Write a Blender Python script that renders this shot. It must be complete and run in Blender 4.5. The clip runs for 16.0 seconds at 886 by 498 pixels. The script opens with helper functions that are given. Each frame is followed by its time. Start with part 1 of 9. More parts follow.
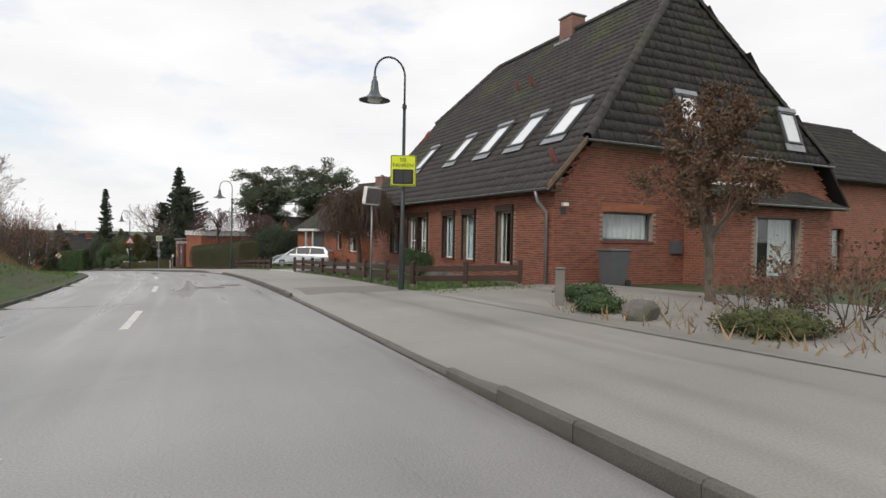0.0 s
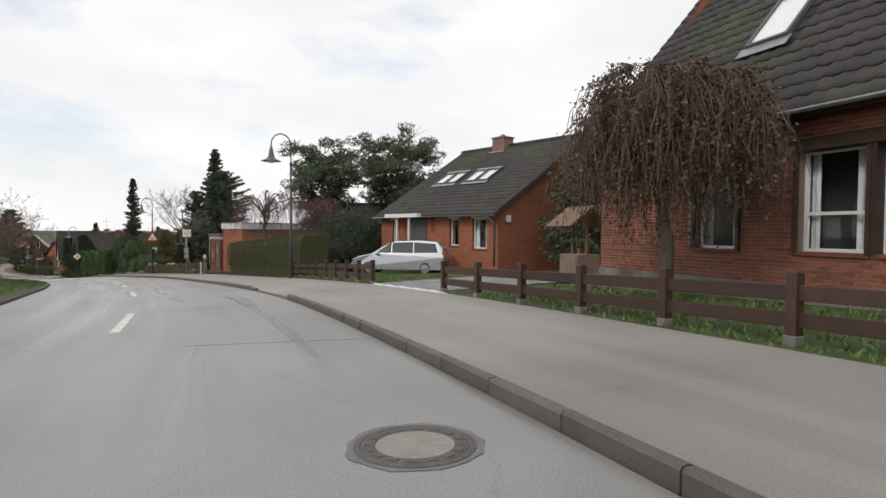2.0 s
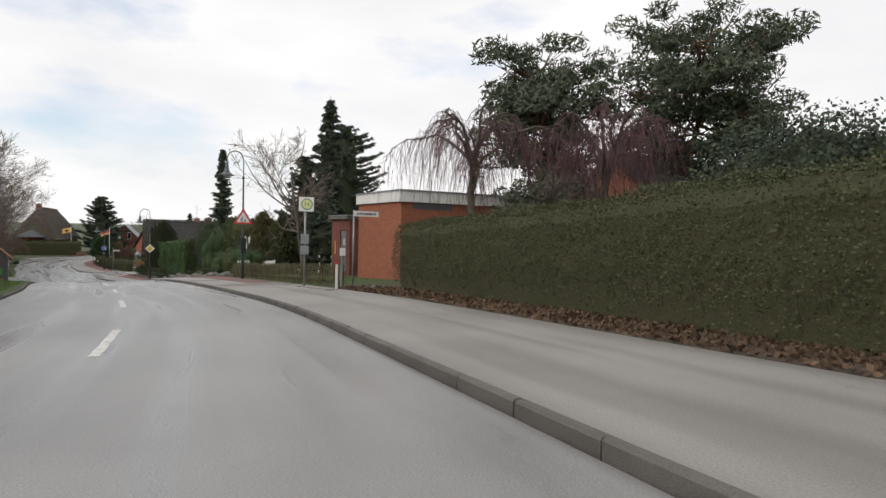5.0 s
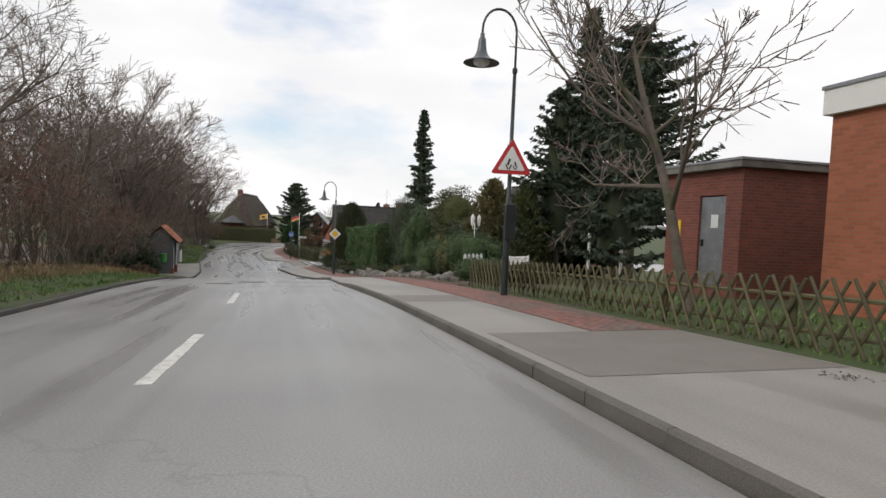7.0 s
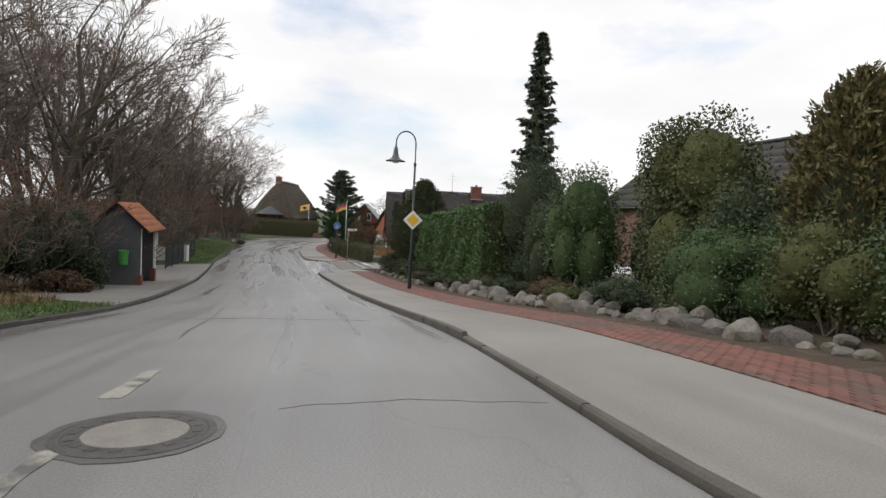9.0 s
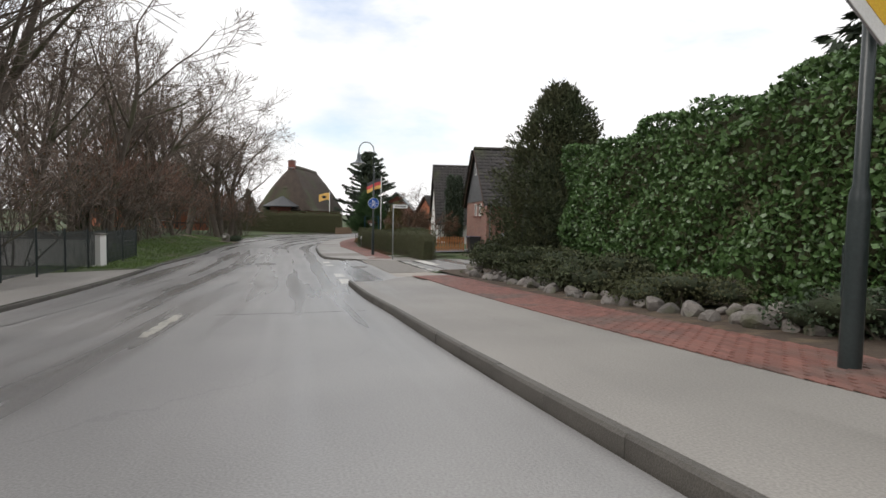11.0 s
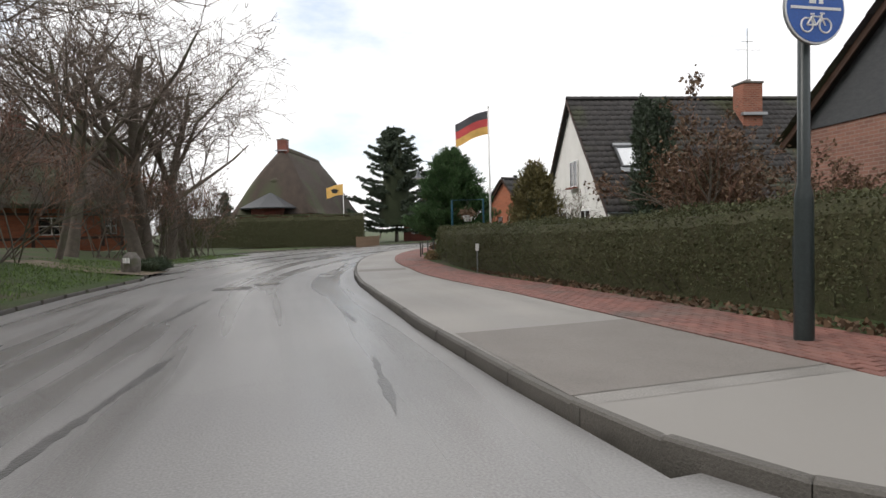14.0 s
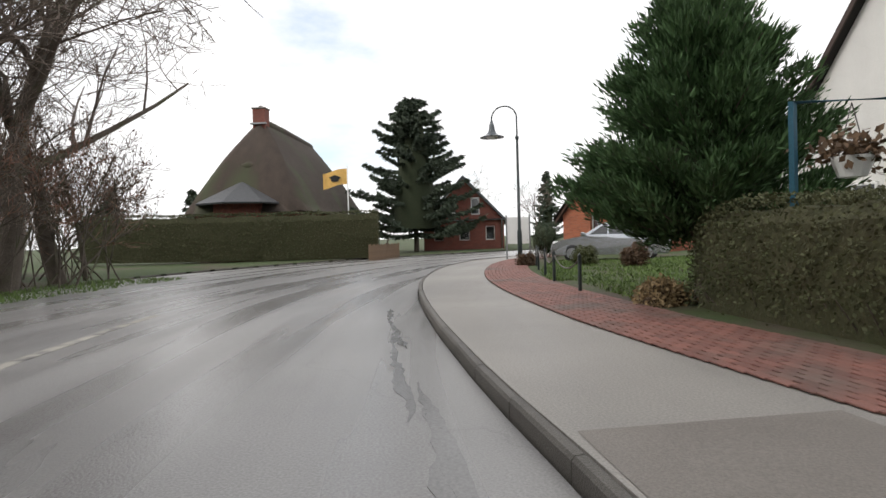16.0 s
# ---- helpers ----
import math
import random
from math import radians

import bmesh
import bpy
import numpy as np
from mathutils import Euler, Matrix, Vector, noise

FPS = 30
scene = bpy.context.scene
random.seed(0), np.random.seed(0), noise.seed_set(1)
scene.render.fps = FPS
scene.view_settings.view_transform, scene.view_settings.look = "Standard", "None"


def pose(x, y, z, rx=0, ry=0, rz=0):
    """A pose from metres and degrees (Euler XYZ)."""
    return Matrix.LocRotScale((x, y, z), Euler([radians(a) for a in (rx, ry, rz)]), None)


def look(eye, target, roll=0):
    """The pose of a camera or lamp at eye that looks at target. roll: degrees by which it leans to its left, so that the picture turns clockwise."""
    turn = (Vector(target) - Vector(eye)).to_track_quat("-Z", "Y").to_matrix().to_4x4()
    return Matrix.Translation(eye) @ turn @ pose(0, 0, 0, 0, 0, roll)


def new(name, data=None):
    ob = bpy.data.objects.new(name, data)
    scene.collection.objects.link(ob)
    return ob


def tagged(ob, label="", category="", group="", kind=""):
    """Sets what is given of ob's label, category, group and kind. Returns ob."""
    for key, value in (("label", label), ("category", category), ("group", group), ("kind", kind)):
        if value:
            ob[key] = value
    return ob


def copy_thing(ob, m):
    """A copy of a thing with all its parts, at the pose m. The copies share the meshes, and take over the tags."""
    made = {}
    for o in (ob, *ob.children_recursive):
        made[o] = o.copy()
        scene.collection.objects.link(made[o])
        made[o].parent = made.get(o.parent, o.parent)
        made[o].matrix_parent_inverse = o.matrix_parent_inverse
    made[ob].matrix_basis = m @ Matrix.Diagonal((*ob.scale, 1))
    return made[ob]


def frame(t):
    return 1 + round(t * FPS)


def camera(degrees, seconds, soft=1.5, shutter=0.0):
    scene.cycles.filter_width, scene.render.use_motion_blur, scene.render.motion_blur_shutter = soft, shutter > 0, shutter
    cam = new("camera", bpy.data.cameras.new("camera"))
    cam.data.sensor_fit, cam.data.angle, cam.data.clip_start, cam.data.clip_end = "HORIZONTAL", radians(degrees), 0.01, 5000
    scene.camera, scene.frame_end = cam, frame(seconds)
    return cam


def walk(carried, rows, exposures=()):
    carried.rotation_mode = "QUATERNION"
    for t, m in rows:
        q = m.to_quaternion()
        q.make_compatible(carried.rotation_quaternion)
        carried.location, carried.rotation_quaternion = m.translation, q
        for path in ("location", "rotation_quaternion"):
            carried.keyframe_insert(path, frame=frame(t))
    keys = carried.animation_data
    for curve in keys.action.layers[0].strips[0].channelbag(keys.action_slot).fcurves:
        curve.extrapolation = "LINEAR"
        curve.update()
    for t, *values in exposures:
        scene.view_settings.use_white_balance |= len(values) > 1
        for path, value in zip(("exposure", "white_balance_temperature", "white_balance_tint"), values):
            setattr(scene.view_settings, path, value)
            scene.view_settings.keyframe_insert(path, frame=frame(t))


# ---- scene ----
# ---- camera ----
cam = camera(75.6, 16.0)
PATH = [
    (0, (8.565, 14.737, 5.113), (8.166, 16.696, 5.067), 1.1),
    (0.5, (6.179, 18.448, 4.937), (5.757, 20.403, 4.891), 1.4),
    (1, (3.558, 22.236, 4.786), (3.114, 24.186, 4.734), 1.0),
    (1.5, (1.121, 25.801, 4.662), (0.644, 27.743, 4.603), 0.7),
    (2, (-1.597, 29.513, 4.512), (-2.117, 31.444, 4.454), 0.5),
    (2.5, (-4.203, 32.962, 4.377), (-4.772, 34.879, 4.323), 0.5),
    (3, (-7.09, 36.623, 4.228), (-7.72, 38.52, 4.174), 0.5),
    (3.2, (-8.211, 37.969, 4.15), (-8.863, 39.859, 4.101), 0.4),
    (5.3, (-20.409, 50.462, 3.255), (-21.264, 52.268, 3.18), 2.0),
    (5.5, (-21.856, 51.893, 3.138), (-22.809, 53.65, 3.059), 2.2),
    (6, (-25.357, 55.124, 2.84), (-26.458, 56.792, 2.755), 2.2),
    (6.5, (-28.548, 57.83, 2.625), (-29.754, 59.423, 2.533), 2.2),
    (7, (-32.491, 60.811, 2.325), (-33.78, 62.337, 2.227), 2.5),
    (7.5, (-35.874, 63.289, 2.11), (-37.226, 64.758, 2.006), 2.2),
    (8, (-39.659, 65.827, 1.842), (-41.044, 67.266, 1.739), 2.7),
    (8.5, (-43.201, 68.151, 1.543), (-44.591, 69.586, 1.437), 2.9),
    (9, (-47.273, 70.883, 1.242), (-48.668, 72.312, 1.13), 2.9),
    (9.2, (-48.65, 71.846, 1.167), (-50.051, 73.268, 1.053), 2.8),
    (11.3, (-67.024, 83.248, -0.92), (-68.475, 84.619, -1.034), 1.1),
    (11.5, (-68.701, 84.014, -0.967), (-70.149, 85.389, -1.088), 1.6),
    (12, (-73.219, 86.531, -1.305), (-74.683, 87.888, -1.422), 1.1),
    (12.5, (-77.268, 88.806, -1.589), (-78.739, 90.156, -1.698), 0.7),
    (13, (-81.575, 91.333, -1.706), (-83.036, 92.695, -1.798), -0.2),
    (13.5, (-85.42, 93.439, -1.903), (-86.865, 94.819, -1.972), -0.1),
    (14, (-89.633, 95.655, -1.927), (-91.071, 97.043, -2.0), -1.4),
    (14.5, (-93.082, 97.61, -2.034), (-94.523, 98.996, -2.098), -1.4),
    (15, (-96.7, 99.49, -2.084), (-98.142, 100.874, -2.143), -1.6),
    (15.5, (-100.088, 101.601, -2.152), (-101.514, 103.003, -2.199), -1.8),
    (16, (-103.493, 104.184, -2.202), (-104.914, 105.591, -2.242), -1.7),
]
walk(cam, [(t, look(eye, target, roll)) for t, eye, target, roll in PATH], [(0, 0.0), (9, 0.05), (11.5, 0.26), (13, 0.32), (16, 0.36)])

# ---- world, sun, exposure ----
scene.view_settings.exposure = 0.0
world = bpy.data.worlds.new("sky")
scene.world = world
world.use_nodes = True
wn, wl = world.node_tree.nodes, world.node_tree.links
wn.clear()
SUN_ELEV, SUN_AZ = radians(38), radians(205)
sky = wn.new("ShaderNodeTexSky")
sky.sky_type, sky.sun_disc = "NISHITA", False
sky.sun_elevation, sky.sun_rotation = SUN_ELEV, SUN_AZ
sky.air_density, sky.dust_density = 1.0, 2.0
wtc = wn.new("ShaderNodeTexCoord")
wmap = wn.new("ShaderNodeMapping")
wmap.inputs["Scale"].default_value = (1.0, 1.0, 2.6)
wno = wn.new("ShaderNodeTexNoise")
wno.inputs["Scale"].default_value, wno.inputs["Detail"].default_value = 2.3, 8.0
wno.inputs["Roughness"].default_value = 0.55
wrp = wn.new("ShaderNodeValToRGB")
wrp.color_ramp.elements[0].position, wrp.color_ramp.elements[1].position = 0.22, 0.46
wmx = wn.new("ShaderNodeMix")
wmx.data_type = "RGBA"
wsc = wn.new("ShaderNodeMix")
wsc.data_type, wsc.blend_type = "RGBA", "MULTIPLY"
wsc.inputs["Factor"].default_value = 1.0
wsc.inputs["B"].default_value = (0.2, 0.2, 0.2, 1)
wno2 = wn.new("ShaderNodeTexNoise")
wno2.inputs["Scale"].default_value, wno2.inputs["Detail"].default_value = 3.1, 6.0
wrp2 = wn.new("ShaderNodeValToRGB")
wrp2.color_ramp.elements[0].position, wrp2.color_ramp.elements[1].position = 0.36, 0.62
wrp2.color_ramp.elements[0].color = (0.90, 0.90, 0.915, 1)
wrp2.color_ramp.elements[1].color = (1.015, 1.0, 1.0, 1)
wbg, wout = wn.new("ShaderNodeBackground"), wn.new("ShaderNodeOutputWorld")
wbg.inputs["Strength"].default_value = 1.0
wl.new(wtc.outputs["Generated"], wmap.inputs["Vector"])
wl.new(wmap.outputs["Vector"], wno.inputs["Vector"])
wl.new(wmap.outputs["Vector"], wno2.inputs["Vector"])
wl.new(wno.outputs["Fac"], wrp.inputs["Fac"])
wl.new(wno2.outputs["Fac"], wrp2.inputs["Fac"])
wl.new(sky.outputs["Color"], wsc.inputs["A"])
wl.new(wrp.outputs["Color"], wmx.inputs["Factor"])
wl.new(wsc.outputs["Result"], wmx.inputs["A"])
wl.new(wrp2.outputs["Color"], wmx.inputs["B"])
wl.new(wmx.outputs["Result"], wbg.inputs["Color"])
wl.new(wbg.outputs["Background"], wout.inputs["Surface"])

sun = bpy.data.lights.new("sun", "SUN")
sun.energy, sun.angle, sun.color = 1.0, radians(14), (1.0, 0.962, 0.92)
sun_ob = new("sun", sun)
sun_dir = Vector((math.sin(SUN_AZ) * math.cos(SUN_ELEV), math.cos(SUN_AZ) * math.cos(SUN_ELEV), math.sin(SUN_ELEV)))
sun_ob.matrix_world = look(sun_dir * 300, (0, 0, 0))

# ---- materials ----
def material(name, c1, c2=None, scale=6.0, rough=0.7, bump=0.0, fine=60.0, metal=0.0, spread=0.5, stain=None, stain_scale=0.6, rand=0.0, bump_scale=None, island=0.0, stretch=(1, 1, 1), uv=False, coat=0.0, spec=0.5):
    """A surface with variation at two scales: a broad mottling between c1 and c2 and a fine grain; stain: a third colour in patches."""
    m = bpy.data.materials.new(name)
    m.use_nodes = True
    nt = m.node_tree
    n, l = nt.nodes, nt.links
    b = n["Principled BSDF"]
    c2 = c2 or tuple(v * 0.8 for v in c1)
    tc = n.new("ShaderNodeTexCoord")
    mp = n.new("ShaderNodeMapping")
    mp.inputs["Scale"].default_value = stretch
    l.new(tc.outputs["UV" if uv else "Object"], mp.inputs["Vector"])
    no = n.new("ShaderNodeTexNoise")
    no.inputs["Scale"].default_value, no.inputs["Detail"].default_value = scale, 5.0
    l.new(mp.outputs["Vector"], no.inputs["Vector"])
    r = n.new("ShaderNodeValToRGB")
    r.color_ramp.elements[0].position, r.color_ramp.elements[1].position = 0.5 - spread / 2, 0.5 + spread / 2
    r.color_ramp.elements[0].color, r.color_ramp.elements[1].color = (*c1, 1), (*c2, 1)
    l.new(no.outputs["Fac"], r.inputs["Fac"])
    col = r.outputs["Color"]
    fn = n.new("ShaderNodeTexNoise")
    fn.inputs["Scale"].default_value, fn.inputs["Detail"].default_value = fine, 3.0
    l.new(mp.outputs["Vector"], fn.inputs["Vector"])
    mx = n.new("ShaderNodeMix")
    mx.data_type, mx.blend_type = "RGBA", "OVERLAY"
    mx.inputs["Factor"].default_value = 0.45
    l.new(col, mx.inputs["A"])
    l.new(fn.outputs["Fac"], mx.inputs["B"])
    col = mx.outputs["Result"]
    if stain:
        sn = n.new("ShaderNodeTexNoise")
        sn.inputs["Scale"].default_value, sn.inputs["Detail"].default_value = stain_scale, 6.0
        l.new(mp.outputs["Vector"], sn.inputs["Vector"])
        sr = n.new("ShaderNodeValToRGB")
        sr.color_ramp.elements[0].position, sr.color_ramp.elements[1].position = 0.5, 0.66
        l.new(sn.outputs["Fac"], sr.inputs["Fac"])
        sm = n.new("ShaderNodeMix")
        sm.data_type = "RGBA"
        l.new(sr.outputs["Color"], sm.inputs["Factor"])
        l.new(col, sm.inputs["A"])
        sm.inputs["B"].default_value = (*stain, 1)
        col = sm.outputs["Result"]
    if rand or island:
        hs = n.new("ShaderNodeHueSaturation")
        mr = n.new("ShaderNodeMapRange")
        k = rand or island
        mr.inputs["To Min"].default_value, mr.inputs["To Max"].default_value = 1 - k, 1 + k
        if rand:
            l.new(n.new("ShaderNodeObjectInfo").outputs["Random"], mr.inputs["Value"])
        else:
            l.new(n.new("ShaderNodeNewGeometry").outputs["Random Per Island"], mr.inputs["Value"])
        l.new(mr.outputs["Result"], hs.inputs["Value"])
        l.new(col, hs.inputs["Color"])
        col = hs.outputs["Color"]
    l.new(col, b.inputs["Base Color"])
    b.inputs["Roughness"].default_value, b.inputs["Metallic"].default_value = rough, metal
    b.inputs["Specular IOR Level"].default_value = spec
    b.inputs["Coat Weight"].default_value = coat
    if bump:
        bp = n.new("ShaderNodeBump")
        bp.inputs["Strength"].default_value, bp.inputs["Distance"].default_value = bump, 0.02
        l.new((fn if bump_scale is None else no).outputs["Fac"], bp.inputs["Height"])
        l.new(bp.outputs["Normal"], b.inputs["Normal"])
    return m


def wet_asphalt(name, c1, c2, r_dry, r_wet, wet, patch, damp=0.0):
    """Worn asphalt: aggregate, lengthwise tyre streaks, wet patches that shine, tarred repair lines; laid out by metres along and across the road."""
    m = material(name, c1, c2, scale=0.35, rough=r_dry, bump=0.16, fine=60.0, uv=True, spread=0.35)
    n, l = m.node_tree.nodes, m.node_tree.links
    b = n["Principled BSDF"]
    tc = n.new("ShaderNodeTexCoord")
    mp = n.new("ShaderNodeMapping")
    mp.inputs["Scale"].default_value = (0.045, 0.9, 1.0)
    l.new(tc.outputs["UV"], mp.inputs["Vector"])
    no = n.new("ShaderNodeTexNoise")
    no.inputs["Scale"].default_value, no.inputs["Detail"].default_value = 1.6, 2.2
    l.new(mp.outputs["Vector"], no.inputs["Vector"])
    r = n.new("ShaderNodeMapRange")
    r.inputs["From Min"].default_value, r.inputs["From Max"].default_value = wet - 0.12, wet + 0.12
    r.inputs["To Min"].default_value, r.inputs["To Max"].default_value = r_dry, r_wet
    l.new(no.outputs["Fac"], r.inputs["Value"])
    l.new(r.outputs["Result"], b.inputs["Roughness"])
    dark = n.new("ShaderNodeMix")
    dark.data_type, dark.blend_type = "RGBA", "MULTIPLY"
    dr = n.new("ShaderNodeMapRange")
    dr.inputs["From Min"].default_value, dr.inputs["From Max"].default_value = wet - 0.1, wet + 0.15
    dr.inputs["To Max"].default_value = patch
    l.new(no.outputs["Fac"], dr.inputs["Value"])
    l.new(dr.outputs["Result"], dark.inputs["Factor"])
    old = b.inputs["Base Color"].links[0].from_socket
    l.new(old, dark.inputs["A"])
    dark.inputs["B"].default_value = (0.45, 0.44, 0.43, 1)
    # the lower stretch of the street is wetter
    sx = n.new("ShaderNodeSeparateXYZ")
    l.new(tc.outputs["UV"], sx.inputs["Vector"])
    low = n.new("ShaderNodeMapRange")
    low.inputs["From Min"].default_value, low.inputs["From Max"].default_value = 96.0, 122.0
    low.inputs["To Min"].default_value, low.inputs["To Max"].default_value = 0.0, damp
    l.new(sx.outputs["X"], low.inputs["Value"])
    wet_sum = n.new("ShaderNodeMath")
    wet_sum.operation = "ADD"
    l.new(no.outputs["Fac"], wet_sum.inputs[0])
    l.new(low.outputs["Result"], wet_sum.inputs[1])
    l.new(wet_sum.outputs["Value"], r.inputs["Value"])
    l.new(wet_sum.outputs["Value"], dr.inputs["Value"])
    # hairline cracks
    vo = n.new("ShaderNodeTexVoronoi")
    vo.feature, vo.inputs["Scale"].default_value = "DISTANCE_TO_EDGE", 0.11
    wv = n.new("ShaderNodeTexNoise")
    wv.inputs["Scale"].default_value, wv.inputs["Detail"].default_value = 0.9, 5.0
    l.new(tc.outputs["UV"], wv.inputs["Vector"])
    ad = n.new("ShaderNodeVectorMath")
    ad.operation = "MULTIPLY_ADD"
    ad.inputs[1].default_value = (1.6, 1.6, 0)
    l.new(wv.outputs["Color"], ad.inputs[0])
    l.new(tc.outputs["UV"], ad.inputs[2])
    l.new(ad.outputs["Vector"], vo.inputs["Vector"])
    cr = n.new("ShaderNodeMapRange")
    cr.inputs["From Min"].default_value, cr.inputs["From Max"].default_value = 0.0, 0.0022
    cr.inputs["To Min"].default_value, cr.inputs["To Max"].default_value = 0.16, 0.0
    l.new(vo.outputs["Distance"], cr.inputs["Value"])
    ck = n.new("ShaderNodeMix")
    ck.data_type = "RGBA"
    l.new(cr.outputs["Result"], ck.inputs["Factor"])
    l.new(dark.outputs["Result"], ck.inputs["A"])
    ck.inputs["B"].default_value = (0.02, 0.02, 0.02, 1)
    l.new(ck.outputs["Result"], b.inputs["Base Color"])
    return m


def glass(name, tint=(0.9, 0.95, 0.95), rough=0.02):
    m = bpy.data.materials.new(name)
    m.use_nodes = True
    b = m.node_tree.nodes["Principled BSDF"]
    b.inputs["Base Color"].default_value = (*tint, 1)
    b.inputs["Roughness"].default_value = rough
    b.inputs["Transmission Weight"].default_value = 1.0
    b.inputs["IOR"].default_value = 1.45
    return m


ASPHALT = wet_asphalt("asphalt", (0.215, 0.21, 0.205), (0.28, 0.273, 0.264), 0.44, 0.2, 0.57, 0.36, 0.07)
FOOTWAY = wet_asphalt("footway_asphalt", (0.235, 0.222, 0.203), (0.31, 0.292, 0.266), 0.62, 0.42, 0.56, 0.42)
BAND = wet_asphalt("pale_band", (0.33, 0.295, 0.25), (0.39, 0.35, 0.30), 0.6, 0.4, 0.6, 0.3)
KERB = material("kerb_concrete", (0.215, 0.20, 0.178), (0.15, 0.138, 0.12), 3.0, 0.75, 0.4, 80, stain=(0.09, 0.085, 0.07), stain_scale=1.2, rand=0.12)
KERB_WET = material("wet_kerb_stone", (0.125, 0.115, 0.10), (0.085, 0.078, 0.068), 3.0, 0.6, 0.4, 80, stain=(0.055, 0.052, 0.042), stain_scale=1.2, rand=0.10)
CROSS_BLOCK = material("worn_grey_block", (0.235, 0.215, 0.19), (0.20, 0.185, 0.165), 5.0, 0.65, 0.3, 90, island=0.08)
# wet asphalt, darkened in colour as the reflection of dark trees
WET_REFLECTION = material("wet_tree_reflection", (0.12, 0.118, 0.115), (0.155, 0.152, 0.149), 3.0, 0.16, 0.15, 40)
PAVER = material("red_paver", (0.225, 0.095, 0.072), (0.175, 0.08, 0.064), 5.0, 0.7, 0.3, 90, island=0.22, stain=(0.13, 0.09, 0.075), stain_scale=0.8)
SLATE_PAVE = material("slate_paving", (0.16, 0.165, 0.17), (0.24, 0.24, 0.24), 3.0, 0.55, 0.3, 60, island=0.25)
PAINT = material("road_paint", (0.70, 0.69, 0.65), (0.55, 0.54, 0.50), 4.0, 0.6, 0.25, 50, stain=(0.46, 0.45, 0.42), stain_scale=9.0)
PAINT_OLD = material("worn_road_paint", (0.42, 0.40, 0.35), (0.31, 0.295, 0.26), 4.0, 0.6, 0.25, 50, stain=(0.13, 0.125, 0.12), stain_scale=4.0)
TAR_SOFT = material("damp_seam", (0.09, 0.088, 0.086), (0.135, 0.132, 0.128), 3.0, 0.3, 0.3, 50)
PALE_PATCH = material("sheen_pale_asphalt", (0.235, 0.23, 0.222), (0.275, 0.268, 0.258), 3.0, 0.4, 0.3, 60)
FOOT_PATCH = material("footway_patch", (0.165, 0.147, 0.13), (0.20, 0.18, 0.16), 2.0, 0.6, 0.3, 70)
TAR_FADED = material("filled_crack", (0.115, 0.113, 0.11), (0.15, 0.148, 0.144), 4.0, 0.6, 0.4, 60)
IRON = material("cast_iron", (0.09, 0.085, 0.08), (0.14, 0.13, 0.12), 8.0, 0.5, 0.3, 60, metal=0.6)
COVER = material("cover_concrete", (0.30, 0.28, 0.25), (0.22, 0.2, 0.18), 6.0, 0.7, 0.3, 80)
GRASS = material("grass_soil", (0.035, 0.06, 0.015), (0.06, 0.085, 0.025), 1.5, 0.9, 0.6, 40, stain=(0.075, 0.06, 0.04), stain_scale=0.5)
BLADE = material("grass_blade", (0.085, 0.145, 0.03), (0.13, 0.19, 0.05), 3.0, 0.7, 0, 30, island=0.35)
STRAW = material("dry_grass", (0.28, 0.2, 0.1), (0.2, 0.14, 0.07), 3.0, 0.8, 0, 30, island=0.3)
DRY_BANK = material("dry_bank_turf", (0.22, 0.165, 0.085), (0.13, 0.115, 0.05), 1.2, 0.95, 0.8, 30, stain=(0.08, 0.095, 0.03), stain_scale=0.35)
SOIL = material("leaf_litter", (0.085, 0.06, 0.042), (0.05, 0.036, 0.026), 2.5, 0.95, 0.8, 30, stain=(0.13, 0.095, 0.06), stain_scale=2.5)
BRICK = material("red_brick", (0.29, 0.10, 0.058), (0.19, 0.066, 0.042), 9.0, 0.82, 0.45, 70, rand=0.28)
BRICK_J = material("red_brick_joined", (0.29, 0.10, 0.058), (0.19, 0.066, 0.042), 9.0, 0.82, 0.45, 70, island=0.3)
MORTAR = material("mortar", (0.36, 0.29, 0.23), (0.27, 0.21, 0.165), 6.0, 0.9, 0.4, 90)


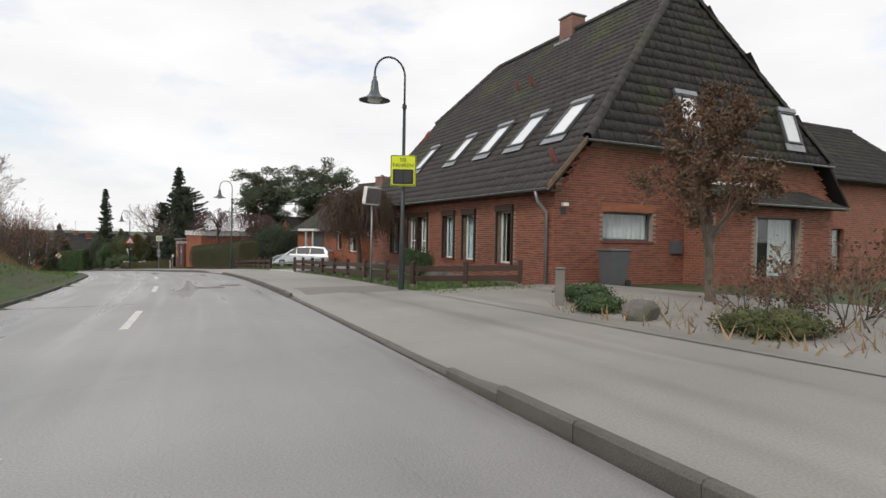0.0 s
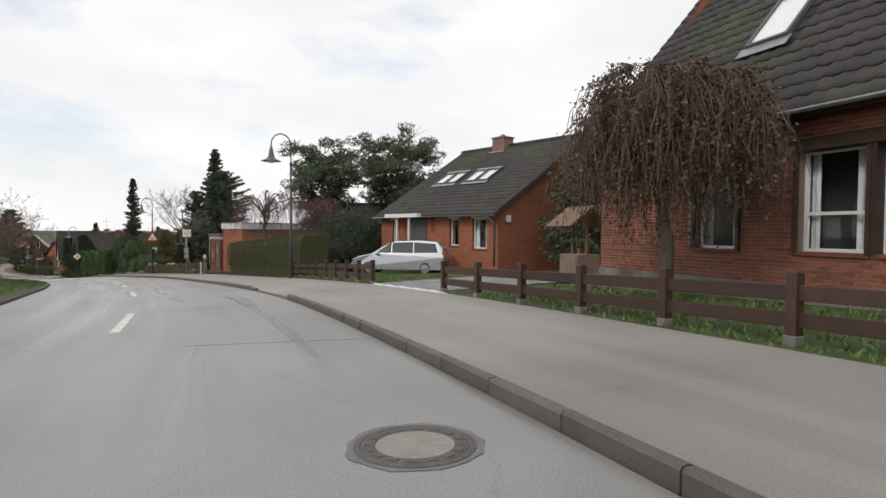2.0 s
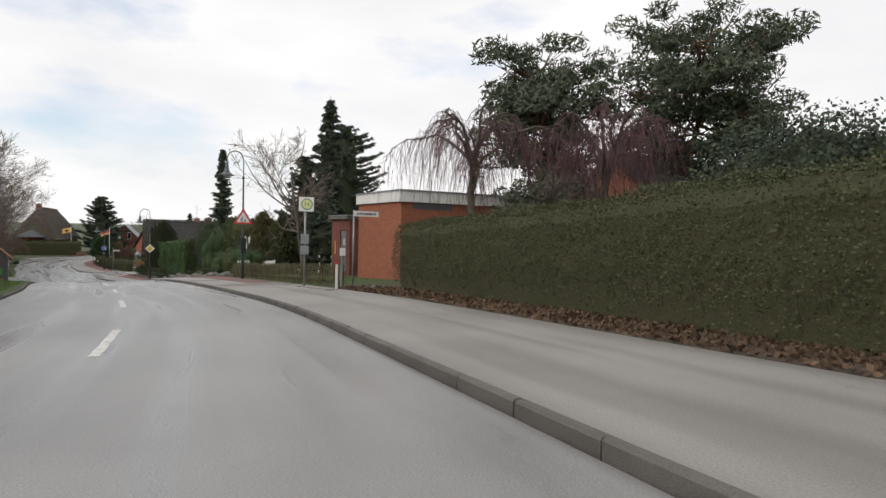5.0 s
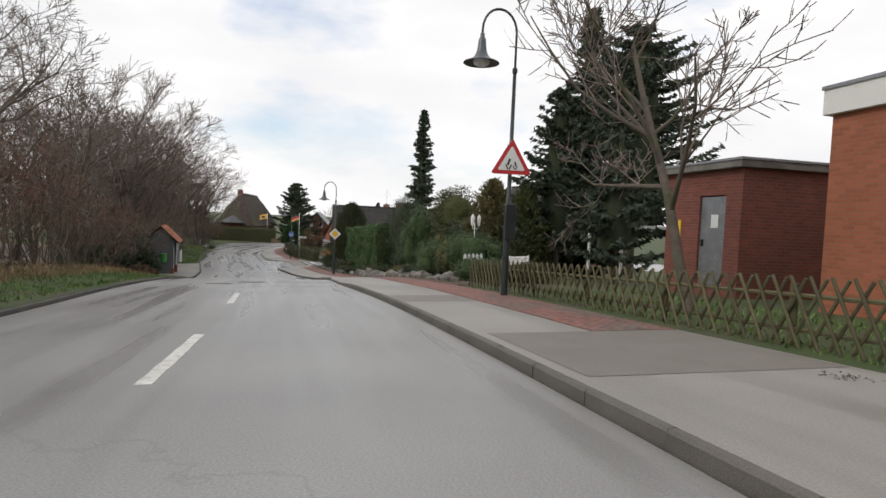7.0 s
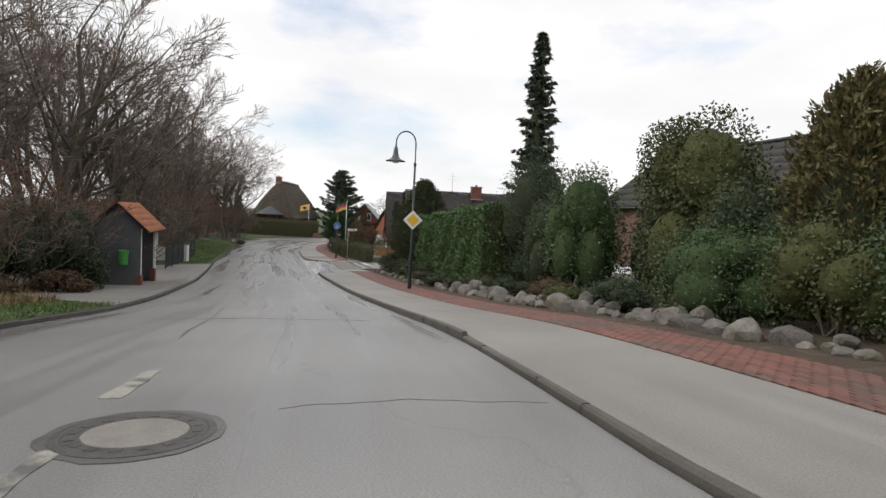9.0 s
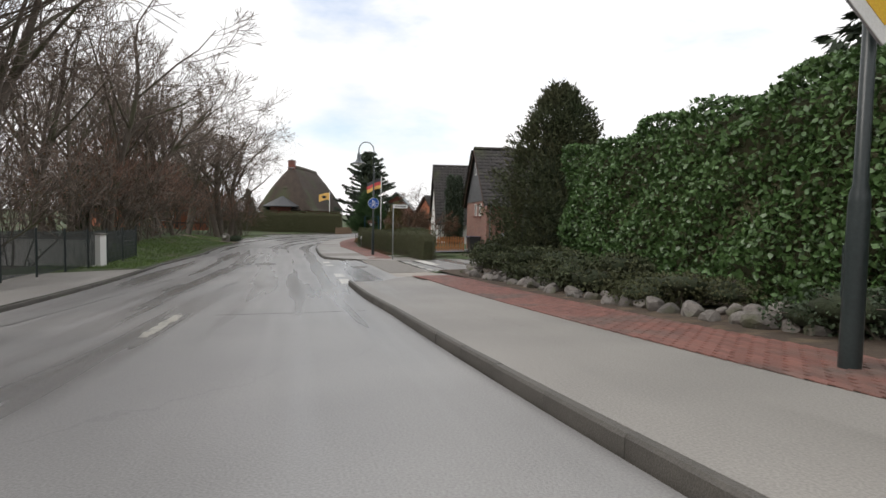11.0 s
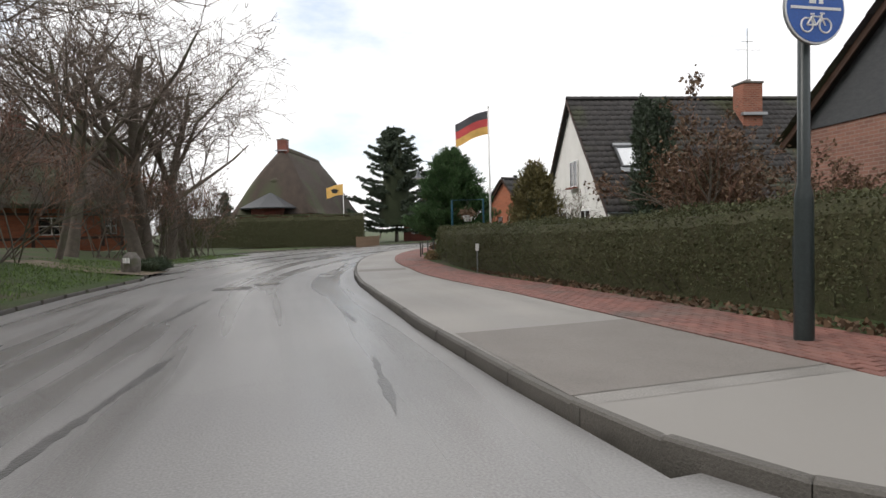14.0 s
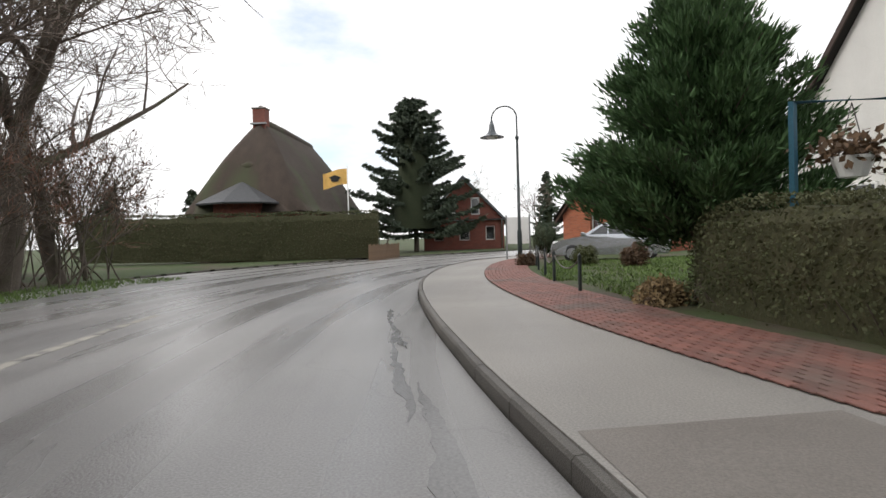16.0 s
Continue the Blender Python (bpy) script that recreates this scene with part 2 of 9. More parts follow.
def far_brick(name, c1, c2, mortar, mort=0.010):
    """Brickwork that stays far off: courses and joints by the metre, on walls along x or y."""
    m = material(name, c1, c2, 1.3, 0.85, 0, 40)
    n, l = m.node_tree.nodes, m.node_tree.links
    b = n["Principled BSDF"]
    tc, sp, ad, cb = n.new("ShaderNodeTexCoord"), n.new("ShaderNodeSeparateXYZ"), n.new("ShaderNodeMath"), n.new("ShaderNodeCombineXYZ")
    l.new(tc.outputs["Object"], sp.inputs["Vector"])
    l.new(sp.outputs["X"], ad.inputs[0])
    l.new(sp.outputs["Y"], ad.inputs[1])
    l.new(ad.outputs["Value"], cb.inputs["X"])
    l.new(sp.outputs["Z"], cb.inputs["Y"])
    br = n.new("ShaderNodeTexBrick")
    br.inputs["Scale"].default_value = 1.0
    br.inputs["Brick Width"].default_value, br.inputs["Row Height"].default_value = 0.25, 0.0833
    br.inputs["Mortar Size"].default_value, br.inputs["Mortar Smooth"].default_value = mort, 0.3
    br.inputs["Color1"].default_value, br.inputs["Color2"].default_value = (0.82, 0.8, 0.8, 1), (1.15, 1.12, 1.1, 1)
    l.new(cb.outputs["Vector"], br.inputs["Vector"])
    mu, mx = n.new("ShaderNodeMix"), n.new("ShaderNodeMix")
    mu.data_type = mx.data_type = "RGBA"
    mu.blend_type = "MULTIPLY"
    mu.inputs["Factor"].default_value = 1.0
    old = b.inputs["Base Color"].links[0].from_socket
    l.new(old, mu.inputs["A"])
    l.new(br.outputs["Color"], mu.inputs["B"])
    l.new(br.outputs["Fac"], mx.inputs["Factor"])
    l.new(mu.outputs["Result"], mx.inputs["A"])
    mx.inputs["B"].default_value = (*mortar, 1)
    l.new(mx.outputs["Result"], b.inputs["Base Color"])
    bp = n.new("ShaderNodeBump")
    bp.invert = True
    bp.inputs["Strength"].default_value, bp.inputs["Distance"].default_value = 0.6, 0.008
    l.new(br.outputs["Fac"], bp.inputs["Height"])
    l.new(bp.outputs["Normal"], b.inputs["Normal"])
    return m


BRICK_RED = far_brick("red_brick_far", (0.29, 0.10, 0.058), (0.21, 0.074, 0.046), (0.30, 0.2, 0.15))
BRICK_ORANGE = far_brick("orange_brick", (0.36, 0.118, 0.058), (0.29, 0.096, 0.05), (0.27, 0.13, 0.08))
BRICK_DARK = far_brick("dark_red_brick", (0.23, 0.066, 0.045), (0.16, 0.05, 0.036), (0.17, 0.10, 0.08))
BRICK_BROWN = far_brick("brown_brick", (0.27, 0.135, 0.10), (0.2, 0.10, 0.08), (0.27, 0.2, 0.16))
CLINKER = material("well_brick", (0.3, 0.22, 0.18), (0.2, 0.14, 0.11), 5.0, 0.85, 0.3, 60, island=0.3)
TILE = material("roof_tile", (0.042, 0.037, 0.034), (0.026, 0.023, 0.022), 3.0, 0.62, 0.4, 50, stain=(0.045, 0.05, 0.022), stain_scale=0.45, rand=0.25)
TILE_J = material("roof_tile_joined", (0.042, 0.037, 0.034), (0.026, 0.023, 0.022), 3.0, 0.62, 0.4, 50, stain=(0.045, 0.05, 0.022), stain_scale=0.45, island=0.25)
TILE_ORANGE = material("orange_roof_tile", (0.45, 0.16, 0.07), (0.36, 0.13, 0.06), 4.0, 0.7, 0.3, 50, island=0.15)
ROOF_BASE = material("roof_underlay", (0.02, 0.018, 0.016), None, 3.0, 0.9)
THATCH = material("thatch", (0.07, 0.052, 0.04), (0.045, 0.034, 0.027), 2.0, 0.95, 0.9, 30, stain=(0.06, 0.065, 0.035), stain_scale=0.5, stretch=(1, 1, 0.35))
WHITE = material("white_paint", (0.78, 0.78, 0.76), (0.7, 0.7, 0.68), 2.0, 0.5, 0.05, 40)
RENDER_W = material("white_render", (0.74, 0.73, 0.70), (0.64, 0.63, 0.6), 1.2, 0.85, 0.2, 60)
ZINC = material("zinc", (0.36, 0.37, 0.38), (0.26, 0.27, 0.28), 3.0, 0.42, 0.1, 30, metal=0.7)
WOOD_DK = material("dark_stained_wood", (0.060, 0.030, 0.018), (0.038, 0.02, 0.013), 4.0, 0.6, 0.3, 50, rand=0.2, stretch=(1, 1, 1))
WOOD_LT = material("weathered_wood", (0.20, 0.125, 0.07), (0.13, 0.085, 0.05), 4.0, 0.75, 0.3, 50)
WOOD_GREEN = material("mossy_wood", (0.115, 0.105, 0.05), (0.075, 0.065, 0.035), 4.0, 0.85, 0.35, 50, rand=0.3)
WOOD_ORANGE = material("orange_stained_wood", (0.40, 0.16, 0.05), (0.3, 0.12, 0.04), 4.0, 0.7, 0.2, 50)
LAMP_GREEN = material("dark_green_enamel", (0.018, 0.026, 0.026), (0.03, 0.04, 0.04), 3.0, 0.38, 0.05, 40)
SHADE_GREY = material("lamp_shade_enamel", (0.10, 0.115, 0.125), (0.075, 0.085, 0.095), 3.0, 0.35, 0.05, 40)
GALV = material("galvanised_steel", (0.30, 0.31, 0.31), (0.22, 0.23, 0.23), 4.0, 0.45, 0.1, 40, metal=0.5)
GREY_PL = material("grey_plastic", (0.10, 0.105, 0.11), (0.08, 0.083, 0.088), 3.0, 0.5)
BLACK_PL = material("black_plastic", (0.012, 0.012, 0.014), (0.02, 0.02, 0.022), 3.0, 0.45)
BLUE_PL = material("blue_plastic", (0.02, 0.035, 0.16), (0.03, 0.045, 0.18), 3.0, 0.45)
YELLOW = material("signal_yellow", (0.72, 0.80, 0.02), (0.68, 0.76, 0.02), 2.0, 0.45)
SIGN_Y = material("sign_amber", (0.80, 0.50, 0.03), (0.76, 0.47, 0.03), 2.0, 0.45)
SIGN_W = material("sign_white", (0.80, 0.80, 0.78), (0.75, 0.75, 0.73), 2.0, 0.4)
SIGN_R = material("sign_red", (0.55, 0.025, 0.03), (0.5, 0.025, 0.03), 2.0, 0.4)
SIGN_B = material("sign_blue", (0.015, 0.10, 0.42), (0.015, 0.09, 0.38), 2.0, 0.4)
SIGN_G = material("sign_green", (0.07, 0.28, 0.06), (0.06, 0.25, 0.06), 2.0, 0.4)
SIGN_BK = material("sign_black", (0.012, 0.012, 0.012), (0.02, 0.02, 0.02), 2.0, 0.5)
FLAG_BK = material("flag_black", (0.09, 0.09, 0.10), None, 6.0, 0.8)
FLAG_R = material("flag_red", (0.68, 0.10, 0.10), None, 6.0, 0.8)
FLAG_Y = material("flag_gold", (0.85, 0.52, 0.15), None, 6.0, 0.8)
GLASS = glass("window_glass")
DARKGLASS = material("dark_pane", (0.015, 0.018, 0.02), (0.03, 0.034, 0.036), 1.5, 0.04, 0, 20, spec=1.0)
# near-white base colour stands for bright sky reflected in the roof windows
SKYGLASS = material("sky_reflection_pane", (0.74, 0.76, 0.77), (0.68, 0.70, 0.72), 0.8, 0.06, 0, 20, spec=1.0, coat=1.0)
CURTAIN = material("net_curtain", (0.62, 0.63, 0.62), (0.42, 0.44, 0.44), 9.0, 0.9, 0.3, 40, stretch=(1, 1, 0.08))
CURTAIN_B = material("pale_blue_curtain", (0.42, 0.53, 0.54), (0.3, 0.4, 0.42), 9.0, 0.9, 0.3, 40, stretch=(1, 1, 0.08))
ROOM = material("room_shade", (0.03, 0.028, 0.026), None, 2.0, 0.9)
STONE = material("field_stone", (0.21, 0.19, 0.17), (0.11, 0.10, 0.09), 5.0, 0.85, 0.8, 30, rand=0.35, stain=(0.10, 0.10, 0.06), stain_scale=2.0)
BARK = material("bark", (0.135, 0.11, 0.088), (0.085, 0.071, 0.056), 5.0, 0.95, 0.7, 30, stain=(0.075, 0.08, 0.04), stain_scale=1.0)
BARK_PINE = material("pine_bark", (0.19, 0.10, 0.06), (0.12, 0.07, 0.045), 5.0, 0.95, 0.7, 30)
TWIG = material("twigs", (0.20, 0.158, 0.13), (0.145, 0.113, 0.092), 2.0, 0.9, 0, 20, island=0.3)
TWIG_RED = material("russet_twigs", (0.25, 0.14, 0.098), (0.18, 0.10, 0.074), 2.0, 0.9, 0, 20, island=0.3)
TWIG_DARK = material("dark_brown_twigs", (0.115, 0.086, 0.066), (0.08, 0.06, 0.047), 2.0, 0.9, 0, 20, island=0.3)
TWIG_PURPLE = material("purple_twigs", (0.12, 0.06, 0.062), (0.085, 0.045, 0.05), 2.0, 0.9, 0, 20, island=0.3)


def leaf(name, c1, c2, rough=0.55, vary=0.32):
    m = material(name, c1, c2, 0.8, rough, 0, 12, island=vary)
    b = m.node_tree.nodes["Principled BSDF"]
    b.inputs["Subsurface Weight"].default_value = 0.0
    return m


LEAF_HEDGE = leaf("hedge_leaf", (0.060, 0.072, 0.027), (0.078, 0.078, 0.034), 0.8, 0.16)
LEAF_BROWN = leaf("dry_leaf", (0.125, 0.075, 0.04), (0.085, 0.052, 0.03), 0.8)
LEAF_GREEN = leaf("evergreen_leaf", (0.040, 0.078, 0.023), (0.056, 0.094, 0.029), 0.5, 0.2)
LEAF_LAUREL = leaf("laurel_leaf", (0.062, 0.125, 0.036), (0.088, 0.155, 0.05), 0.4, 0.22)
LEAF_YELLOW = leaf("yellow_green_leaf", (0.08, 0.09, 0.028), (0.058, 0.07, 0.023), 0.65, 0.2)
LEAF_GOLD = leaf("golden_sprays", (0.15, 0.125, 0.045), (0.105, 0.092, 0.035), 0.75, 0.25)
LEAF_DARK = leaf("dark_leaf", (0.028, 0.05, 0.022), (0.046, 0.068, 0.028), 0.65)
NEEDLE = leaf("spruce_needles", (0.036, 0.054, 0.034), (0.055, 0.074, 0.043), 0.75)
NEEDLE_PINE = leaf("pine_needles", (0.066, 0.088, 0.052), (0.092, 0.112, 0.066), 0.8)
NEEDLE_BRIGHT = leaf("cypress_needles", (0.04, 0.092, 0.028), (0.06, 0.115, 0.04), 0.8)
NEEDLE_OLIVE = leaf("thuja_sprays", (0.042, 0.062, 0.026), (0.075, 0.076, 0.034), 0.85)
# darker copies of the leaf colours: shade inside foliage, put into the colour
HEDGE_IN = material("hedge_shade_core", (0.050, 0.056, 0.022), (0.062, 0.056, 0.028), 6.0, 0.95, 0.9, 25)
CORE_DARK = material("foliage_shade_core", (0.022, 0.034, 0.014), (0.036, 0.042, 0.02), 7.0, 0.95, 0.9, 25)
CORE_GREEN = material("green_leaf_shade", (0.034, 0.064, 0.02), (0.05, 0.08, 0.028), 9.0, 0.95, 0.9, 25)
CORE_OLIVE = material("olive_leaf_shade", (0.06, 0.068, 0.02), (0.085, 0.09, 0.03), 9.0, 0.95, 0.9, 25)
CORE_BROWN = material("dead_leaf_shade", (0.05, 0.032, 0.02), (0.075, 0.048, 0.03), 7.0, 0.95, 0.9, 25)
SAND = material("sandy_gravel", (0.24, 0.19, 0.14), (0.17, 0.135, 0.10), 3.0, 0.9, 0.5, 60, stain=(0.09, 0.08, 0.05), stain_scale=1.2)
DISC = material("pale_yellow_enamel", (0.74, 0.72, 0.38), (0.7, 0.68, 0.36), 2.0, 0.45)
SLATE = material("slate_shingle", (0.075, 0.078, 0.082), (0.05, 0.052, 0.056), 8.0, 0.55, 0.5, 30, stretch=(1, 1, 3))
FRAME_BLUE = material("blue_green_enamel", (0.02, 0.085, 0.12), (0.025, 0.095, 0.14), 3.0, 0.45)

# ---- the road's line: metres along it (s), to the right of the driving line (d) ----
LINE = np.array([
    (29.7, -18.1, 5.32), (19.4, -2.1, 4.65), (12.9, 8.0, 4.23), (8.6, 14.7, 3.95), (4.1, 21.4, 3.66), (-0.5, 27.9, 3.41), (-5.3, 34.3, 3.16),
    (-10.4, 40.5, 2.85), (-16.0, 46.2, 2.45), (-21.7, 51.7, 1.98), (-27.7, 57.1, 1.52), (-34.1, 61.9, 1.07), (-40.6, 66.5, 0.59), (-47.3, 70.9, 0.09),
    (-53.9, 75.4, -0.55), (-60.7, 79.6, -1.43), (-67.7, 83.5, -2.09), (-74.7, 87.4, -2.56), (-81.6, 91.3, -2.89), (-88.7, 95.2, -3.10),
    (-96.17, 99.25, -3.25), (-103.55, 103.3, -3.34), (-109.85, 108.4, -3.36), (-115.25, 114.3, -3.36), (-119.35, 121.1, -3.36), (-121.55, 128.7, -3.36),
    (-121.85, 136.7, -3.36), (-120.25, 144.5, -3.36)])
LINE_S = np.r_[-40, -20, np.arange(-8, 193, 8)].astype(float)


def smooth_line(knots, ks, s):
    """A cubic through the knots."""
    m = np.gradient(knots, ks, axis=0)
    i = np.clip(np.searchsorted(ks, s) - 1, 0, len(ks) - 2)
    h = (ks[i + 1] - ks[i])[:, None]
    u = ((s - ks[i])[:, None]) / h
    return ((2 * u**3 - 3 * u**2 + 1) * knots[i] + (u**3 - 2 * u**2 + u) * h * m[i] + (3 * u**2 - 2 * u**3) * knots[i + 1] + (u**3 - u**2) * h * m[i + 1])


DS = np.arange(-40, 192.01, 0.5)
DENSE = smooth_line(LINE, LINE_S, DS)
TANG = np.gradient(DENSE[:, :2], DS, axis=0)
TANG /= np.linalg.norm(TANG, axis=1)[:, None]


def along(s):
    return np.array([np.interp(s, DS, DENSE[:, k]) for k in range(3)])


def heading(s):
    t = np.array([np.interp(s, DS, TANG[:, k]) for k in range(2)])
    return t / np.linalg.norm(t)


def near(x, y):
    """s and d of places in the plan."""
    p = np.stack([np.atleast_1d(x), np.atleast_1d(y)], -1).astype(float)
    best_s, best_d = [], []
    for block in np.array_split(p, max(1, len(p) // 4000)):
        off = block[:, None] - DENSE[None, :, :2]
        k = (off**2).sum(-1).argmin(1)
        o = off[np.arange(len(block)), k]
        t = TANG[k]
        best_s.append(DS[k] + (o * t).sum(1))
        best_d.append(t[:, 1] * o[:, 0] - t[:, 0] * o[:, 1])
    return np.concatenate(best_s), np.concatenate(best_d)


def kerb_d(s):
    """Where the kerb's face runs, to the right of the driving line."""
    return np.interp(s, (-40, 30, 52, 60, 75, 80, 83, 95, 110, 113, 117, 129, 131, 133, 136, 141, 144, 147, 150, 154, 157.5, 162, 170), (2.1, 2.1, 2.14, 2.24, 2.2, 2.08, 1.94, 2.05, 1.85, 1.72, 1.66, 1.95, 1.76, 1.66, 1.62, 1.82, 1.82, 1.72, 1.5, 1.15, 0.8, 0.35, -0.5))


def left_d(s):
    """Where the road's other edge runs."""
    return np.interp(s, (-40, 18, 30, 44, 56, 72, 90, 110, 120, 127, 135, 147, 151, 155, 159, 163, 171, 180, 190), (-3.9, -3.8, -3.95, -3.95, -4.2, -4.3, -4.55, -4.6, -5.1, -5.4, -5.0, -4.9, -6.2, -8.6, -10.2, -10.8, -10.2, -9.0, -9.0))


def bank(s, d):
    """Height of the ground over the road: verge and bank on one side, gardens on the other."""
    s, d = np.asarray(s, float), np.asarray(d, float)
    edge = left_d(s)
    left = np.clip(edge - d - 0.8, 0, None)
    rise = 0.06 + np.minimum(left * 0.5, 2.5) * np.clip((36 - s) / 12, 0, 1) + np.minimum(left * 0.12, 0.7) * np.clip((s - 44) / 10, 0, 1) * np.clip((96 - s) / 8, 0, 1)
    rise = rise + np.minimum(left * 0.16, 0.9) * np.clip((s - 128) / 6, 0, 1) * np.clip((165 - s) / 8, 0, 1)
    right = 0.13 + np.clip(d - 5.4, 0, 3) * 0.03
    mouth = np.clip((s - 121.4) / 0.8, 0, 1) * np.clip((130.6 - s) / 0.8, 0, 1) * np.clip((60 - d) / 5, 0, 1)
    right = right * (1 - mouth) - 0.05 * mouth
    road = -0.12
    return np.where(d < edge - 0.5, rise, np.where(d > 5.3, right, road))


def ground_z(x, y):
    s, d = near(x, y)
    return np.interp(s, DS, DENSE[:, 2]) + bank(s, d)


def place(s, d, h=0.0):
    """The world place at s along, d to the right, h over the ground there."""
    p, t = along(s), heading(s)
    x, y = p[0] + t[1] * d, p[1] - t[0] * d
    off = 0.13 if kerb_d(s) < d <= 5.4 else (0.0 if left_d(s) <= d <= kerb_d(s) else float(bank(s, min(d, left_d(s) - 0.51) if d < 0 else d)))
    return Vector((x, y, p[2] + off + h))


def turn_at(s):
    """Degrees of the road's heading, for rz."""
    t = heading(s)
    return math.degrees(math.atan2(t[1], t[0]))


# ---- mesh building ----
class Build:
    """Gathers corners and faces of one mesh."""

    def __init__(self):
        self.v, self.f = [], []

    def add(self, verts, faces):
        o = len(self.v)
        self.v += [tuple(v) for v in verts]
        self.f += [tuple(o + i for i in f) for f in faces]
        return self

    def box(self, x0, y0, z0, x1, y1, z1, m=None, bevel=0.0):
        if bevel:
            b = bevel
            v = []
            for z, i in ((z0, b), (z0 + b, 0), (z1 - b, 0), (z1, b)):
                v += [(x0 + i, y0 + i, z), (x1 - i, y0 + i, z), (x1 - i, y1 - i, z), (x0 + i, y1 - i, z)]
            f = [(3, 2, 1, 0), (12, 13, 14, 15)] + [(4 * k + i, 4 * k + (i + 1) % 4, 4 * k + 4 + (i + 1) % 4, 4 * k + 4 + i) for k in range(3) for i in range(4)]
        else:
            v = [(x0, y0, z0), (x1, y0, z0), (x1, y1, z0), (x0, y1, z0), (x0, y0, z1), (x1, y0, z1), (x1, y1, z1), (x0, y1, z1)]
            f = [(3, 2, 1, 0), (4, 5, 6, 7), (0, 1, 5, 4), (1, 2, 6, 5), (2, 3, 7, 6), (3, 0, 4, 7)]
        if m is not None:
            v = [m @ Vector(p) for p in v]
        return self.add(v, f)

    def tube(self, points, radii, n=8, caps=True):
        pts = [Vector(p) for p in points]
        rings, side = [], None
        for k, p in enumerate(pts):
            t = (pts[min(k + 1, len(pts) - 1)] - pts[max(k - 1, 0)]).normalized()
            if side is None:
                side = t.cross(Vector((0.3, 1, 0.2))).normalized()
            side = (side - t * side.dot(t)).normalized()
            up = t.cross(side)
            r = radii if isinstance(radii, (int, float)) else radii[k]
            rings.append([p + (side * math.cos(2 * math.pi * i / n) + up * math.sin(2 * math.pi * i / n)) * r for i in range(n)])
        v = [q for ring in rings for q in ring]
        f = [(k * n + i, k * n + (i + 1) % n, (k + 1) * n + (i + 1) % n, (k + 1) * n + i) for k in range(len(pts) - 1) for i in range(n)]
        if caps:
            f += [tuple(range(n))[::-1], tuple((len(pts) - 1) * n + i for i in range(n))]
        return self.add(v, f)

    def lathe(self, profile, n=16, at=(0, 0, 0)):
        v = [(at[0] + r * math.cos(2 * math.pi * i / n), at[1] + r * math.sin(2 * math.pi * i / n), at[2] + z) for r, z in profile for i in range(n)]
        f = [(k * n + i, k * n + (i + 1) % n, (k + 1) * n + (i + 1) % n, (k + 1) * n + i) for k in range(len(profile) - 1) for i in range(n)]
        return self.add(v, f)

    def plate(self, outline, y0, y1):
        """An outline in x and z, thick from y0 to y1."""
        n = len(outline)
        v = [(x, y0, z) for x, z in outline] + [(x, y1, z) for x, z in outline]
        f = [tuple(range(n)), tuple(range(2 * n - 1, n - 1, -1))] + [(i, n + i, n + (i + 1) % n, (i + 1) % n) for i in range(n)]
        return self.add(v, f)

    def slab(self, outline, z0, z1):
        n = len(outline)
        v = [(x, y, z0) for x, y in outline] + [(x, y, z1) for x, y in outline]
        f = [tuple(range(n - 1, -1, -1)), tuple(range(n, 2 * n))] + [(i, (i + 1) % n, n + (i + 1) % n, n + i) for i in range(n)]
        return self.add(v, f)

    def wall(self, x0, x1, z0, z1, y0, y1, holes=()):
        """A wall along x with openings (xa, xb, za, zb) that go through it."""
        xs = sorted({x0, x1, *(h[0] for h in holes), *(h[1] for h in holes)})
        zs = sorted({z0, z1, *(h[2] for h in holes), *(h[3] for h in holes)})
        for a, b in zip(xs, xs[1:]):
            for c, d in zip(zs, zs[1:]):
                mx, mz = (a + b) / 2, (c + d) / 2
                if not any(h[0] < mx < h[1] and h[2] < mz < h[3] for h in holes):
                    self.box(a, y0, c, b, y1, d)
        return self

    def moved(self, m):
        self.v = [tuple(m @ Vector(p)) for p in self.v]
        return self

    def mesh(self, name, mat, smooth=False):
        me = bpy.data.meshes.new(name)
        me.from_pydata(self.v, [], self.f)
        me.materials.append(mat)
        if smooth:
            me.shade_smooth()
        me.update()
        return me


def part(name, built, mat, parent, label="", m=None, smooth=False, kind=""):
    """One mesh as a part of a thing, or of a part."""
    me = built if isinstance(built, bpy.types.Mesh) else built.mesh(name, mat, smooth)
    ob = new(name, me)
    ob.parent = parent
    if m is not None:
        ob.matrix_basis = m
    return tagged(ob, label, kind=kind)


def thing(name, label, category, m=None, group="", kind=""):
    e = tagged(new(name), label, category, group, kind)
    e.empty_display_size = 0.2
    if m is not None:
        e.matrix_basis = m
    return e


def solid(name, built, mat, label="", category="", group="", kind="", m=None, smooth=False):
    """A thing of one mesh."""
    me = built if isinstance(built, bpy.types.Mesh) else built.mesh(name, mat, smooth)
    ob = new(name, me)
    if m is not None:
        ob.matrix_basis = m
    return tagged(ob, label, category, group, kind)


def raw(name, verts, faces, mat, smooth=False):
    me = bpy.data.meshes.new(name)
    me.from_pydata(np.asarray(verts).tolist(), [], np.asarray(faces).tolist())
    me.materials.append(mat)
    if smooth:
        me.shade_smooth()
    return me


def lettering(name, text, size, mat, parent, m):
    c = bpy.data.curves.new(name, "FONT")
    c.body, c.size, c.align_x, c.align_y, c.extrude = text, size, "CENTER", "CENTER", 0.002
    tmp = new(name, c)
    me = bpy.data.meshes.new_from_object(tmp)
    bpy.data.objects.remove(tmp)
    me.materials.clear()
    me.materials.append(mat)
    return part(name, me, mat, parent, m=m)


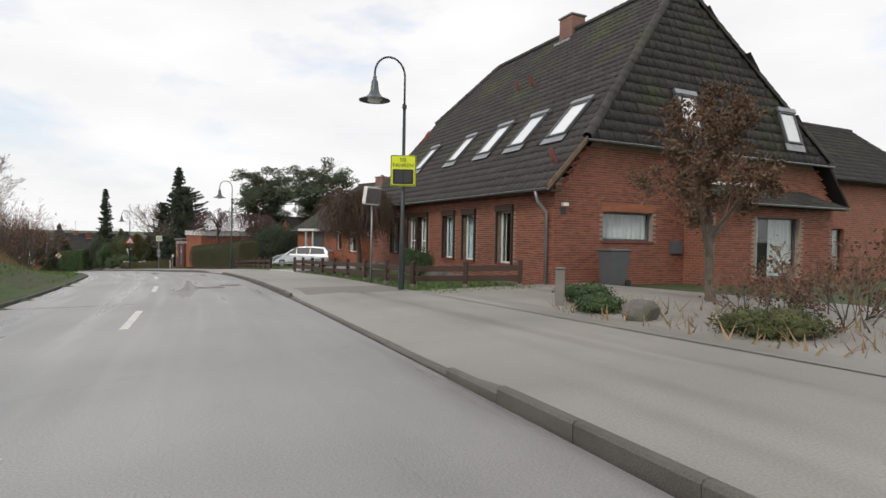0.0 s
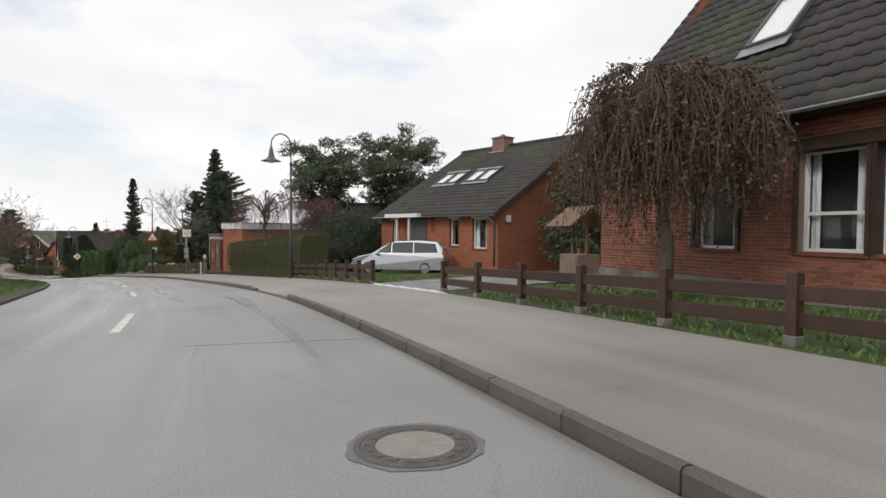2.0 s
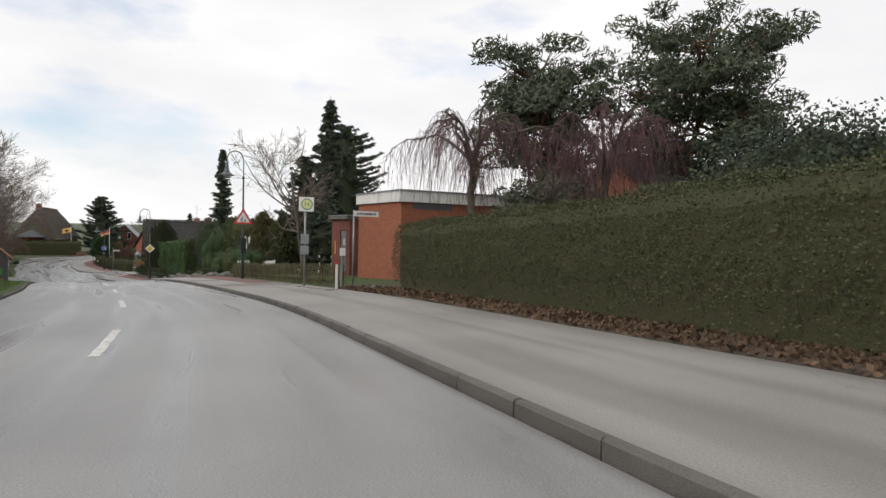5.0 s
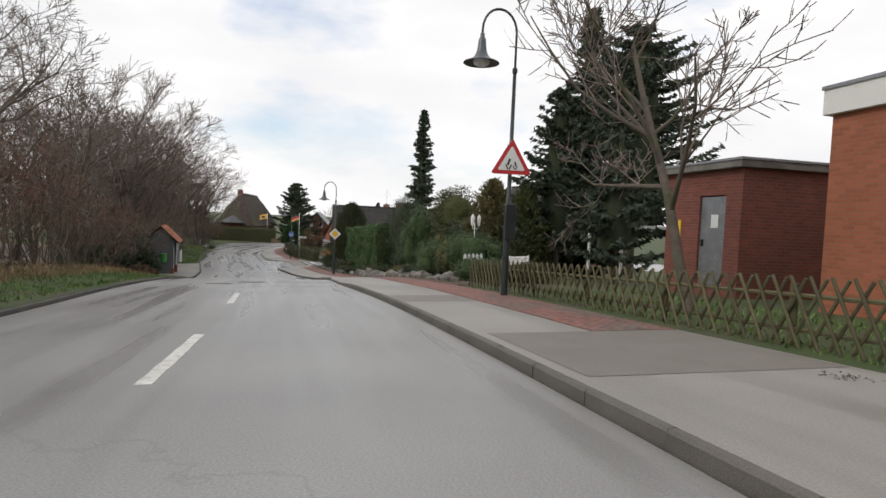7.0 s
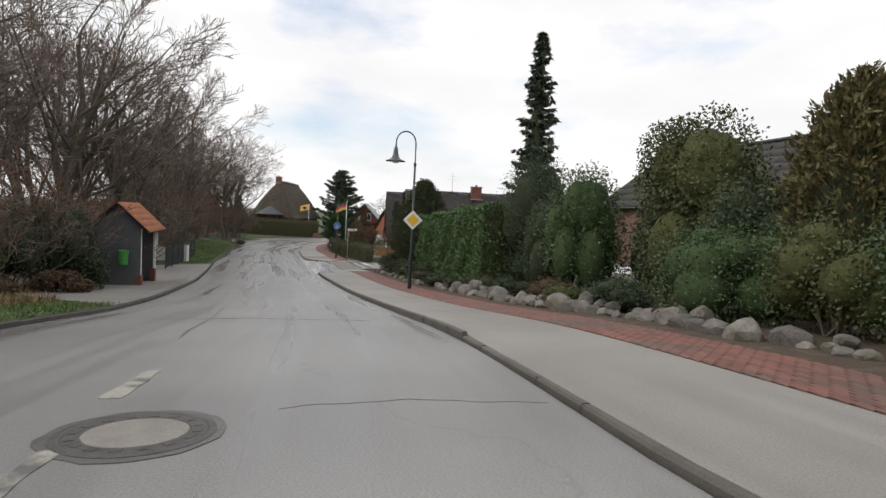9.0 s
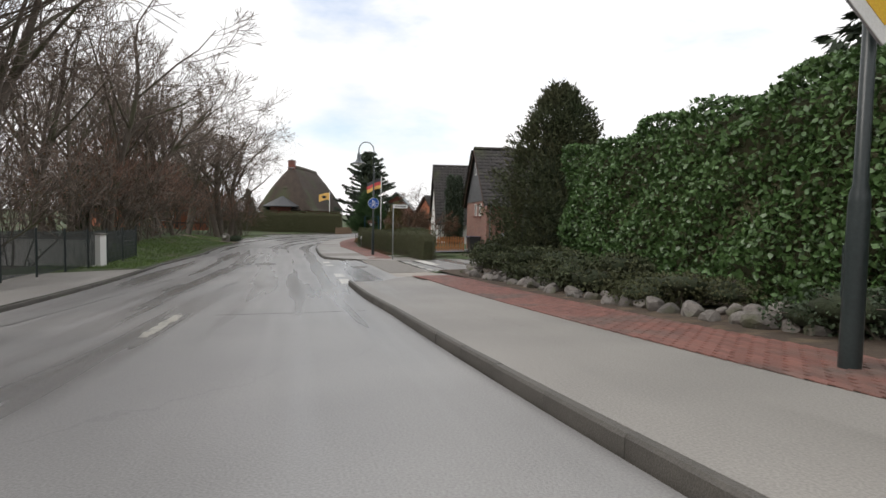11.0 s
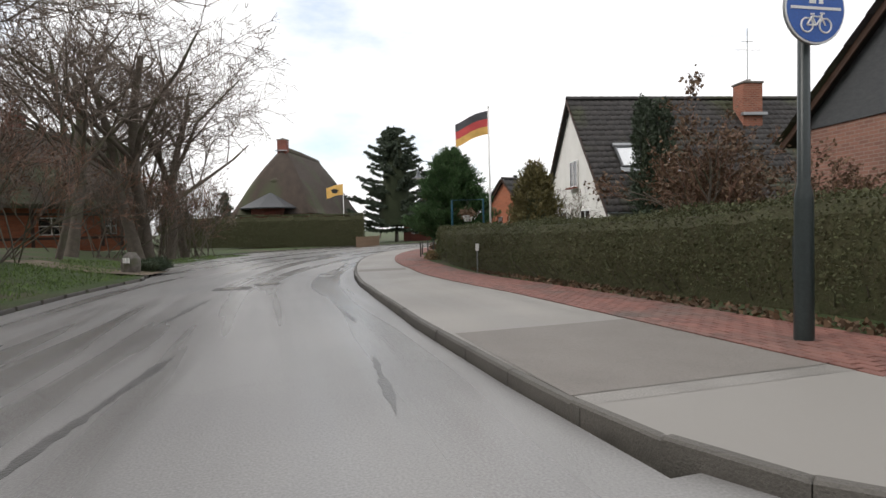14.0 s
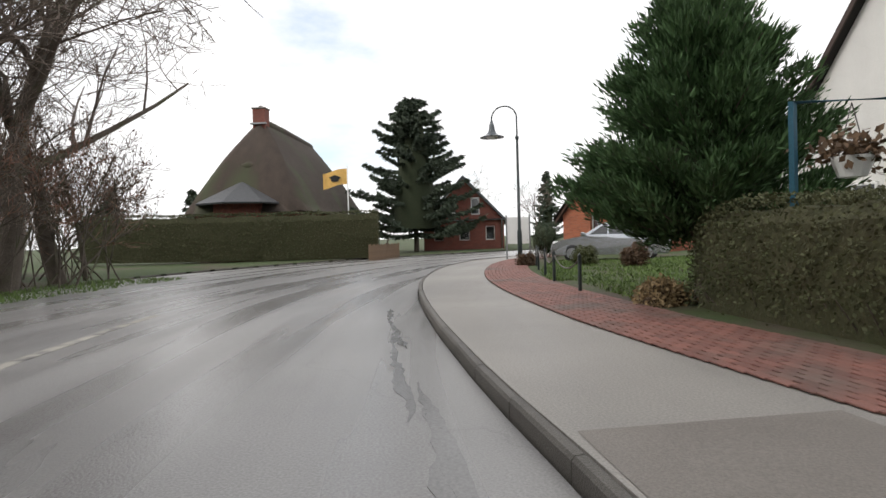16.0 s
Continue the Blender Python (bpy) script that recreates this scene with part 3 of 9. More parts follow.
# ---- foliage building ----
def leaf_mesh(name, pts, size, mat, rng, out=None, flat=0.0, long=1.6):
    """Small four-cornered leaves at the places given, turned at random, or partly outwards."""
    n = len(pts)
    a = rng.normal(size=(n, 3))
    if out is not None:
        a = a * (1 - flat) + np.cross(out, rng.normal(size=(n, 3))) * flat
    a /= np.linalg.norm(a, axis=1)[:, None] + 1e-9
    b = np.cross(a, rng.normal(size=(n, 3)))
    b /= np.linalg.norm(b, axis=1)[:, None] + 1e-9
    w = size * rng.uniform(0.6, 1.3, (n, 1))
    v = np.stack([pts - a * w * long / 2, pts + b * w / 2, pts + a * w * long / 2, pts - b * w / 2], 1).reshape(-1, 3)
    return raw(name, v, np.arange(4 * n).reshape(-1, 4), mat)


def segs_mesh(name, segs, mat, sides):
    """Tapered branches from rows of start, end, radius, radius."""
    s = np.array(segs, float)
    p0, p1, r0, r1 = s[:, :3], s[:, 3:6], s[:, 6:7], s[:, 7:8]
    t = p1 - p0
    t /= np.linalg.norm(t, axis=1)[:, None] + 1e-9
    ref = np.where(np.abs(t[:, 2:3]) < 0.9, np.array([[0, 0, 1.0]]), np.array([[1.0, 0, 0]]))
    a = np.cross(t, ref)
    a /= np.linalg.norm(a, axis=1)[:, None] + 1e-9
    b = np.cross(t, a)
    v = []
    for p, r in ((p0, r0), (p1, r1)):
        for i in range(sides):
            c = 2 * math.pi * i / sides
            v.append(p + (a * math.cos(c) + b * math.sin(c)) * r)
    v = np.stack(v, 1).reshape(-1, 3)
    base = np.arange(len(s))[:, None] * 2 * sides
    f = np.concatenate([base + np.array([[i, (i + 1) % sides, sides + (i + 1) % sides, sides + i]]) for i in range(sides)])
    return raw(name, v, f, mat, smooth=True)


def ribbons(name, segs, mat, rng):
    """The finest twigs: one slender tapered blade each, turned at random."""
    s = np.array(segs, float)
    p0, p1, r0, r1 = s[:, :3], s[:, 3:6], s[:, 6:7], s[:, 7:8]
    w = np.cross(p1 - p0, rng.normal(size=(len(s), 3)))
    w /= np.linalg.norm(w, axis=1)[:, None] + 1e-9
    v = np.stack([p0 - w * r0, p0 + w * r0, p1 + w * r1 * 0.7, p1 - w * r1 * 0.7], 1).reshape(-1, 3)
    return raw(name, v, np.arange(len(v)).reshape(-1, 4), mat)


def grow(rng, start, way, length, radius, level, last, rows, bend=0.25, droop=0.0, fork=(3, 5), angle=0.75, shrink=0.62):
    """A branch that wanders, tapers and forks; rows[level] gathers its pieces."""
    n = max(2, int(5 - level)) if level < 3 else 2
    p, w = np.array(start, float), np.array(way, float)
    step = length / n
    knots = [(p, w, radius)]
    for k in range(n):
        w = w + rng.normal(size=3) * bend * (0.5 if level == 0 else 1) + np.array([0, 0, (0.10 if droop == 0 else -droop) * (level > 0)])
        w /= np.linalg.norm(w)
        q = p + w * step
        r = radius * (1 - 0.72 * (k + 1) / n) if level else radius * (1 - 0.6 * (k + 1) / n)
        rows[level].append((*p, *q, knots[-1][2], r))
        p = q
        knots.append((p, w, r))
    if level < last:
        for _ in range(rng.integers(*fork) + (3 if level == 0 else 0)):
            u = rng.uniform(0.35 if level == 0 else 0.2, 1.0)
            i = min(int(u * n), n - 1)
            f = u * n - i
            q = knots[i][0] * (1 - f) + knots[i + 1][0] * f
            r = knots[i][2] * (1 - f) + knots[i + 1][2] * f
            side = rng.normal(size=3)
            side -= side @ knots[i + 1][1] * knots[i + 1][1]
            side /= np.linalg.norm(side)
            a = angle * rng.uniform(0.6, 1.25)
            grow(rng, q, knots[i + 1][1] * math.cos(a) + side * math.sin(a), length * shrink * rng.uniform(0.7, 1.15) * (1.15 - 0.45 * u), r * 0.62, level + 1, last, rows, bend, droop, fork, angle, shrink)


def bare_tree(name, label, seed, height, radius, m, twig=TWIG, last=4, bark=BARK, fork=(3, 5), angle=0.75, bend=0.22, droop=0.0, stems=1, spread=0.25, leaves=0, leaf_mat=None, leaf_size=0.05, shrink=0.62, group="", twig_min=0.006, trunk_len=0.62, fine_from=4):
    """A winter tree or shrub: trunk and limbs, and a crown of fine twigs (with leaves where it has kept them)."""
    rng = np.random.default_rng(seed)
    rows = [[] for _ in range(last + 1)]
    for k in range(stems):
        way = np.array([*(rng.normal(size=2) * spread), 1.0])
        foot = np.array([*(rng.normal(size=2) * (0.25 if stems > 1 else 0)), -0.15])
        grow(rng, foot, way / np.linalg.norm(way), height * trunk_len * rng.uniform(0.85, 1.1), radius, 0, last, rows, bend, droop, fork, angle, shrink)
    t = thing(name, label, "tree" if stems == 1 else "shrub", m, group)
    thick = [r for lv in rows[:2] for r in lv]
    part("trunk", segs_mesh("trunk", thick, bark, 7 if stems == 1 else 4), bark, t)
    fine_from = min(fine_from, last)
    fine = np.array([r for lv in rows[2:fine_from] for r in lv])
    if len(fine):
        fine[:, 6:8] = np.maximum(fine[:, 6:8], twig_min)
        part("twig_work", segs_mesh("twig_work", fine, twig, 3), twig, t)
    fine = np.array([r for lv in rows[fine_from:] for r in lv])
    fine[:, 6:8] = np.maximum(fine[:, 6:8], twig_min)
    part("crown", ribbons("crown", fine, twig, rng), twig, t)
    if leaves:
        tips = np.array([r for r in rows[-1]])
        k = rng.integers(0, len(tips), leaves)
        u = rng.uniform(0, 1, (leaves, 1))
        pts = tips[k, :3] * (1 - u) + tips[k, 3:6] * u + rng.normal(size=(leaves, 3)) * 0.07
        part("leaves", leaf_mesh("leaves", pts, leaf_size, leaf_mat, rng), leaf_mat, t)
    return t


def weeping(name, label, seed, height, reach, m, twig, bark, hang=2.0, limbs=11, strands=34, leaves=0, leaf_mat=None, leaf_size=0.05, low=0.4, category="tree"):
    """A weeping tree: a crooked trunk, limbs that arch out from its upper part, and long hanging twigs."""
    rng = np.random.default_rng(seed)
    t = thing(name, label, category, m)
    top = height * 0.78
    knots = [np.array([0, 0, -0.2]), np.array([0.05, 0.02, top * 0.35]), np.array([-0.12, 0.1, top * 0.7]), np.array([0.1, -0.05, top])]
    thick = [(*a, *b, 0.036 * height * (1 - 0.25 * k), 0.036 * height * (0.78 - 0.25 * k)) for k, (a, b) in enumerate(zip(knots, knots[1:]))]
    limb_rows, fine, tips = [], [], []
    for k in range(limbs):
        a = 2 * math.pi * k / limbs + rng.normal() * 0.3
        z0 = top * rng.uniform(0.62, 1.0)
        r = reach * rng.uniform(0.4, 1.08)
        rise = (height - z0) * rng.uniform(0.75, 1.05)
        p = np.array([0, 0, z0])
        n = 9
        for i in range(n):
            u = (i + 1) / n
            q = np.array([math.cos(a + 0.25 * u) * r * u, math.sin(a + 0.25 * u) * r * u, z0 + rise * math.sin(u * 2.35) - 0.25 * r * u**3]) + rng.normal(size=3) * 0.07
            limb_rows.append((*p, *q, 0.011 * height * (1.05 - u) + 0.006, 0.011 * height * (0.95 - u) + 0.008))
            for _ in range(int(strands * (0.35 + 0.65 * u) / n * 2)):
                f = rng.uniform()
                c = p * (1 - f) + q * f
                b = a + rng.normal() * 0.9
                w = np.array([math.cos(b) * 0.6, math.sin(b) * 0.6, rng.uniform(0.0, 0.6)])
                ln = hang * rng.uniform(0.45, 1.1)
                for j in range(5):
                    w = w * 0.62 + np.array([rng.normal() * 0.12, rng.normal() * 0.12, -0.42])
                    e = c + w / np.linalg.norm(w) * ln / 5
                    if e[2] < low:
                        break
                    fine.append((*c, *e, 0.009 - 0.001 * j, 0.008 - 0.001 * j))
                    c = e
            p = q
    part("trunk", segs_mesh("trunk", thick, bark, 9), bark, t)
    part("bough", segs_mesh("bough", limb_rows, bark, 5), bark, t)
    part("crown", ribbons("crown", fine, twig, rng), twig, t)
    if leaves:
        f_ = np.array(fine)
        k = rng.integers(0, len(f_), leaves)
        u = rng.uniform(0, 1, (leaves, 1))
        part("foliage", leaf_mesh("foliage", f_[k, :3] * (1 - u) + f_[k, 3:6] * u + rng.normal(size=(leaves, 3)) * 0.05, leaf_size, leaf_mat, rng), leaf_mat, t)
    return t


def spruce(name, label, seed, height, radius, m, mat=NEEDLE, bark=BARK, droop=0.35, gap=0.34, bare=0.05, taper=1.0, needles=9, group="", spray=1.0):
    """A conifer: a straight trunk, whorls of drooping branches, each with sprays of needles."""
    rng = np.random.default_rng(seed)
    t = thing(name, label, "tree", m, group)
    segs, pts, dirs = [], [], []
    segs.append((0, 0, -0.2, 0, 0, height * 0.5, 0.018 * height, 0.011 * height))
    segs.append((0, 0, height * 0.5, 0, 0, height, 0.011 * height, 0.01))
    z = height * bare
    while z < height * 0.985:
        u = z / height
        reach = radius * (1 - u) ** taper * rng.uniform(0.75, 1.15) + 0.12
        for a in rng.uniform(0, 2 * math.pi, rng.integers(6, 10)):
            r = reach * rng.uniform(0.65, 1.12)
            p = np.array([0, 0, z])
            steps = max(2, int(r / 0.28))
            for k in range(steps):
                v = (k + 1) / steps
                q = np.array([math.cos(a) * r * v, math.sin(a) * r * v, z - droop * r * v * (1.25 - 0.75 * v) + 0.18 * r * v**3])
                segs.append((*p, *q, 0.012 * (1.2 - v) + 0.004, 0.012 * (1.1 - v) + 0.004))
                for _ in range(needles):
                    f = rng.uniform(0, 1)
                    c = p * (1 - f) + q * f
                    side = rng.uniform(-1, 1) * 0.30 * (1.25 - v) * min(1.0, r)
                    pts.append(c + np.array([-math.sin(a) * side, math.cos(a) * side, -abs(side) * 0.5 + rng.normal() * 0.03]))
                    dirs.append((math.cos(a), math.sin(a), -0.5))
                p = q
        z += gap * (1.1 - 0.5 * u) * rng.uniform(0.7, 1.2)
    part("trunk", segs_mesh("trunk", segs, bark, 5), bark, t)
    # solid cone in the dark core colour, for the shade around the trunk
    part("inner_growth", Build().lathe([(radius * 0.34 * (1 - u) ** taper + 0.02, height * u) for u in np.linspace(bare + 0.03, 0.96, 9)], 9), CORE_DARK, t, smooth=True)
    pts, dirs = np.array(pts), np.array(dirs)
    n = len(pts)
    a = dirs + rng.normal(size=(n, 3)) * 0.45
    a /= np.linalg.norm(a, axis=1)[:, None]
    b = np.cross(a, rng.normal(size=(n, 3)))
    b /= np.linalg.norm(b, axis=1)[:, None]
    ln, wd = rng.uniform(0.16, 0.36, (n, 1)) * spray, rng.uniform(0.035, 0.075, (n, 1)) * spray
    v = np.stack([pts - a * ln / 2, pts + b * wd, pts + a * ln * 0.7, pts - b * wd], 1).reshape(-1, 3)
    part("crown", raw("crown", v, np.arange(4 * n).reshape(-1, 4), mat), mat, t)
    return t


def shrub(name, label, seed, rx, ry, h, m, mat, leaf_size=0.06, count=4000, stems=True, group="", lumps=9, category="shrub", low=0.0):
    """A leafy bush: stems, and leaves in overlapping clumps with an uneven outline."""
    rng = np.random.default_rng(seed)
    t = thing(name, label, category, m, group)
    pts = []
    cl = []
    for k in range(lumps):
        a, e = rng.uniform(0, 2 * math.pi), rng.uniform(0.0, 1.0)
        c = np.array([math.cos(a) * rx * 0.55 * math.sqrt(1 - e * e * 0.7), math.sin(a) * ry * 0.55 * math.sqrt(1 - e * e * 0.7), h * (0.30 + low + 0.42 * e)])
        r = np.array([rx, ry, h * 0.62]) * rng.uniform(0.38, 0.56)
        cl.append((c, r))
    per = int(count * 2.1) // lumps
    for c, r in cl:
        d = rng.normal(size=(per, 3))
        d /= np.linalg.norm(d, axis=1)[:, None]
        q = c + d * r * rng.uniform(0.5, 1.14, (per, 1)) ** 0.6 * (1 + 0.12 * np.sin(d * 7 + c)).mean(1, keepdims=True)
        pts.append(q)
    pts = np.concatenate(pts)
    pts = pts[pts[:, 2] > 0.02]
    part("leaves", leaf_mesh("leaves", pts, leaf_size * 0.72, mat, rng), mat, t)
    # solid lumps under the leaves, coloured dark as the shade between them
    core = Build()
    for c, r in cl:
        k = 8
        rows_ = [(math.cos(e) * 0.64, math.sin(e) * 0.64) for e in np.linspace(-1.5, 1.5, 6)]
        core.add([(c[0] + r[0] * q * math.cos(2 * math.pi * i / k), c[1] + r[1] * q * math.sin(2 * math.pi * i / k), max(c[2] + r[2] * z, 0.02)) for q, z in rows_ for i in range(k)], [(j * k + i, j * k + (i + 1) % k, (j + 1) * k + (i + 1) % k, (j + 1) * k + i) for j in range(5) for i in range(k)])
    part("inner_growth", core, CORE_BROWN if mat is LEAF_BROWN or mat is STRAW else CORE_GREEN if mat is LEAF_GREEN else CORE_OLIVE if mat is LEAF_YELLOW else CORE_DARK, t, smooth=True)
    segs = []
    for c, r in cl:
        segs.append((*(rng.normal(size=2) * 0.08 * rx), -0.1, *c, 0.03, 0.012))
        for _ in range(5):
            d = rng.normal(size=3)
            d[2] = abs(d[2])
            d /= np.linalg.norm(d)
            segs.append((*c, *(c + d * r * 0.9), 0.012, 0.005))
    part("branching", segs_mesh("branching", segs, BARK, 4), BARK, t)
    return t


def hedge(name, label, seed, foot, width, height, mat, leaf_size=0.05, density=260, wobble=0.06, round_top=0.12, bare_foot=0.0, near_tall=0.0, end_round=0.0):
    """A clipped hedge along the places given: a core coloured dark for the shade inside and a skin of small leaves, a
    little uneven.
    """
    rng = np.random.default_rng(seed)
    foot = np.array([tuple(p) for p in foot], float)
    mid = foot.mean(0)
    cum = np.r_[0, np.cumsum(np.linalg.norm(np.diff(foot[:, :2], axis=0), axis=1))]
    length = cum[-1]

    def spot(u):
        p = np.stack([np.interp(u, cum, foot[:, k]) for k in range(3)], -1)
        q = np.stack([np.interp(np.minimum(u + 0.3, length), cum, foot[:, k]) - np.interp(np.maximum(u - 0.3, 0), cum, foot[:, k]) for k in range(2)], -1)
        q /= np.linalg.norm(q, axis=-1, keepdims=True) + 1e-9
        return p, np.stack([q[..., 1], -q[..., 0]], -1)

    def narrow(u):
        if not end_round:
            return np.ones_like(u)
        e = np.clip(np.minimum(u, length - u) / end_round, 0, 1)
        return 0.45 + 0.55 * np.sqrt(1 - (1 - e) ** 2)

    t = thing(name, label, "hedge", Matrix.Translation(mid))
    b = Build()
    us = np.arange(0, length + 0.01, 0.25 if end_round else 0.5)
    slim = narrow(us)
    c, nrm = spot(us)
    prof = [(-0.40, 0.0), (-0.44, 0.45), (-0.42, 0.82), (-0.30, 0.94), (0.30, 0.94), (0.42, 0.82), (0.44, 0.45), (0.40, 0.0)]
    v = [(*(c[i, :2] - mid[:2] + nrm[i] * x * width * slim[i]), c[i, 2] - mid[2] + z * height * (0.5 + 0.5 * slim[i]) * (1 + 0.02 * math.sin(i * 1.7)) * (1 + near_tall * max(0.0, 1 - us[i] / 8))) for i in range(len(us)) for x, z in prof]
    k = len(prof)
    f = [(i * k + j, i * k + (j + 1) % k, (i + 1) * k + (j + 1) % k, (i + 1) * k + j) for i in range(len(us) - 1) for j in range(k)]
    f += [tuple(range(k))[::-1], tuple((len(us) - 1) * k + j for j in range(k))]
    b.add(v, f)
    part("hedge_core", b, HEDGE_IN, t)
    n = int((length * (2 * height + width) + 2 * width * height) * density)
    u = rng.uniform(0, length, n)
    w = rng.uniform(0, 2 * height + width, n)
    x = np.where(w < height, -width / 2, np.where(w < height + width, w - height - width / 2, width / 2))
    z = np.where(w < height, w, np.where(w < height + width, height, 2 * height + width - w))
    cap = rng.uniform(0, 1, n) < width * height * 2 * density / n
    u = np.where(cap, np.where(rng.uniform(0, 1, n) < 0.5, 0, length), u)
    x = np.where(cap, rng.uniform(-width / 2, width / 2, n), x)
    z = np.where(cap, rng.uniform(0, height, n), z)
    edge = np.clip(z - (height - round_top), 0, None) / round_top
    swell = 1 + near_tall * np.clip(1 - u / 8, 0, 1)
    x = np.where(np.abs(x) > width / 2 - 0.01, x * (1 - 0.16 * edge), x)
    lump = np.sin(u * 2.3 + z * 3.1) * np.sin(u * 0.9 + x * 2 + seed) * wobble
    if bare_foot:
        keep = (z > bare_foot * rng.uniform(0.3, 1.6, n)) | (rng.uniform(0, 1, n) < 0.12)
        swell = swell[keep]
        u, x, z, lump, cap = u[keep], x[keep], z[keep], lump[keep], cap[keep]
    slim = narrow(u)
    x, z = x * slim, z * (0.5 + 0.5 * slim)
    c, nrm = spot(u)
    m2 = len(u)
    pts = np.concatenate([c[:, :2] + nrm * (x + np.sign(x) * lump)[:, None], (c[:, 2] + z * swell + lump * (z > height * 0.7))[:, None]], 1) - mid
    pts += rng.normal(size=(m2, 3)) * 0.03
    part("leaves", leaf_mesh("leaves", pts, leaf_size, mat, rng), mat, t)
    if bare_foot:
        segs = []
        for q in np.arange(0.1, length, 0.22):
            cc, nn = spot(np.array([q]))
            for side in (-1, 1):
                o = nn[0] * side * width * 0.46
                a0 = cc[0] - mid + np.array([o[0] * 0.7, o[1] * 0.7, -0.05])
                segs.append((*a0, *(a0 + np.array([o[0] * 0.35 + rng.normal() * 0.1, o[1] * 0.35 + rng.normal() * 0.1, bare_foot * 1.7])), 0.014, 0.006))
        part("stems", segs_mesh("stems", segs, BARK, 3), BARK, t)
    return t

# ---- ground, road, footways ----
def sheet(name, s0, s1, ds, lift, mat, step=1.0, thick=0.0, d_of=None):
    """A surface along the road between the offsets ds, at lift(s, d) over the road's line, with metres as its texture map."""
    ss = np.linspace(s0, s1, max(2, int(round((s1 - s0) / step)) + 1))
    v, uv = [], []
    for s in ss:
        p, t = along(s), heading(s)
        for d in ds if d_of is None else d_of(s):
            v.append((p[0] + t[1] * d, p[1] - t[0] * d, p[2] + lift(s, d)))
            uv.append((s, d))
    k = len(v) // len(ss)
    f = [(i * k + j, (i + 1) * k + j, (i + 1) * k + j + 1, i * k + j + 1) for i in range(len(ss) - 1) for j in range(k - 1)]
    f = [q[::-1] for q in f]
    me = bpy.data.meshes.new(name)
    me.from_pydata(v, [], f)
    lay = me.uv_layers.new(name="metres")
    idx = np.empty(len(me.loops), np.int32)
    me.loops.foreach_get("vertex_index", idx)
    lay.data.foreach_set("uv", np.array(uv, np.float32)[idx].ravel())
    me.materials.append(mat)
    return tagged(new(name, me), kind="structure")


xs = np.r_[-2500, -1200, -700, -450, -330, -260, -220, np.arange(-200, 70, 1.6), 80, 100, 140, 220, 400, 800, 2500]
ys = np.r_[-2500, -1200, -600, -300, -150, -90, -70, np.arange(-60, 200, 1.6), 215, 240, 290, 380, 600, 1200, 2500]
gx, gy = np.meshgrid(xs, ys, indexing="ij")
gs, gd = near(gx.ravel(), gy.ravel())
gz = np.interp(gs, DS, DENSE[:, 2]) + bank(gs, gd)
gz -= 0.012 * np.clip(np.abs(gd) - 60, 0, 300) * (gs < 80)
gv = np.stack([gx.ravel(), gy.ravel(), gz], -1)
nx, ny = gx.shape
ii, jj = np.meshgrid(np.arange(nx - 1), np.arange(ny - 1), indexing="ij")
gf = np.stack([ii * ny + jj, (ii + 1) * ny + jj, (ii + 1) * ny + jj + 1, ii * ny + jj + 1], -1).reshape(-1, 4)
gme = raw("ground", gv, gf, GRASS, smooth=True)
gme.materials.append(SOIL)
gme.materials.append(DRY_BANK)
fs, fd = gs[gf].mean(1), gd[gf].mean(1)
gme.polygons.foreach_set("material_index", ((fd < -7.5) & (fs > 34) & (fs < 140) & (fd > -60)).astype(np.int32) + 2 * ((fd < -6.6) & (fs <= 34) & (fd > -40)).astype(np.int32))
ground = tagged(new("ground", gme), "winter grass and leaf litter beside the road", kind="structure")

road = tagged(sheet("road", -40, 192, range(8), lambda s, d: 0.0, ASPHALT, d_of=lambda s: np.linspace(left_d(s) + 0.06, kerb_d(s) - 0.03, 8)), "damp worn grey asphalt road with patches and cracks")
side_road = tagged(sheet("side_road", 116.8, 131.2, np.r_[1.5, 2.2, np.arange(3, 60, 2.0)], lambda s, d: -0.004 + min(max(d - 1.6, 0), 4) * 0.018 + max(0, d - 6) * 0.004, ASPHALT), "asphalt side street joining the road")
verge_right = sheet("verge_right", -38, 117, (5.28, 6.2, 7.4, 9.0), lambda s, d: float(bank(s, max(d, 5.31))) + 0.012, GRASS)
hedge_bed = tagged(sheet("hedge_bed", 44.8, 62.2, (5.3, 6.0, 7.0, 8.2), lambda s, d: float(bank(s, max(d, 5.31))) + 0.03, SOIL), "bare brown soil strip under the hedge")
rock_bed = tagged(sheet("rock_bed", 79.5, 121.2, (5.3, 6.0, 7.0, 9.5), lambda s, d: float(bank(s, max(d, 5.31))) + 0.03, SOIL), "dark soil of the garden bed under rocks and shrubs")
verge_left = sheet("verge_left", -38, 190, range(5), lambda s, d: float(bank(s, min(d, left_d(s) - 0.51))) + 0.012, GRASS, d_of=lambda s: left_d(s) - np.array((0.1, 0.7, 1.7, 2.9, 4.5)))
tagged(verge_left, "rough grass verge sloping up from the road")
def dropped(s):
    return max(0.0, min(1.0, (s - 4.0) / 1.0)) * max(0.0, min(1.0, (15.6 - s) / 1.0)) + max(0.0, min(1.0, (s - 31.5))) * max(0.0, min(1.0, (37 - s))) + 0.7 * max(0.0, min(1.0, (s - 81.0))) * max(0.0, min(1.0, (88.5 - s))) 


def FOOT(s, d):
    return 0.125 + (d - 2.2) * 0.01 - 0.085 * dropped(s) * max(0.0, 1 - max(0.0, d - 2.2) / 1.4)



def SKIRT(s, d):
    return FOOT(s, d) - (0.15 if d < kerb_d(s) + 0.075 else 0.0)


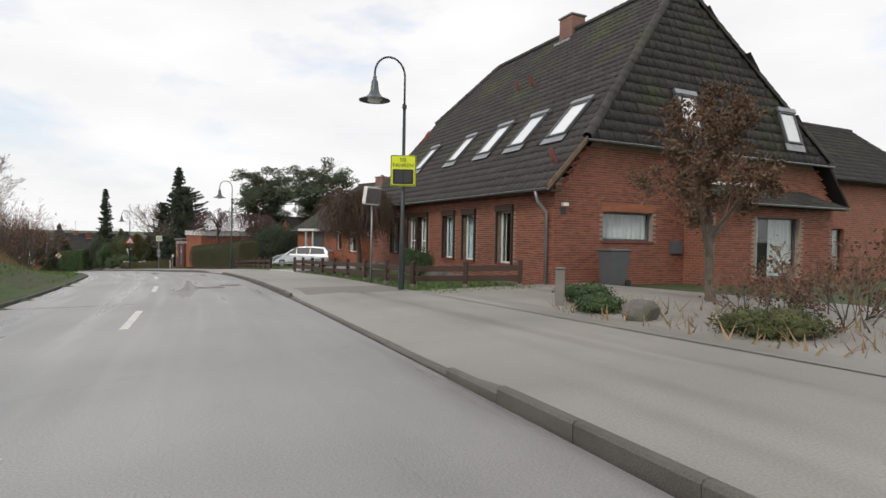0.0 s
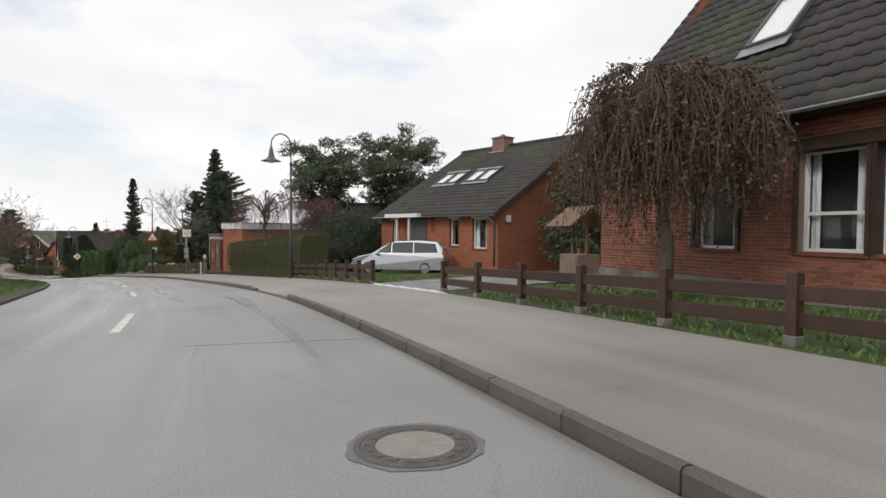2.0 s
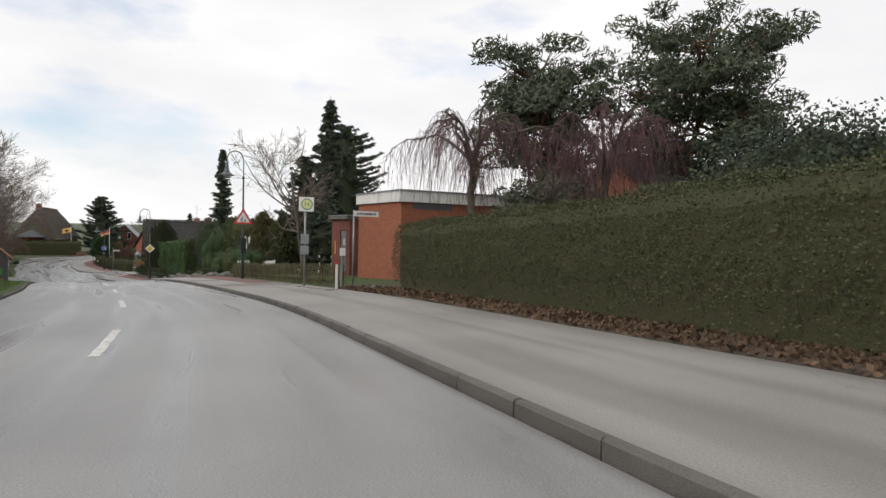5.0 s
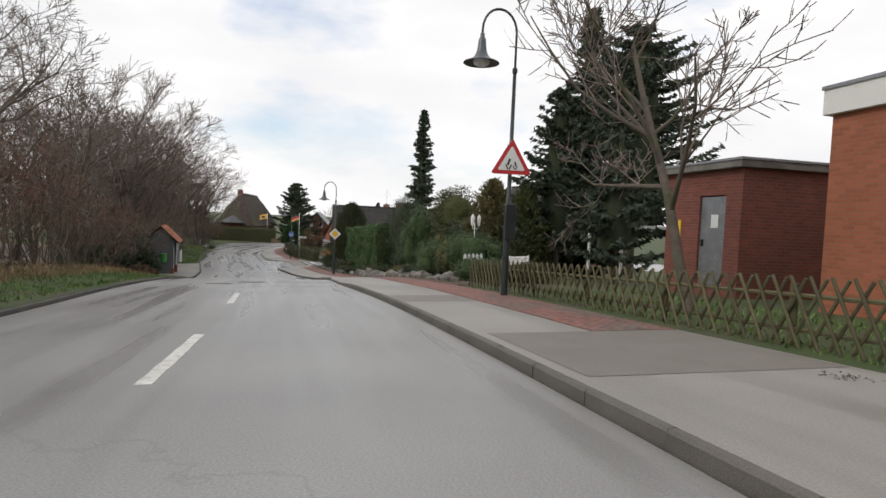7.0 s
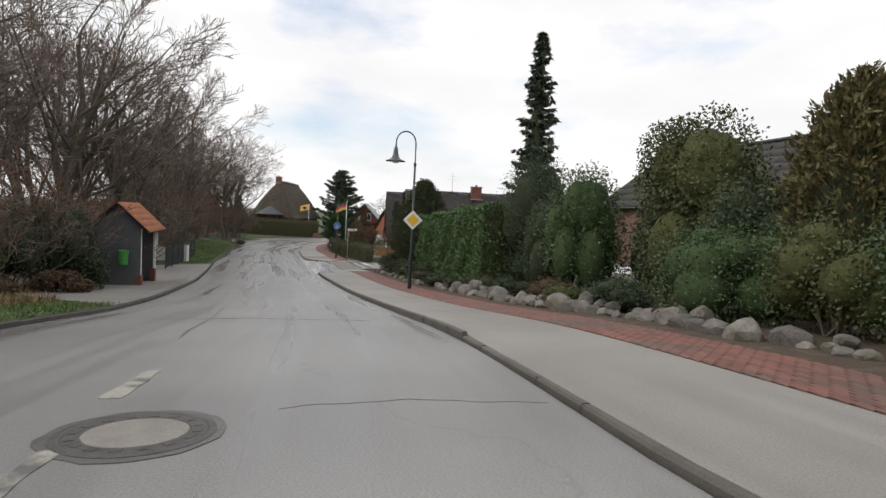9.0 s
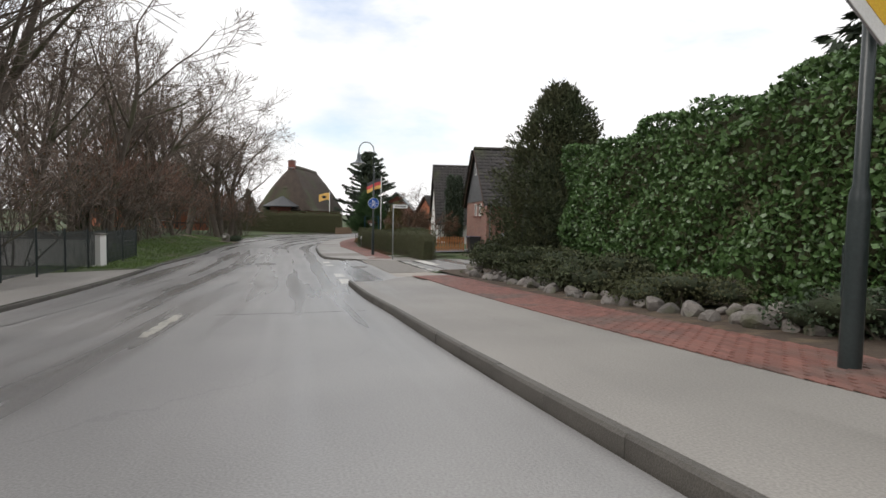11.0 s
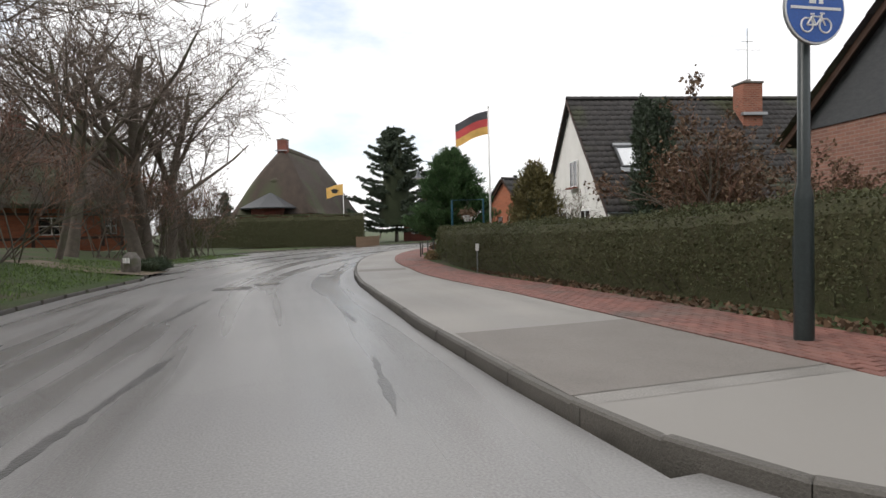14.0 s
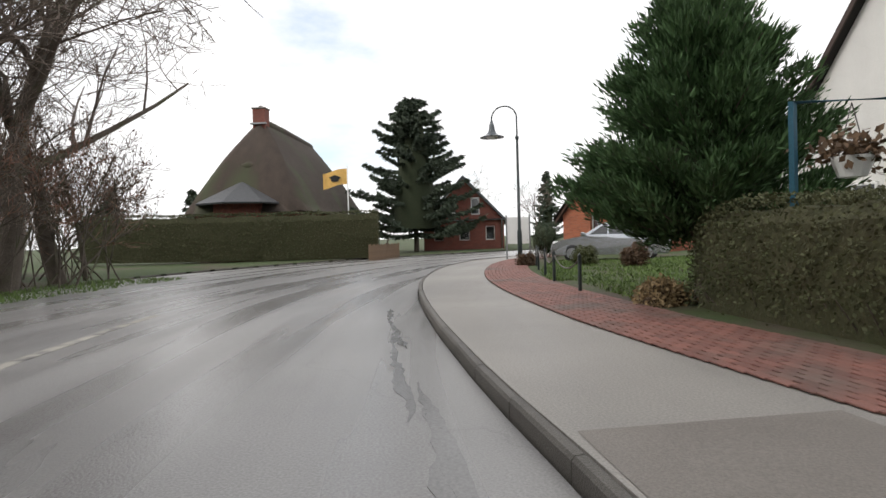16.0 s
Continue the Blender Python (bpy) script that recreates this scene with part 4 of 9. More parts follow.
def narrowing(s):
    return float(np.interp(s, (138, 147, 151, 157, 163, 170), (0.0, -0.45, -0.95, -1.5, -2.0, -2.6)))


footway = tagged(sheet("pavement", -38, 116.6, range(6), SKIRT, FOOTWAY, d_of=lambda s: (kerb_d(s) + 0.07, kerb_d(s) + 0.08, 2.8, 3.4, 4.3, 5.3)), "damp asphalt footway beside the road")
footway_2 = tagged(sheet("pavement_far", 132.0, 188, range(6), SKIRT, FOOTWAY, d_of=lambda s: (kerb_d(s) + 0.07, kerb_d(s) + 0.08, 2.6 + narrowing(s), 3.4 + narrowing(s), 4.3 + narrowing(s), 5.3 + narrowing(s))), "damp asphalt footway beside the road")
verge_right_2 = tagged(sheet("verge_right_far", 130.8, 190, range(5), lambda s, d: float(bank(s, max(d, 5.31))) + 0.012, GRASS, d_of=lambda s: (5.28 + narrowing(s), 5.6 + narrowing(s), 6.4, 7.4, 9.0)), "mown lawn and verge beside the footway")
yard = tagged(sheet("yard", 1.5, 14.2, (5.25, 7.0, 9.0, 10.5), lambda s, d: 0.165 + max(0, d - 5.3) * 0.03, FOOTWAY), "grey paved yard before the brick house")
apron = tagged(sheet("pavement_left", 95, 123.5, range(3), lambda s, d: 0.085 + float(bank(s, min(d, left_d(s) - 0.51))) - 0.06, FOOTWAY, d_of=lambda s: left_d(s) - 0.08 - np.array((0.0, 1.4, 4.0)) * min(1, max(0.02, (s - 95) / 5)) * min(1, max(0.02, (123.5 - s) / 3))), "brownish paved strip by the bus shelter")
path_left = tagged(sheet("drive_left", 148.2, 150.0, (-5.3, -7, -10, -14), lambda s, d: float(bank(s, min(d, left_d(s) - 0.51))) + 0.03, SAND), "sandy drive entrance")

# corners of the footway at the side street
for nm, pts_c in (("pavement_corner", ((116.5, 1.78), (117.1, 1.98), (117.95, 2.75), (119.1, 3.45), (119.9, 4.5), (121.0, 5.9), (116.5, 6.3))), ("pavement_corner_far", ((132.1, 1.76), (132.1, 6.6), (128.75, 6.6), (129.02, 5.2), (129.42, 4.2), (129.87, 3.3), (130.32, 2.62), (130.82, 2.14), (131.4, 1.88)))):
    pc = [place(s, d) for s, d in pts_c]
    zc_ = [along(s)[2] for s, _ in pts_c]
    nc_ = len(pts_c)
    cb = Build()
    cb.add([(p.x, p.y, z - 0.1) for p, z in zip(pc, zc_)] + [(p.x, p.y, z + (FOOT(s_, d_) - 0.002 if s_ in (116.5, 132.1) else max(0.072, 0.118 - 0.03 * max(0.0, d_ - 1.9)) if s_ > 125 else float(np.interp(s_, (117.1, 117.95, 119.1, 121.0), (0.085, 0.032, 0.044, 0.092))))) for p, z, (s_, d_) in zip(pc, zc_, pts_c)], [tuple(range(nc_, 2 * nc_))] + [(i, (i + 1) % nc_, nc_ + (i + 1) % nc_, nc_ + i) for i in range(nc_)])
    solid(nm, cb, FOOTWAY, "rounded footway corner", kind="structure")


def laid(name, s0, s1, d0, d1, a, b, lift, mat, label, bond=True, seed=1, joint=0.006, shift=lambda s: 0.0):
    """Blocks a long and b wide laid along the road, each with its own edges."""
    rng = np.random.default_rng(seed)
    base = sheet(name, s0, s1, range(3), lambda s, d: lift(s, d) - 0.012, SOIL, d_of=lambda s: np.linspace(d0, d1, 3) + shift(s))
    v, f = [], []
    row = 0
    d = d0
    while d + b <= d1 + 0.001:
        s = s0 - (a / 2 if bond and row % 2 else 0)
        while s < s1:
            sa, sb = max(s, s0), min(s + a, s1)
            if sb - sa > 0.03:
                up = lift(sa, d) + rng.normal() * 0.0012
                p, t = along((sa + sb) / 2), heading((sa + sb) / 2)
                h, off = (sb - sa - joint) / 2, shift((sa + sb) / 2)
                o = len(v)
                for dz, inset in ((-0.012, 0.0), (-0.003, 0.0), (0.0, 0.004)):
                    for su, dd in ((-h + inset, d + inset), (h - inset, d + inset), (h - inset, d + b - joint - inset), (-h + inset, d + b - joint - inset)):
                        v.append((p[0] + t[0] * su + t[1] * (dd + off), p[1] + t[1] * su - t[0] * (dd + off), p[2] + up + dz))
                for r in range(2):
                    f += [(o + 4 * r + k, o + 4 * r + 4 + k, o + 4 * r + 4 + (k + 1) % 4, o + 4 * r + (k + 1) % 4) for k in range(4)]
                f.append((o + 11, o + 10, o + 9, o + 8))
            s += a
        d += b
        row += 1
    me = bpy.data.meshes.new(name + "_blocks")
    me.from_pydata(v, [], f)
    me.materials.append(mat)
    part("paving_blocks", me, mat, base, label, kind="stuff")
    return tagged(base, label)


laid("paver_strip", 69, 119.2, 3.95, 5.28, 0.2, 0.1, lambda s, d: FOOT(s, d) + 0.016 - max(0.0, s - 116.5) * 0.024, PAVER, "red concrete pavers along the footway")
laid("paver_strip_far", 130.0, 178, 3.95, 5.28, 0.2, 0.1, lambda s, d: FOOT(s, d) + 0.016 - max(0.0, 132.1 - s) * 0.033, PAVER, "red concrete pavers along the footway", seed=2, shift=narrowing)
laid("crossing_blocks", 121.4, 130.2, 3.55, 5.1, 0.2, 0.1, lambda s, d: (d - 1.6) * 0.018 + 0.014, CROSS_BLOCK, "worn grey block band across the side street", seed=7)
crossing = tagged(sheet("crossing_band", 119.6, 130.3, (3.5, 4.3, 5.15), lambda s, d: (d - 1.6) * 0.018 + 0.001, BAND), "pale beige band across the side street")
laid("driveway_blocks", 30.6, 34.6, 5.35, 12.0, 0.3, 0.2, lambda s, d: 0.17 + (d - 5.3) * 0.03, SLATE_PAVE, "slate-grey block driveway", seed=4)
laid("garden_path_far", 133.5, 136.0, 7.2, 12.0, 0.3, 0.3, lambda s, d: 0.2 + (d - 5.3) * 0.03, SLATE_PAVE, "grey slab drive by the brown brick house", seed=5)


def kerb_run(name, s0, s1, d_at, top, label, width=0.085, length=1.0):
    """Kerb stones end to end; top(s) gives how far each stands over the road."""
    base = thing(name, label, "kerb", kind="structure")
    shapes = {}
    for k in range(int((s1 - s0) / length)):
        s = s0 + (k + 0.5) * length
        h = round(top(s), 3)
        if h not in shapes:
            b = Build()
            L, W = length / 2 - 0.0012, width / 2
            prof = [(-W, -0.2), (-W + 0.004, h - 0.025), (-W + 0.022, h - 0.003), (W - 0.01, h), (W, h - 0.01), (W, -0.2)]
            n = len(prof)
            b.add([(x, y, z) for x in (-L, L) for y, z in prof], [tuple(range(n)), tuple(range(2 * n - 1, n - 1, -1))] + [(i, (i + 1) % n, n + (i + 1) % n, n + i)[::-1] for i in range(n)])
            b.v = [(x, -y, z) for x, y, z in b.v]
            shapes[h] = b.mesh("kerb_stone", KERB_WET)
        p, t = along(s), heading(s)
        slope = math.degrees(math.atan2(along(s + 0.5)[2] - along(s - 0.5)[2], 1.0))
        rn = random.Random(k * 7 + len(name))
        off = d_at(s) + (0.03 if name.startswith("kerb_right") else 0)
        skew = math.degrees(math.atan2(d_at(s + 0.5) - d_at(s - 0.5), 1.0))
        part("kerb_stone", shapes[h], KERB_WET, base, m=pose(p[0] + t[1] * (off + rn.gauss(0, 0.003)), p[1] - t[0] * (off + rn.gauss(0, 0.003)), p[2] + rn.gauss(0, 0.002), 0, -slope, turn_at(s) - skew + rn.gauss(0, 0.2)) @ Matrix.Diagonal((float(np.linalg.norm(along(s + 0.5)[:2] - along(s - 0.5)[:2])), 1, 1, 1)))
    return base


def kerb_top(s):
    return round(0.13 - 0.085 * dropped(s), 2)


kerb_run("kerb_right", -12, 117, kerb_d, kerb_top, "weathered concrete kerb stones, dropped at drives")
kerb_run("kerb_right_far", 132, 182, kerb_d, lambda s: 0.125, "weathered concrete kerb stones")
kerb_run("kerb_left", 0, 182, lambda s: left_d(s) - 0.06, lambda s: 0.07, "low worn kerb stones along the verge")
# curved kerb into the side street, on both corners
for pts_k, lab in ((((132.1, 1.74), (131.4, 1.86), (130.8, 2.12), (130.3, 2.6), (129.85, 3.3), (129.4, 4.2), (129.0, 5.2), (128.6, 7.4), (128.4, 11.0), (128.2, 15.0), (128.0, 19.0)), "curved kerb at the side street's far corner"), (((116.9, 1.74), (117.35, 1.98), (117.95, 2.75), (119.1, 3.45)), "curved kerb at the side street's near corner")):
    base = thing("kerb_corner", lab, "kerb", kind="structure")
    for (sa, da), (sb, db) in zip(pts_k, pts_k[1:]):
        a, b2 = place(sa, da), place(sb, db)
        L = (b2 - a).length
        zb = along((sa + sb) / 2)[2]
        up_ = 0.012 if 117 <= sa <= 125 else 0.08 if sa < 120 else max(0.07, 0.122 - 0.03 * max(0.0, da - 1.9))
        part("kerb_stone", Build().box(-L / 2 - 0.004, -0.045, -0.2, L / 2 + 0.004, 0.045, up_, bevel=0.015), KERB_WET, base, m=pose((a.x + b2.x) / 2, (a.y + b2.y) / 2, zb + 0.002, 0, 0, math.degrees(math.atan2(b2.y - a.y, b2.x - a.x))))


# ---- marks on the road ----
def mark(name, s0, s1, d0, d1, mat, label, lift=0.006, ragged=0.0, seed=0, category="road marking", d_end=None):
    rng = np.random.default_rng(seed)
    n = max(2, int((s1 - s0) / 0.15))
    v = []
    for k in range(n + 1):
        s = s0 + (s1 - s0) * k / n
        sh = 0 if d_end is None else (d_end - d0) * k / n
        p, t = along(s), heading(s)
        for d in (d0 + sh + rng.normal() * ragged, d1 + sh + rng.normal() * ragged):
            for dz in (-0.02, lift):
                v.append((p[0] + t[1] * d, p[1] - t[0] * d, p[2] + dz))
    f = []
    for k in range(n):
        a, b = 4 * k, 4 * k + 4
        f += [(a + 1, a + 3, b + 3, b + 1), (a, a + 1, b + 1, b), (a + 3, a + 2, b + 2, b + 3)]
    f += [(0, 2, 3, 1), (4 * n, 4 * n + 1, 4 * n + 3, 4 * n + 2)]
    return tagged(new(name, raw(name, v, f, mat)), label, category, "centre line dashes" if name == "lane_dash" else "", "")


for k, s in enumerate((-7.6, 1.0, 9.8, 18.4, 27.2, 35.9, 44.4, 51.3, 59.4, 67.1, 74.5)):
    mark("lane_dash", s, s + 2.9, -1.22, -1.09, PAINT, "white painted dash on the damp asphalt", ragged=0.004, seed=k)
for s, e, d in ((82.2, 83.4, -1.46), (84.6, 85.7, -1.58), (108.2, 110.6, -1.65)):
    mark("lane_dash", s, e, d - 0.07, d + 0.07, PAINT_OLD, "worn greyish-white dash, partly gone", ragged=0.012, seed=int(s))
mark("faint_line", 148.6, 154.0, -2.95, -2.8, PAINT_OLD, "faded old line on wet asphalt", lift=0.004, ragged=0.015, d_end=-3.4)
for k, (s, e) in enumerate(((117.4, 119.2), (120.2, 121.7), (126.2, 127.0), (128.2, 129.35))):
    mark("edge_dash", s, e, 1.5, 1.82, PAINT, "broad white dash across the side street's mouth", ragged=0.008, seed=40 + k)
for k, s in enumerate((120.9, 122.4, 123.9, 125.4, 126.9)):
    mark("give_way_dash", s, s + 0.9, 5.35, 5.5, PAINT, "thin white dash before the block band", lift=0.082, ragged=0.004, seed=60 + k)
mark("stop_mark", 125.6, 128.8, 6.1, 6.55, PAINT, "white bar on the side street", lift=0.088, ragged=0.006, seed=71)
for sa, sb, da, db, mt_ in ((14.4, 16.9, 2.5, 5.25, FOOT_PATCH), (66.4, 69.0, 2.45, 5.25, FOOT_PATCH), (73.6, 75.2, 2.3, 3.95, FOOT_PATCH), (132.2, 134.7, 1.76, 3.94, FOOT_PATCH), (146.2, 147.3, 1.85, 3.35, FOOT_PATCH)):
    tagged(sheet("pavement_patch", sa, sb, np.linspace(da, db, 5), lambda s, d: FOOT(s, d) + 0.004, mt_, step=0.25), "darker asphalt repair across the footway")


def crack(name, label, pts, width, mat, wander, seed, lift=0.003):
    """A seam or crack through the (s, d) places given: it wanders a little and changes its width."""
    rng = np.random.default_rng(seed)
    pts = np.array(pts, float)
    cum = np.r_[0, np.cumsum(np.linalg.norm(np.diff(pts, axis=0), axis=1))]
    n = max(4, int(cum[-1] / 0.12))
    u = np.linspace(0, cum[-1], n + 1)
    s, d = np.interp(u, cum, pts[:, 0]), np.interp(u, cum, pts[:, 1])
    walk_ = np.cumsum(rng.normal(size=(n + 1, 2)) * wander, axis=0)
    walk_ -= np.linspace(0, 1, n + 1)[:, None] * walk_[-1]
    s, d = s + walk_[:, 0] * 0.6, d + walk_[:, 1] * 0.6
    wd = width * (0.65 + 0.35 * np.sin(u * 2.1 + seed) * np.sin(u * 0.7) + 0.25 * rng.normal(size=n + 1))
    wd = np.clip(wd, width * 0.25, None) * np.clip(np.minimum(u, u[-1] - u) / 0.4, 0.15, 1)
    q = np.stack([np.gradient(s), np.gradient(d)], -1)
    q /= np.linalg.norm(q, axis=1)[:, None] + 1e-9
    v = []
    for k in range(n + 1):
        for sg in (-1, 1):
            ss, dd = s[k] - q[k, 1] * wd[k] / 2 * sg, d[k] + q[k, 0] * wd[k] / 2 * sg
            p, t = along(ss), heading(ss)
            v += [(p[0] + t[1] * dd, p[1] - t[0] * dd, p[2] + z) for z in (-0.02, lift)]
    f = []
    for k in range(n):
        a, b = 4 * k, 4 * k + 4
        f += [(a + 3, a + 1, b + 1, b + 3), (a, b, b + 1, a + 1), (a + 3, b + 3, b + 2, a + 2)]
    return tagged(new(name, raw(name, v, f, mat)), label, "road repair")


for k, (pts_c, w) in enumerate(((((116.2, -1.75), (118.6, -1.5)), 0.15), (((129.2, -1.95), (132.0, -1.55), (135.2, -1.22)), 0.12), (((88, -1.9), (96, -2.3)), 0.05), (((132.6, 0.66), (134.5, 0.8)), 0.12), (((136.8, 0.92), (139.0, 0.88)), 0.13), (((138.0, -1.85), (141.2, -1.5)), 0.16), (((104, -3.9), (112, -3.7), (120, -3.6)), 0.06))):
    crack("tar_seam", "wavy dark tar seam in the asphalt", pts_c, w, TAR_SOFT, 0.012, 80 + k)
# wet strips by the kerb; the trees they mirror are painted in as darkness
for k, (pts_c, w) in enumerate(((((144.4, 1.2), (146.0, 1.14)), 0.13), (((145.4, 1.05), (147.6, 1.18)), 0.17), (((146.2, 1.24), (149.0, 1.1)), 0.16), (((148.0, 0.98), (151.5, 0.82)), 0.12), (((150.4, 1.0), (154.0, 0.6)), 0.1))):
    crack("wet_reflection_streak", "wet streak along the kerb, mirrored dark trees put into its colour", pts_c, w, WET_REFLECTION, 0.02, 160 + k, 0.003 + 0.0006 * k)
for k, pts_c in enumerate((((91.5, -3.0), (91.9, -1.0), (91.4, 1.0)), ((110.5, -1.1), (110.7, 1.5)), ((39.5, -0.9), (39.9, 0.3)), ((25.5, -0.2), (25.1, 2.0)), ((13.9, -3.6), (14.3, -1.4)), ((80.6, -0.8), (80.9, 0.6), (80.7, 1.6)), ((30.6, 0.0), (30.3, 0.7)), ((32.3, -0.2), (33.9, -0.4), (35.4, -0.5)), ((84.2, -0.3), (84.5, 0.7), (84.3, 1.8)), ((34.2, -2.5), (34.3, -1.5)))):
    crack("surface_crack", "fine dark crack across the lane", pts_c, 0.022, TAR_FADED, 0.03, 95 + k)
# reflective patch across the road: its bright sheen is painted as paler asphalt
crack("pale_seam", "pale patched strip across the wet road, sheen put into its colour", ((147.9, -6.0), (147.2, -2.5), (146.6, 1.3)), 0.35, PALE_PATCH, 0.004, 140, 0.002)


def manhole(s, d, r, square, seed, group="manhole covers"):
    t = thing("manhole_cover", "round manhole cover with concrete middle in a tarred surround" if not square else "round cover in a square tarred patch", "manhole cover", group=group)
    p = along(s)
    q = place(s, d)
    t.matrix_basis = pose(q.x, q.y, p[2] + (0.001 if d < 2.2 else 0.02), 0, -math.degrees(math.atan2(along(s + 0.5)[2] - along(s - 0.5)[2], 1.0)), turn_at(s))
    rng = random.Random(seed)
    b = Build()
    n = 28
    out = []
    for i in range(n):
        a = 2 * math.pi * i / n
        if square:
            c = max(abs(math.cos(a)), abs(math.sin(a)))
            rr = r * 1.35 / c
        else:
            rr = r * 1.24
        out.append((math.cos(a) * rr * rng.uniform(0.96, 1.05), math.sin(a) * rr * rng.uniform(0.96, 1.05)))
    b.slab(out, -0.03, 0.004)
    part("tar_surround", b, TAR_SOFT if not square else TAR_FADED, t)
    b = Build().lathe([(r * 1.1, -0.02), (r * 1.1, 0.007), (r * 1.0, 0.010), (r * 0.97, 0.005), (r * 0.93, 0.010), (r * 0.74, 0.010), (r * 0.72, 0.006)], 32)
    for i in range(16):
        a = 2 * math.pi * i / 16
        b.box(r * 0.78, -0.03, 0.009, r * 0.9, 0.03, 0.013, m=Matrix.Rotation(a, 4, "Z"))
    part("iron_ring", b, IRON, t)
    part("concrete_plug", Build().lathe([(r * 0.72, 0.0), (r * 0.71, 0.009), (0.0, 0.011)], 28), COVER, t)
    return t


for k, (s, d, r, sq) in enumerate(((20.0, 0.42, 0.33, True), (21.1, 1.15, 0.33, False), (82.2, -2.05, 0.3, True), (83.7, -1.12, 0.42, False), (127.4, -2.2, 0.33, True), (127.6, -1.15, 0.33, True), (125.2, 2.9, 0.3, False), (144.35, -0.6, 0.33, False), (143.4, -1.35, 0.33, True))):
    manhole(s, d, r, sq, k)


# ---- grass blades on verge and lawns ----
def blades(name, label, seed, areas, mat, size=0.09):
    rng = np.random.default_rng(seed)
    v = []
    for s0, s1, d0, d1, per in areas:
        n = int((s1 - s0) * abs(d1 - d0) * per)
        s, d = rng.uniform(s0, s1, n), rng.uniform(d0, d1, n)
        keep = np.sin(s * 1.7) * np.sin(d * 2.9 + s) > rng.uniform(-1.6, 0.7, n)
        s, d = s[keep], d[keep]
        n = len(s)
        px = np.interp(s, DS, DENSE[:, 0]) + np.interp(s, DS, TANG[:, 1]) * d
        py = np.interp(s, DS, DENSE[:, 1]) - np.interp(s, DS, TANG[:, 0]) * d
        pz = np.interp(s, DS, DENSE[:, 2]) + bank(s, np.where(d < 0, np.minimum(d, left_d(s) - 0.51), np.maximum(d, 5.31)))
        p = np.stack([px, py, pz], -1)
        a = rng.normal(size=(n, 3)) * [0.5, 0.5, 0]
        h = size * rng.uniform(0.5, 1.6, (n, 1))
        w = rng.normal(size=(n, 3)) * [0.012, 0.012, 0]
        v.append(np.stack([p - w, p + w, p + a * h + np.concatenate([np.zeros((n, 2)), h], 1)], 1).reshape(-1, 3))
    v = np.concatenate(v)
    return tagged(new(name, raw(name, v, np.arange(len(v)).reshape(-1, 3), mat)), label, "grass", kind="stuff")


blades("verge_grass", "short green winter grass", 5, [(8, 66, -8.5, -4.3, 120), (66, 96, -6.8, -4.7, 260), (124, 150, -9.2, -5.6, 340), (150, 162, -10.5, -7.6, 200), (13, 30, 5.35, 8.8, 220), (35, 46, 5.4, 9, 220), (153, 157, 4.3, 9, 380), (157, 168, 3.7, 9, 380), (66, 76, 5.6, 9, 120)], BLADE, 0.075)
blades("bank_straw", "tall straw-coloured dead grass on the bank", 16, [(4, 32, -15, -6.4, 150)], STRAW, 0.32)
blades("dry_verge_grass", "straw-coloured dead grass", 6, [(8, 38, -14, -6.2, 90), (60, 97, -7.6, -6.2, 160), (96, 106, -9.5, -8.2, 160), (1.0, 9, 5.6, 8, 40)], STRAW, 0.20)

for k_, (sc_, dc_) in enumerate(((61.0, 4.75), (62.3, 4.75), (63.4, 4.8), (64.2, 4.7), (66.0, 4.75), (61.4, 4.9))):
    rc_ = np.random.default_rng(900 + k_)
    qc_ = place(sc_, dc_)
    clod = raw("soil_clod", np.repeat(rc_.normal(size=(70, 3)) * [0.11, 0.07, 0.008], 3, axis=0) + rc_.normal(size=(210, 3)) * [0.018, 0.018, 0.008] + [0, 0, 0.012], np.arange(210).reshape(-1, 3), SOIL)
    co_ = new("soil_clod", clod)
    co_.matrix_basis = pose(qc_.x, qc_.y, qc_.z + 0.015, 0, 0, k_ * 50)
    tagged(co_, "dark clod of soil and leaves on the footway", "soil", "soil clods")
edge_ = thing("drive_edging", "pale concrete edging stones before the driveway", "kerb", kind="structure")
for k_ in range(5):
    qe_ = place(30.3 + k_ * 0.9, 5.3)
    part("edging_stone", Build().box(-0.44, -0.05, -0.15, 0.44, 0.05, 0.045, bevel=0.01), RENDER_W, edge_, m=pose(qe_.x, qe_.y, qe_.z, 0, 0, turn_at(30.3 + k_ * 0.9)))

